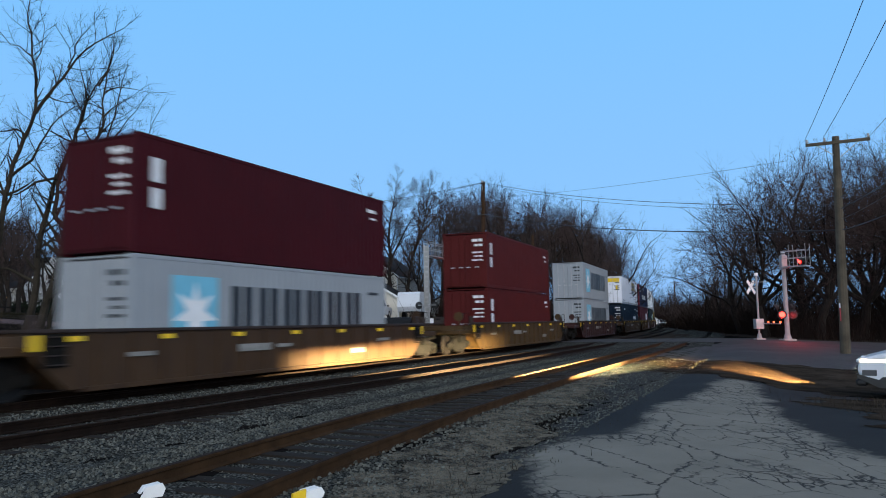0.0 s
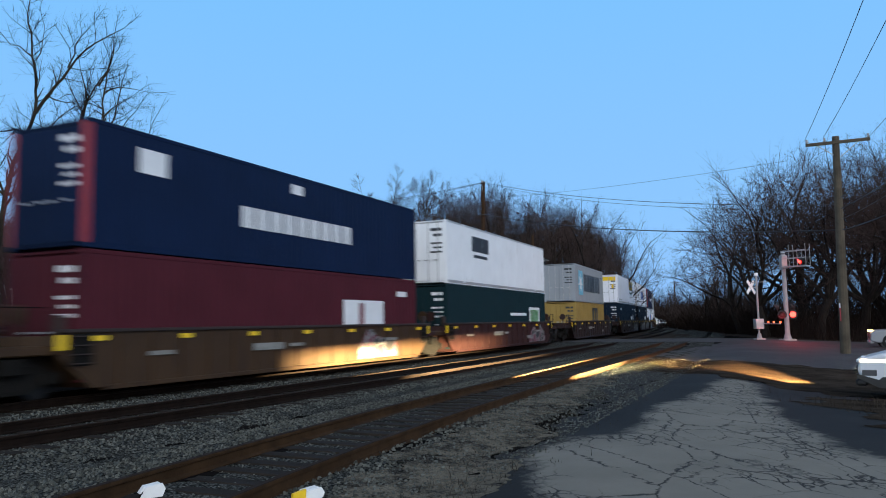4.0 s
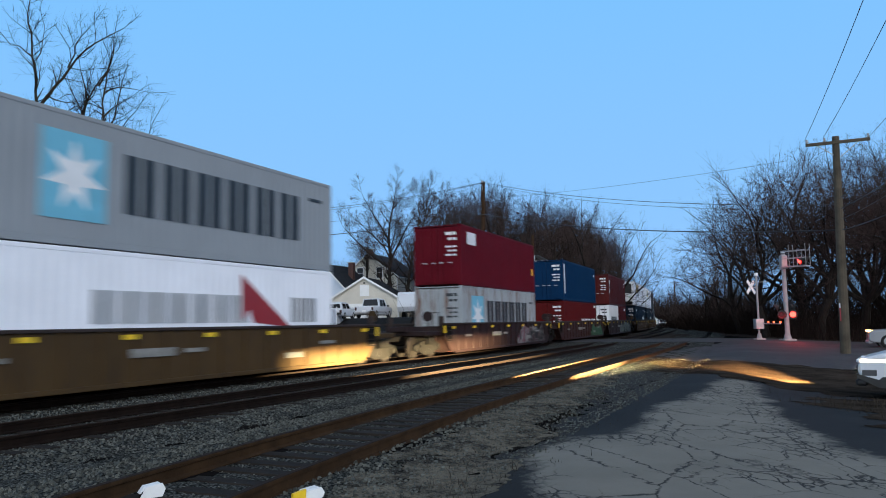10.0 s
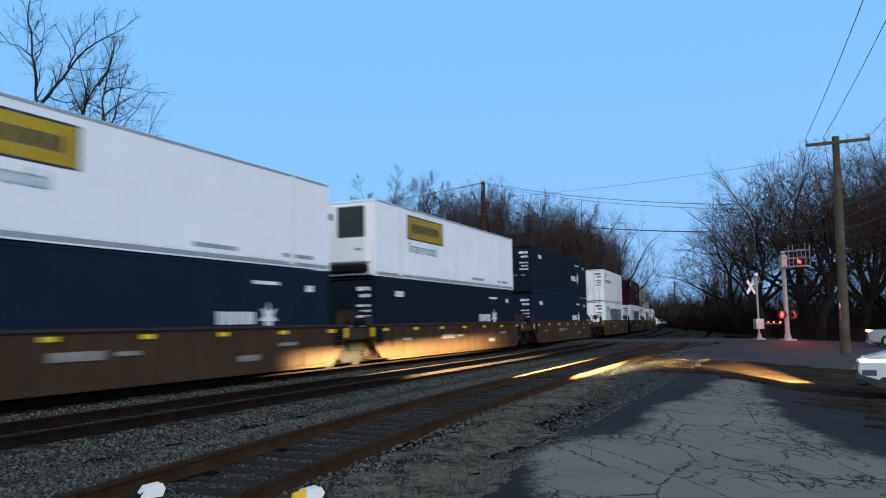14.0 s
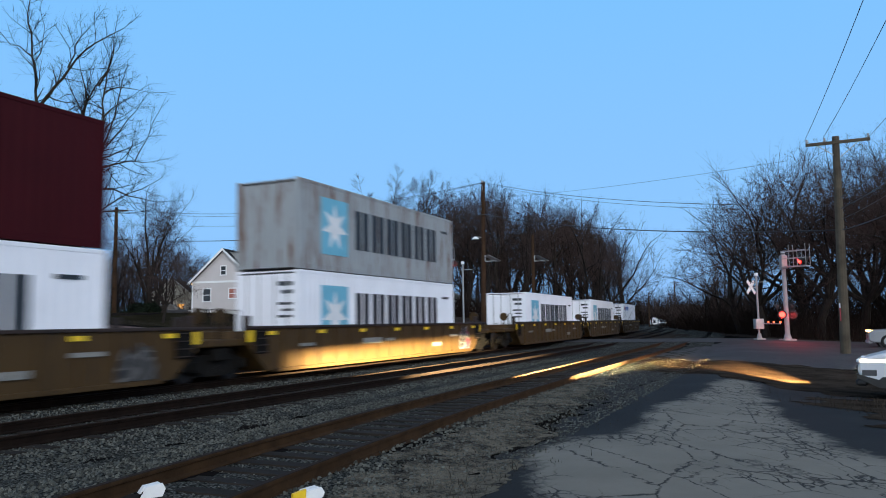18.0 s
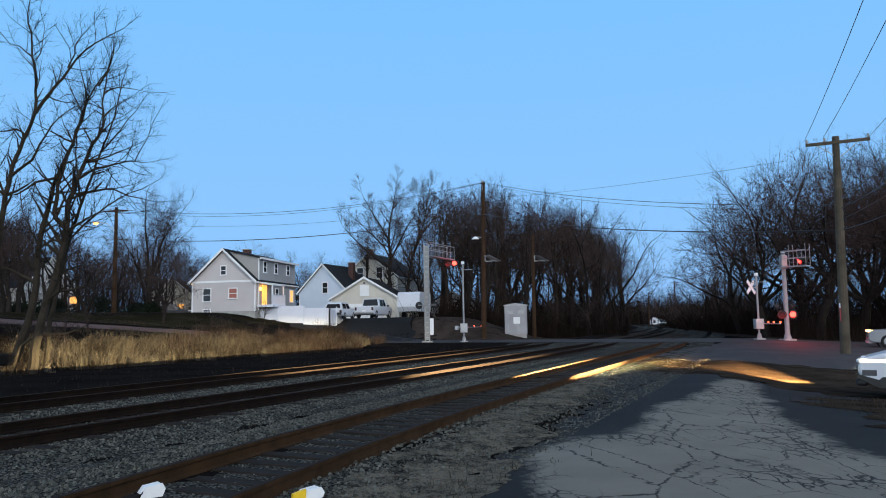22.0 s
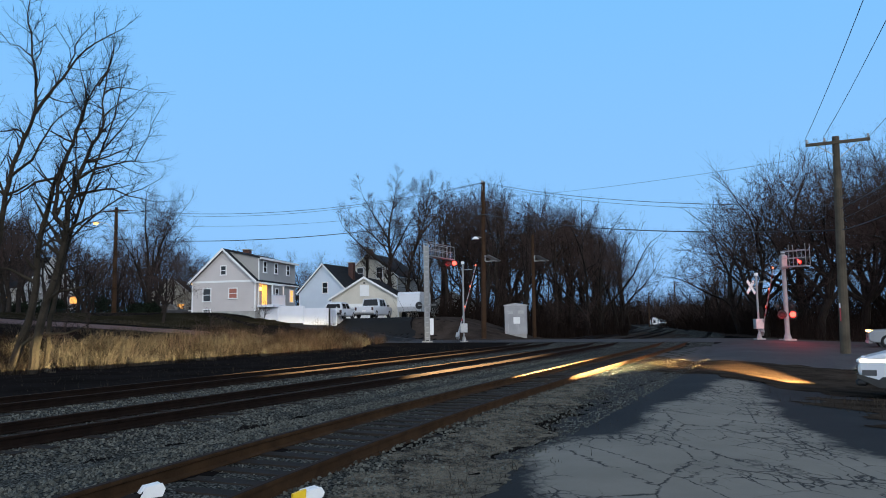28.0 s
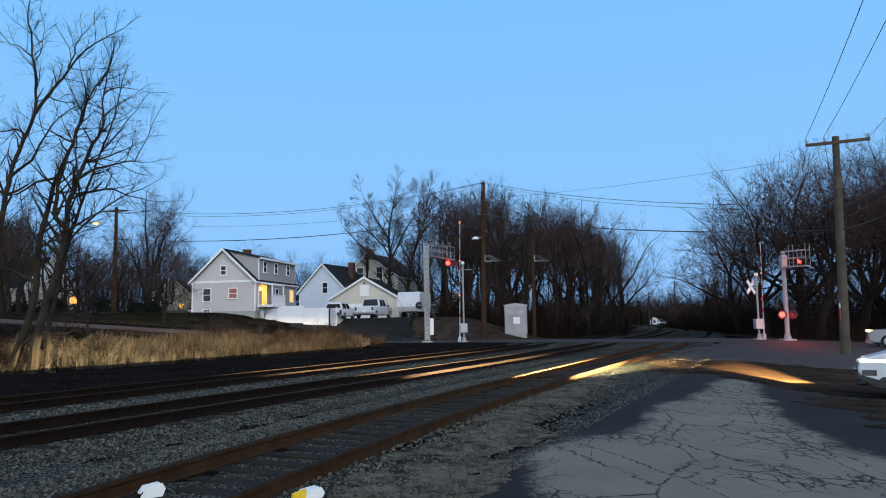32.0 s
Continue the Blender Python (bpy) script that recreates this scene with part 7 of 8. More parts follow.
    # trees on the bank, leaning over the tracks: limbs in metres from the foot
    bank = (
        ("leaning pale-barked tree on the grassy bank", 31, (-19.05, 31.6, 0.22), 0.0085, 0.34, 1.4, (
            (0.19, 0.02, [(-0.7, 0, -0.9), (0, 0, 1.5), (0.3, 0, 4.0), (0.5, 0, 5.9), (0.9, 0, 8.3), (1.4, 0.1, 9.7), (1.7, 0.1, 10.5), (1.6, 0.2, 11.5), (1.6, 0.2, 12.5), (1.4, 0.2, 13.0), (1.3, 0.3, 14.1), (1.1, 0.3, 15.0), (1.2, 0.3, 15.8)]),
            (0.085, 0.02, [(1.7, 0.1, 10.5), (2.3, 0, 11.3), (2.9, 0, 12.0), (3.5, -0.1, 12.8), (4.3, -0.2, 13.4), (5.2, -0.2, 13.9)]),
            (0.04, 0.014, [(3.1, 0, 12.4), (3.3, 0.1, 13.1), (3.3, 0.2, 13.6), (3.8, 0.3, 14.3)]),
            (0.035, 0.012, [(1.5, 0.2, 12.8), (1.7, 0.3, 13.2), (1.8, 0.3, 13.7), (1.8, 0.4, 14.5)]),
            (0.035, 0.012, [(1.4, 0.2, 13.0), (1.0, 0, 13.4), (0.6, 0, 13.5), (0.2, -0.1, 14.0)]),
            (0.07, 0.015, [(0.8, 0, 7.8), (1.8, -0.3, 8.4), (2.2, -0.4, 9.0), (3.0, -0.5, 10.1), (3.9, -0.6, 10.6)]),
            (0.035, 0.012, [(2.3, 0, 11.2), (2.9, 0.3, 11.0), (3.7, 0.5, 11.1), (3.9, 0.6, 10.9)]),
            (0.05, 0.012, [(1.3, 0.1, 9.5), (1.0, 0, 9.8), (0.2, -0.2, 9.6), (-0.8, -0.3, 9.9)]),
            (0.06, 0.012, [(0.6, 0, 6.8), (0.0, 0.3, 7.9), (-0.4, 0.4, 9.3), (-0.3, 0.5, 10.8)]))),
        ("leaning forked tree on the grassy bank", 32, (-18.33, 32.2, 0.46), 0.0085, 0.3, 1.6, (
            (0.21, 0.02, [(-0.1, 0, -0.9), (0.7, 0, 1.3), (1.0, 0, 3.0), (1.0, 0, 4.5), (1.3, 0, 5.7), (1.5, 0, 6.8), (1.8, 0, 7.7), (2.3, 0.1, 9.1), (2.7, 0.1, 10.1), (2.9, 0.1, 10.9), (3.4, 0.2, 11.9), (3.8, 0.2, 12.5)]),
            (0.05, 0.014, [(2.3, 0.1, 9.1), (1.7, -0.2, 9.4), (1.0, -0.3, 9.8)]),
            (0.05, 0.014, [(2.9, 0.1, 10.8), (2.7, 0.3, 11.6), (2.4, 0.4, 12.5)]),
            (0.05, 0.014, [(3.3, 0.2, 11.6), (3.7, 0.2, 12.3), (3.9, 0.3, 13.1), (3.9, 0.3, 13.8)]),
            (0.05, 0.014, [(2.7, 0.1, 10.1), (2.5, 0.4, 10.6), (2.0, 0.6, 11.5), (1.8, 0.7, 11.9)]),
            (0.07, 0.016, [(1.7, 0, 7.5), (1.0, -0.3, 7.3), (0.4, -0.4, 6.8), (-0.2, -0.5, 6.7)]))),
        ("twin-stemmed tree on the grassy bank", 33, (-17.1, 31.8, 0.17), 0.0085, 0.29, 1.6, (
            (0.22, 0.02, [(-0.1, 0, -0.9), (0.2, 0, 1.4), (0.5, 0, 2.6), (0.9, 0, 3.9), (1.1, 0, 4.9), (1.2, 0, 5.8), (1.2, 0, 6.6), (1.4, 0, 7.1), (1.9, 0, 8.4), (2.2, 0, 9.2), (2.5, 0.1, 9.7), (2.6, 0.1, 10.4), (2.5, 0.2, 11.0), (2.6, 0.2, 11.9), (2.7, 0.2, 12.7)]),
            (0.13, 0.06, [(1.1, 0, 4.8), (0.7, 0.2, 5.2), (0.3, 0.4, 5.7)]),
            (0.12, 0.02, [(1.2, 0, 5.5), (0.8, -0.2, 6.0), (0.8, -0.2, 6.6), (0.9, -0.2, 7.4), (1.1, -0.2, 8.2), (1.4, -0.2, 9.0), (1.7, -0.3, 9.8), (2.0, -0.3, 11.0)]),
            (0.07, 0.015, [(1.6, 0, 7.6), (2.3, -0.2, 8.0), (3.0, -0.4, 8.1), (3.5, -0.5, 8.2), (4.1, -0.5, 8.3), (4.6, -0.6, 8.2)]),
            (0.07, 0.015, [(1.5, 0, 7.0), (2.2, 0.3, 7.2), (2.9, 0.5, 7.3), (3.5, 0.6, 7.0), (4.4, 0.7, 6.8)]),
            (0.06, 0.015, [(1.9, 0, 8.4), (2.5, 0.3, 8.6), (3.1, 0.4, 8.9), (3.6, 0.5, 9.1)]),
            (0.08, 0.016, [(1.2, 0, 5.4), (1.6, -0.2, 5.6), (2.0, -0.3, 5.8), (2.4, -0.4, 6.0), (3.0, -0.5, 6.2), (3.6, -0.6, 6.1)]),
            (0.08, 0.016, [(0.5, 0, 2.5), (1.1, -0.3, 2.9), (2.0, -0.4, 3.0), (2.6, -0.5, 3.2), (3.1, -0.5, 3.9)]),
            (0.04, 0.012, [(2.6, 0.1, 10.4), (3.1, 0, 10.8), (3.6, 0, 11.1)]),
            (0.04, 0.012, [(2.6, 0.2, 11.5), (3.1, 0.4, 11.8), (3.8, 0.5, 11.7)]),
            (0.04, 0.012, [(2.5, 0.1, 9.7), (3.0, -0.2, 10.0), (3.4, -0.3, 10.2)]),
            (0.03, 0.012, [(4.2, -0.5, 8.3), (4.6, -0.5, 9.0), (4.8, -0.4, 9.6)]))),
        ("bare tree at the edge of the bank", 34, (-21.9, 34.2, 0.5), 0.006, 0.42, 1.5, (
            (0.16, 0.02, [(0, 0, -0.9), (-0.1, 0, 3.0), (0.3, 0, 5.4), (0.9, 0, 7.4), (0.8, 0.1, 9.0), (1.0, 0.1, 10.6)]),
            (0.08, 0.015, [(-0.1, 0, 3.0), (0.9, 0, 4.0), (1.9, 0, 5.6), (2.6, 0, 6.4)]),
            (0.05, 0.014, [(0.9, 0, 7.4), (1.7, 0, 8.6), (2.0, 0.1, 9.6)]))),
        ("slender tree behind the twin-stemmed one on the bank", 36, (-16.9, 33.4, 0.4), 0.0085, 0.3, 1.4, (
            (0.14, 0.02, [(-0.6, 0, -0.9), (-0.3, 0, 2.0), (0.2, 0, 4.6), (0.9, 0, 6.9), (1.6, 0, 8.9), (2.2, 0, 10.6), (2.5, 0, 12.2)]),
            (0.06, 0.014, [(0.3, 0, 5.0), (1.2, 0.5, 6.2), (2.2, 0.8, 7.0), (3.4, 1.0, 7.6)]),
            (0.06, 0.014, [(0.8, 0, 6.6), (0.3, 0.6, 8.0), (0.1, 0.8, 9.6), (0.3, 0.9, 11.2)]),
            (0.05, 0.014, [(1.6, 0, 8.9), (2.6, -0.3, 9.9), (3.3, -0.5, 10.6)]),
            (0.05, 0.014, [(-0.1, 0, 3.4), (-1.2, 0.3, 4.9), (-2.0, 0.4, 6.4), (-2.3, 0.5, 7.8)]))),
        ("low bent tree on the grassy bank", 35, (-18.2, 32, 0.3), 0.008, 0.4, 0.8, (
            (0.12, 0.02, [(0, 0, -0.9), (0.5, 0, 0.5), (1.2, 0.1, 0.95), (2.2, 0.2, 1.0), (3.0, 0.2, 1.3)]),)),
        # the two open-grown trees at the edge of the grove
        ("broad old tree behind the garage with rising limbs", 41, (-7.03, 98, 0.32), 0.0115, 0.5, 3.0, (
            (0.42, 0.03, [(0, 0, -0.6), (0, 0, 4.4), (0.1, 0, 9.8), (0, 0, 12.4), (0.2, 0.2, 14.7), (0.7, 0.2, 16.9), (1.0, 0.2, 18.9)]),
            (0.16, 0.025, [(0, 0, 12.1), (-1.3, -0.8, 14.3), (-2.4, -1.2, 16.2), (-3.1, -1.5, 17.5)]),
            (0.2, 0.025, [(-0.2, 0, 8.6), (-2.5, 0.8, 10.3), (-4.3, 1.2, 12.1), (-5.9, 1.5, 13.8)]),
            (0.15, 0.025, [(0.4, 0, 9.8), (1.8, -0.8, 12.4), (2.8, -1.2, 14.2), (3.7, -1.5, 15.2)]),
            (0.13, 0.025, [(-0.5, 0, 11.0), (-2.6, -2, 13.2), (-4.0, -3, 14.5)]),
            (0.1, 0.02, [(0.7, 0.2, 16.3), (1.6, 1.4, 17.6), (2.0, 2.0, 18.2)]),
            (0.14, 0.02, [(0.1, 0, 10.4), (0.6, 2.4, 13.2), (0.8, 3.8, 15.8)]))),
        ("tall leaning tree at the edge of the grove", 42, (-5.19, 99, 0.13), 0.0115, 0.5, 2.7, (
            (0.34, 0.03, [(-0.1, 0, -0.6), (0.3, 0, 3.8), (0.9, 0, 9.0), (1.8, 0, 11.9), (2.9, 0, 15.3), (3.4, 0.2, 18.3), (3.6, 0.2, 19.2)]),
            (0.13, 0.02, [(1.6, 0, 11.2), (2.3, -0.6, 12.7), (4.6, -1.4, 15.6), (5.4, -1.6, 17.2)]),
            (0.1, 0.02, [(3.0, 0, 16.0), (2.2, 1, 17.9), (2.0, 1.4, 18.5)]),
            (0.12, 0.02, [(1.0, 0, 9.0), (-0.1, 0.8, 11.2), (-0.8, 1.4, 12.8)]),
            (0.1, 0.02, [(2.9, 0, 15.3), (4.0, 0.9, 17.0), (4.6, 1.4, 18.0)]),
            (0.1, 0.02, [(2.2, 0, 13.2), (2.0, 2.2, 15.6), (2.4, 3.0, 17.5)]))),
    )
    for label, seed, (x, y, z), tip, each, reach, limbs in bank:
        b = Bare(seed, tip, *((0.15, 0.08, (3, 5, 6, 6)) if tip < 0.01 else (0.11, 0.12, (3, 5, 8, 6))))
        for i, (r0, r1, pts) in enumerate(limbs):
            b.limb(pts, r0, r1, 2 if tip < 0.01 else 3, each, reach, 0.3 if i == 0 else 0.12)
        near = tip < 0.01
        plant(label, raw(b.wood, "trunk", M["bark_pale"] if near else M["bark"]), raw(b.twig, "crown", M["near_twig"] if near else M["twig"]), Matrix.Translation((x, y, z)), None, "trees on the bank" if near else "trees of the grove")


def blades(name, label, category, spots, material, lo, hi, lean, width, seed, bow=0.35):
    """Thin bent stems at many spots, as one mass."""
    rnd = random.Random(seed)
    v, f = [], []
    for x, y, k in spots:
        z = gz(x, y) - 0.03
        h = rnd.uniform(lo, hi) * k
        a = rnd.uniform(0, 6.28)
        dx, dy = math.cos(a) * h * rnd.uniform(0, lean), math.sin(a) * h * rnd.uniform(0, lean)
        b = rnd.uniform(0, 3.14)
        wx, wy = math.cos(b) * width, math.sin(b) * width
        n = len(v)
        v += [(x - wx, y - wy, z), (x + wx, y + wy, z), (x + dx * bow - wx * 0.7, y + dy * bow - wy * 0.7, z + h * 0.55), (x + dx * bow + wx * 0.7, y + dy * bow + wy * 0.7, z + h * 0.55), (x + dx, y + dy, z + h * 0.95)]
        f += [(n, n + 1, n + 3, n + 2), (n + 2, n + 3, n + 4)]
    me = bpy.data.meshes.new(name)
    me.from_pydata(v, [], f)
    me.materials.append(material)
    return tagged(new(name, me), label, category, kind="stuff")


def greenery():
    rnd = random.Random(8)

    def along(n, s0, s1, q0, q1, clump=0.0, thin=None):
        out = []
        while len(out) < n:
            s, q = rnd.uniform(s0, s1), rnd.uniform(q0, q1)
            k = noise.noise(Vector((s * 0.35, q * 0.6, 3))) + 0.5
            if q1 < -10 and q > q1 - 0.2 - 1.3 * (noise.noise(Vector((s * 0.45, 9, 1))) + 0.5):
                continue
            if rnd.random() > k + 0.25 or (thin and rnd.random() > thin(s, q)):
                continue
            p = track(s, q)
            out.append((p.x, p.y, (0.35 + 1.1 * max(0, min(1, k)) + rnd.uniform(-0.12, 0.2)) * (0.6 + 0.4 * smooth01(20, 34, s))))
        return out
    blades("tall_grass", "tall dry straw-coloured grass on the bank", "grass", along(20000, -8, 52, -17.5, -13.2), M["grass"], 0.15, 0.55, 1.6, 0.009, 1)
    blades("weeds", "dead brown weeds and briars on the bank", "weeds", along(9000, -10, 54, -17.6, -12.6), M["weed"], 0.3, 0.95, 1.3, 0.009, 2)
    v, f = [], []
    for c in range(1900):
        s, q = rnd.uniform(2, 51), rnd.uniform(-17.3, -13.4)
        k = noise.noise(Vector((s * 0.22, q * 0.4, 12)))
        if (s < 24 and rnd.random() < 0.6) or k < -0.12 + rnd.gauss(0, 0.12):
            continue
        p = track(s, q)
        z, size = gz(p.x, p.y) - 0.03, rnd.uniform(0.4, 0.95) * (0.7 + 1.3 * max(0, k + 0.05))
        lx, ly = rnd.gauss(0, 0.25), rnd.gauss(-0.1, 0.25)
        for _ in range(34):
            a, h = rnd.uniform(0, 6.28), size * rnd.uniform(0.55, 1.15)
            o = rnd.uniform(0.1, 0.75) * h
            dx, dy = math.cos(a) * o + lx * h, math.sin(a) * o + ly * h
            bx, by = p.x + rnd.gauss(0, 0.09), p.y + rnd.gauss(0, 0.09)
            w = rnd.uniform(0.004, 0.009)
            wx, wy = -math.sin(a) * w, math.cos(a) * w
            n = len(v)
            for u, up, ww in ((0, 0, 1), (0.25, 0.55, 0.9), (0.62, 0.88, 0.7)):
                v += [(bx + dx * u - wx * ww, by + dy * u - wy * ww, z + h * up), (bx + dx * u + wx * ww, by + dy * u + wy * ww, z + h * up)]
            v.append((bx + dx * 1.1, by + dy * 1.1, z + h * rnd.uniform(0.7, 0.98)))
            f += [(n, n + 1, n + 3, n + 2), (n + 2, n + 3, n + 5, n + 4), (n + 4, n + 5, n + 6)]
    me = bpy.data.meshes.new("grass_tussocks")
    me.from_pydata(v, [], f)
    me.materials.append(M["plume"])
    tagged(new("grass_tussocks", me), "pale arching tussocks of dead grass on the bank", "grass", kind="stuff")
    blades("bank_turf", "low matted dead grass below the street", "grass", along(9000, -8, 52, -19.9, -16.8), M["grass"], 0.1, 0.3, 1.6, 0.012, 31)
    blades("briars", "thin dark briar stems tangled over the bank", "briars", along(10000, -10, 54, -17.8, -12.9), M["under"], 0.4, 1.3, 1.6, 0.008, 15, 0.8)
    blades("trackside_weeds", "sparse dead weeds on the dark soil", "weeds", along(5000, -8, 60, -13.4, -3.2), M["weed"], 0.04, 0.22, 1.2, 0.007, 16)
    blades("low_brush", "red-brown bare brush beside the crossing", "brush", along(9000, 38, 53.5, -19, -12.2), M["brush"], 0.3, 1.1, 0.9, 0.010, 3)
    blades("lawn_grass", "short dull grass of the lawn", "grass", along(14000, 0, 62, -33, -24.2), M["weed"], 0.05, 0.14, 0.6, 0.02, 4)
    # undergrowth of the woods, its colour holding the shade of their depths
    def wood_spots(n, fn):
        out = []
        for _ in range(n):
            x, y = fn()
            out.append((x, y, 0.25 + 1.15 * rnd.random() ** 1.6))
        return out
    def grove():
        y = rnd.uniform(79, 124)
        return rnd.choice((rnd.triangular(-7, 23.2, 9), rnd.uniform(0, 25))) * y / 104, y
    def wood():
        f = rnd.random()
        return 25.5 + 20 * f + rnd.expovariate(0.12), 57 + 100 * f + rnd.uniform(-5, 5)
    def backs():
        return rnd.uniform(-78, -5), rnd.uniform(108, 135)
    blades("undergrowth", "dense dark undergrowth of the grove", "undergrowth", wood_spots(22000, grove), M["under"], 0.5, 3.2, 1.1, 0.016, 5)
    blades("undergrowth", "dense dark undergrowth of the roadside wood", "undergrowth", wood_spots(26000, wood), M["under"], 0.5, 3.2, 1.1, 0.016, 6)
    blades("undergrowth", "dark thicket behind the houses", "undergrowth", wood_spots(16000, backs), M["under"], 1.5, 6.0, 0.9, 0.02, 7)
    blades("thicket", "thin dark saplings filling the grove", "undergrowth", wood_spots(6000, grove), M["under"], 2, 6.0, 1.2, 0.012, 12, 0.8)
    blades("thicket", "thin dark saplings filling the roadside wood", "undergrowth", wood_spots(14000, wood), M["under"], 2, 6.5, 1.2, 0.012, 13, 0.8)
    def behind():
        return rnd.uniform(-14, 22), rnd.uniform(116, 140)
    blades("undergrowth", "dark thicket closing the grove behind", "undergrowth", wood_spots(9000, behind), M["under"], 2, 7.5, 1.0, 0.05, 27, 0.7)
    def beyond():
        return rnd.uniform(46, 84), rnd.uniform(58, 112)
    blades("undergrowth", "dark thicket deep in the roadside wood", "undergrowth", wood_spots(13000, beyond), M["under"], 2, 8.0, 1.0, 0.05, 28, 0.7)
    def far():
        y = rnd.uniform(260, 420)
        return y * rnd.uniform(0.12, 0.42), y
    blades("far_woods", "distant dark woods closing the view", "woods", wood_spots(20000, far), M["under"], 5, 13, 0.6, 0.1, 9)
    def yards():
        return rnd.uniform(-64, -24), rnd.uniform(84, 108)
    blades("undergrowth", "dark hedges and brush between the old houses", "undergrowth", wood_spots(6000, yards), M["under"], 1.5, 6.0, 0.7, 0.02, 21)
    # dark evergreen shrubs before the far houses
    for x, y, r in ((-37.5, 82, 2.4), (-33.8, 84, 1.8), (-41.5, 80, 2.0), (-31, 86, 1.4), (-30, 78, 1.2), (-48, 86, 2.0)):
        sp = []
        for _ in range(1500):
            a, e, d = rnd.uniform(0, 6.28), rnd.uniform(-0.2, 1.4), r * rnd.uniform(0.5, 1.05)
            sp.append((x + d * math.cos(a) * math.cos(e), y + d * math.sin(a) * math.cos(e), d * math.sin(e) * 0.9))
        m = Mesh()
        for px, py, pz in sp:
            g = gz(x, y) + 0.35 + max(0, pz)
            u = Vector((rnd.gauss(0, 1), rnd.gauss(0, 1), rnd.gauss(0, 0.6))).normalized() * 0.3
            w = u.orthogonal().normalized() * 0.07
            m.add([(px - w.x, py - w.y, g - w.z), (px + w.x, py + w.y, g + w.z), (px + u.x, py + u.y, g + u.z)], [(0, 1, 2)])
        t = thing("evergreen_shrub", "dark evergreen shrub before the old houses", "shrub", group="evergreen shrubs")
        part("foliage", raw(m, "foliage", M["evergreen"]), None, t)
        part("stem", Mesh().tube([(x, y, gz(x, y) - 0.1), (x, y, gz(x, y) + r)], [0.1, 0.04], 6), M["bark"], t)
    vs = []
    for _ in range(6000):
        f = rnd.random()
        vs.append((6.4 + 5.0 * f + rnd.gauss(0, 0.9), 27.5 - 8.5 * f + rnd.gauss(0, 1.5), rnd.uniform(0.4, 1.2)))
    blades("dirt_litter", "flattened straw and twigs on the dirt", "litter", vs, M["grass"], 0.02, 0.09, 2.5, 0.012, 22)
    # straw on the verge by the lane
    vs = []
    while len(vs) < 5200:
        s = rnd.uniform(-2, 30)
        q = siding_q(s) + rnd.gauss(2.3, 0.45)
        if rnd.random() < noise.noise(Vector((s * 0.8, q * 1.2, 1))) + 0.45:
            p = track(s, q)
            vs.append((p.x, p.y, rnd.uniform(0.5, 1.2)))
    blades("verge_grass", "short dead grass along the siding", "grass", vs, M["grass"], 0.04, 0.16, 1.1, 0.005, 10)
    vs = []
    while len(vs) < 3500:
        x, y = rnd.gauss(9.5, 1.6), rnd.gauss(12.8, 1.8)
        if x > 6.9 + 0.15 * (13 - y):
            vs.append((x, y, rnd.uniform(0.5, 1.2)))
    blades("shoulder_grass", "dead grass on the dirt shoulder", "grass", vs, M["weed"], 0.05, 0.25, 0.9, 0.006, 11)


def stones():
    """Loose ballast between and beside the rails, the nearest stretch."""
    rnd = np.random.RandomState(4)
    n = 64000
    s = 2.5 + rnd.rand(n) ** 1.7 * 30
    q = rnd.uniform(-2.2, 12.2, n)
    base = np.array([(-1, -0.8, -0.5), (1, -0.7, -0.5), (0.1, 1, -0.5), (-0.5, -0.3, 0.55), (0.6, -0.2, 0.5), (0.0, 0.5, 0.62)])
    tri = np.array([(0, 1, 4), (0, 4, 3), (1, 2, 5), (1, 5, 4), (2, 0, 3), (2, 3, 5), (3, 4, 5)])
    V, F = [], []
    for i in range(n):
        p = track(s[i], q[i])
        sd = siding_q(s[i])
        if any(abs(abs(q[i] - c) - 0.7525) < 0.07 for c in (0, SPACING, sd)):
            continue
        tie_zone = any(abs(q[i] - c) < 0.76 for c in (0, SPACING, sd))
        if tie_zone and rnd.rand() < (0.8 if abs(q[i] - sd) < 0.76 else 0.5):
            continue
        r = rnd.uniform(0.013, 0.026) * (0.8 if tie_zone else 1.0)
        a = rnd.uniform(0, 6.28)
        c_, s_ = math.cos(a), math.sin(a)
        sc = rnd.uniform(0.7, 1.3, 3) * r
        b = base * sc
        z = gz(p.x, p.y) + 0.012 + r * 0.3
        k = len(V)
        V += [(p.x + c_ * u - s_ * w, p.y + s_ * u + c_ * w, z + t) for u, w, t in b]
        F += [tuple(int(j) + k for j in f) for f in tri]
    me = bpy.data.meshes.new("ballast_stones")
    me.from_pydata(V, [], F)
    me.materials.append(M["ballast"])
    tagged(new("ballast_stones", me), "loose grey crushed stones between the rails", "ballast", kind="stuff")


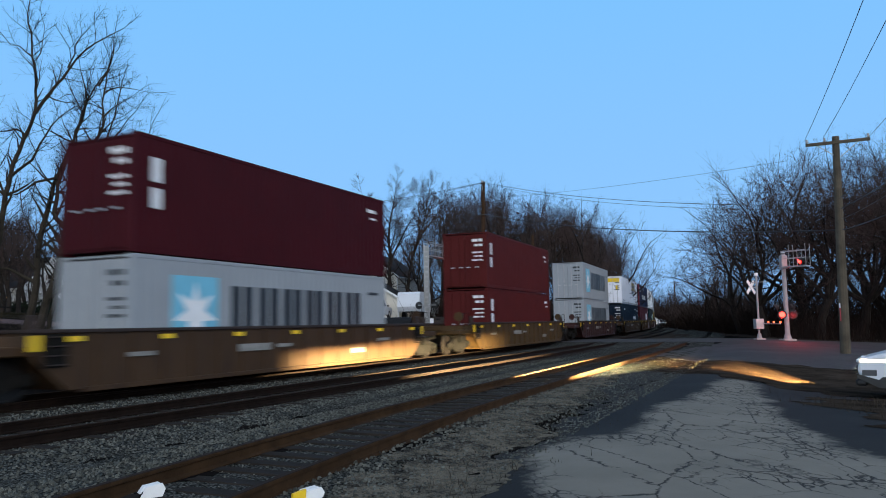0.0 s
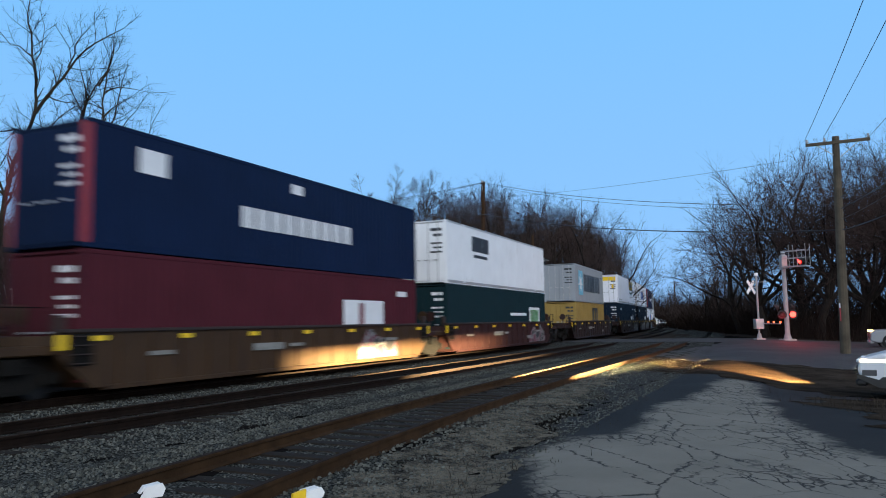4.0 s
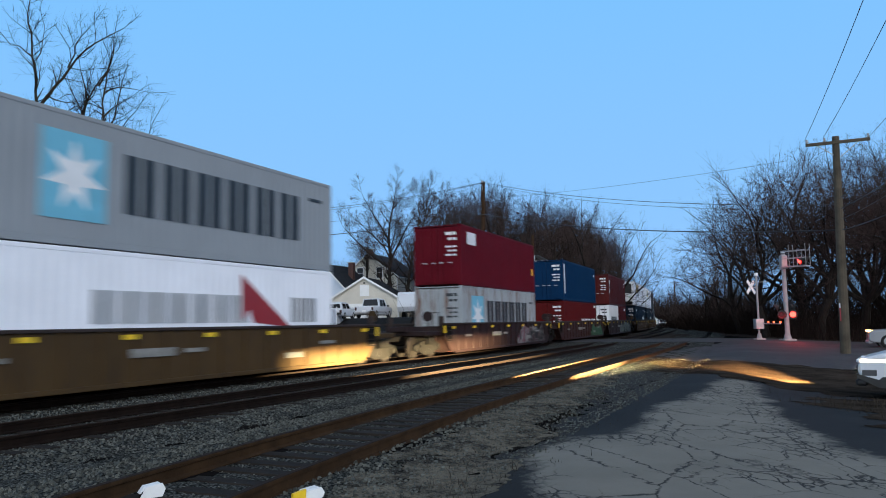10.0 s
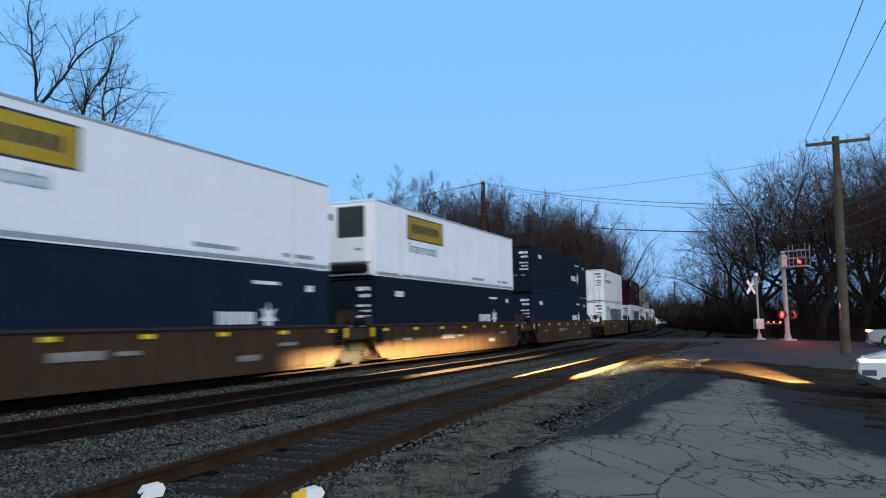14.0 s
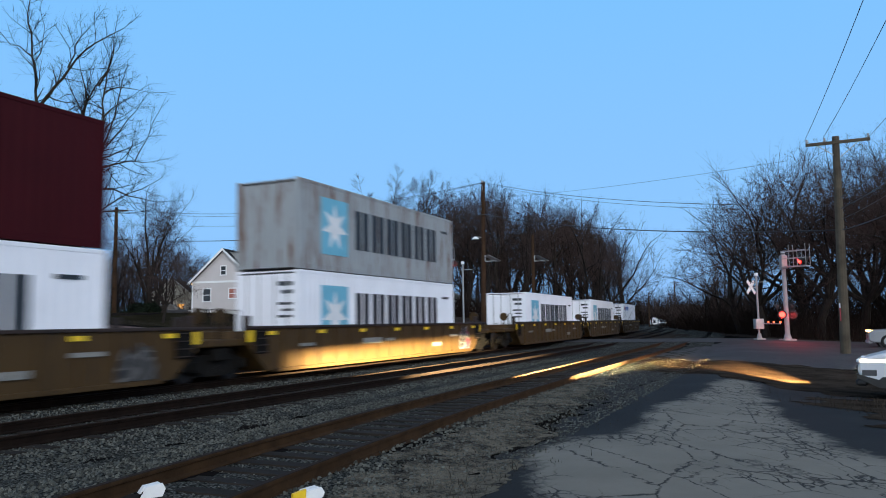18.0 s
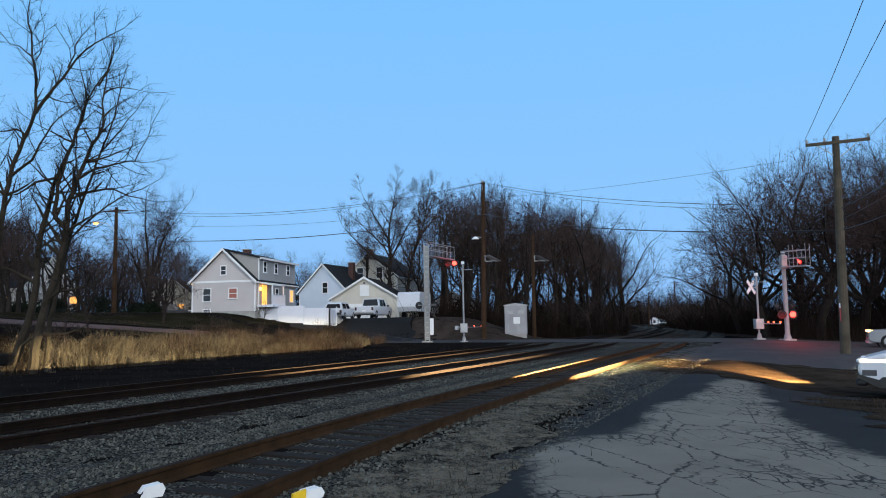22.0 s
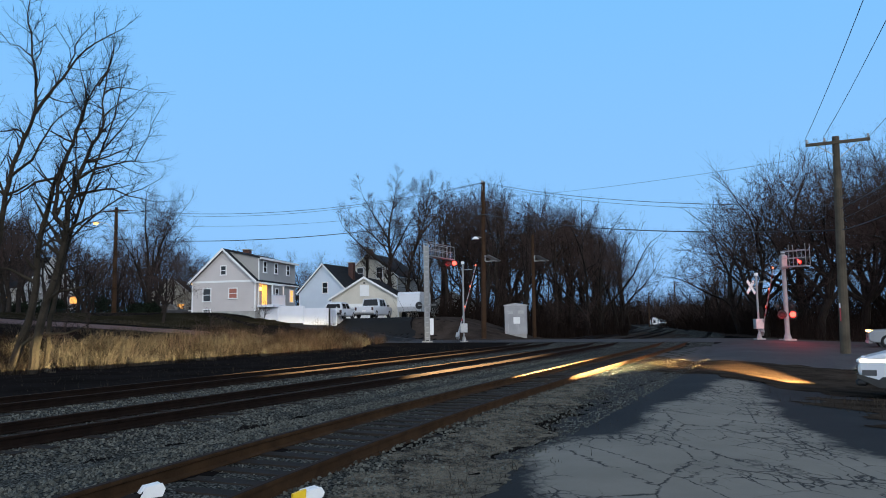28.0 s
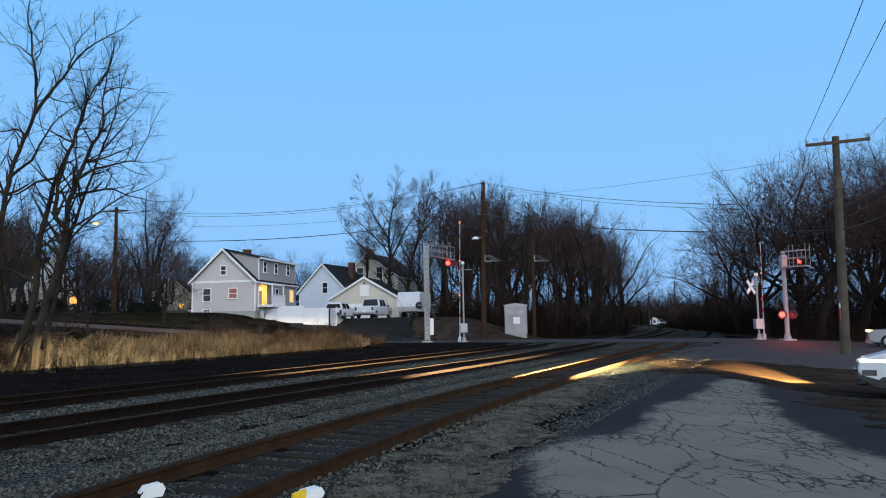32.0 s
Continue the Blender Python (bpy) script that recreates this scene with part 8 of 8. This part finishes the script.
def flash_rows(m, first):
    """Rows that turn a lens to its glowing face and back at each beat."""
    rows, beat = [], 0.595
    k0 = -3
    def turn(a):
        return m @ pose(0, 0, 0, 0, 0, a)
    on = lambda k: (k % 2 == 0) == first
    rows.append((0.0, turn(0 if on(k0) else 180)))
    for k in range(-2, 52):
        t = 1.5 + k * beat
        if not 0.15 < t < 31.85:
            continue
        a, b = (0 if on(k - 1) else 180), (0 if on(k) else 180)
        b = b if a == 0 else 360
        rows += [(t - 0.066, turn(a)), (t - 0.0333, turn(a + (b - a) / 3)), (t, turn(a + (b - a) * 2 / 3)), (t + 0.0333, turn(b))]
    rows.append((32.0, rows[-1][1]))
    return rows


def motions():
    for ob, c, z in MOVING:
        walk(ob, [(t / 2, on_line(c - SPEED * t / 2 - 0.32 * smooth01(2, 8, t / 2), z)) for t in range(65)])
    for d, m in FLASH_A:
        walk(d, flash_rows(m, False))
    for d, m in FLASH_B:
        walk(d, flash_rows(m, True))
    # the arms rise after the train has gone
    lift = ((0, 0), (25.1, 0), (25.5, 7), (26.5, 21), (27.5, 34), (28.1, 40), (29, 50), (30, 61), (31, 73), (32, 85))
    for arm, d in GATES:
        yaw = math.degrees(math.atan2(d.y, d.x))
        walk(arm, [(t, Matrix.Translation((0, 0, 1.12)) @ pose(0, 0, 0, 0, 0, yaw) @ Matrix.Translation((0, 0.32, 0)) @ pose(0, 0, 0, 0, -a, 0)) for t, a in lift])
    for ob, way in LATE:
        if way == "queue":
            rows = [(0, 9.0), (1.5, 7.5), (2.3, 3.6), (3.0, 1.0), (3.8, 0.15), (4.6, 0.0), (32, 0.0)]
            d = Vector((-0.9, 0.42))
            p0 = Vector((24.6, 44.4)) - d * 2.8
            walk(ob, [(t, Matrix.Translation(((p0 - d * k).x, (p0 - d * k).y, gz(p0.x, p0.y) + 0.03)) @ pose(0, 0, 0, 0, 0, math.degrees(math.atan2(d.y, d.x)))) for t, k in rows])
        else:
            rows = []
            for t in (0, 20, 28, 29, 30, 31, 32):
                s = 20.6 - 5.2 * (32 - t)
                p = track(s, -22.6)
                rows.append((t, Matrix.Translation((p.x, p.y, gz(p.x, p.y) + 0.04)) @ pose(0, 0, 0, 0, 0, 90 - math.degrees(heading(s)))))
            walk(ob, rows)


ground_sheet()
tracks()
surfaces()
signals()
poles()
houses()
vehicles()
rail_stops()
trees()
greenery()
stones()
train()
motions()
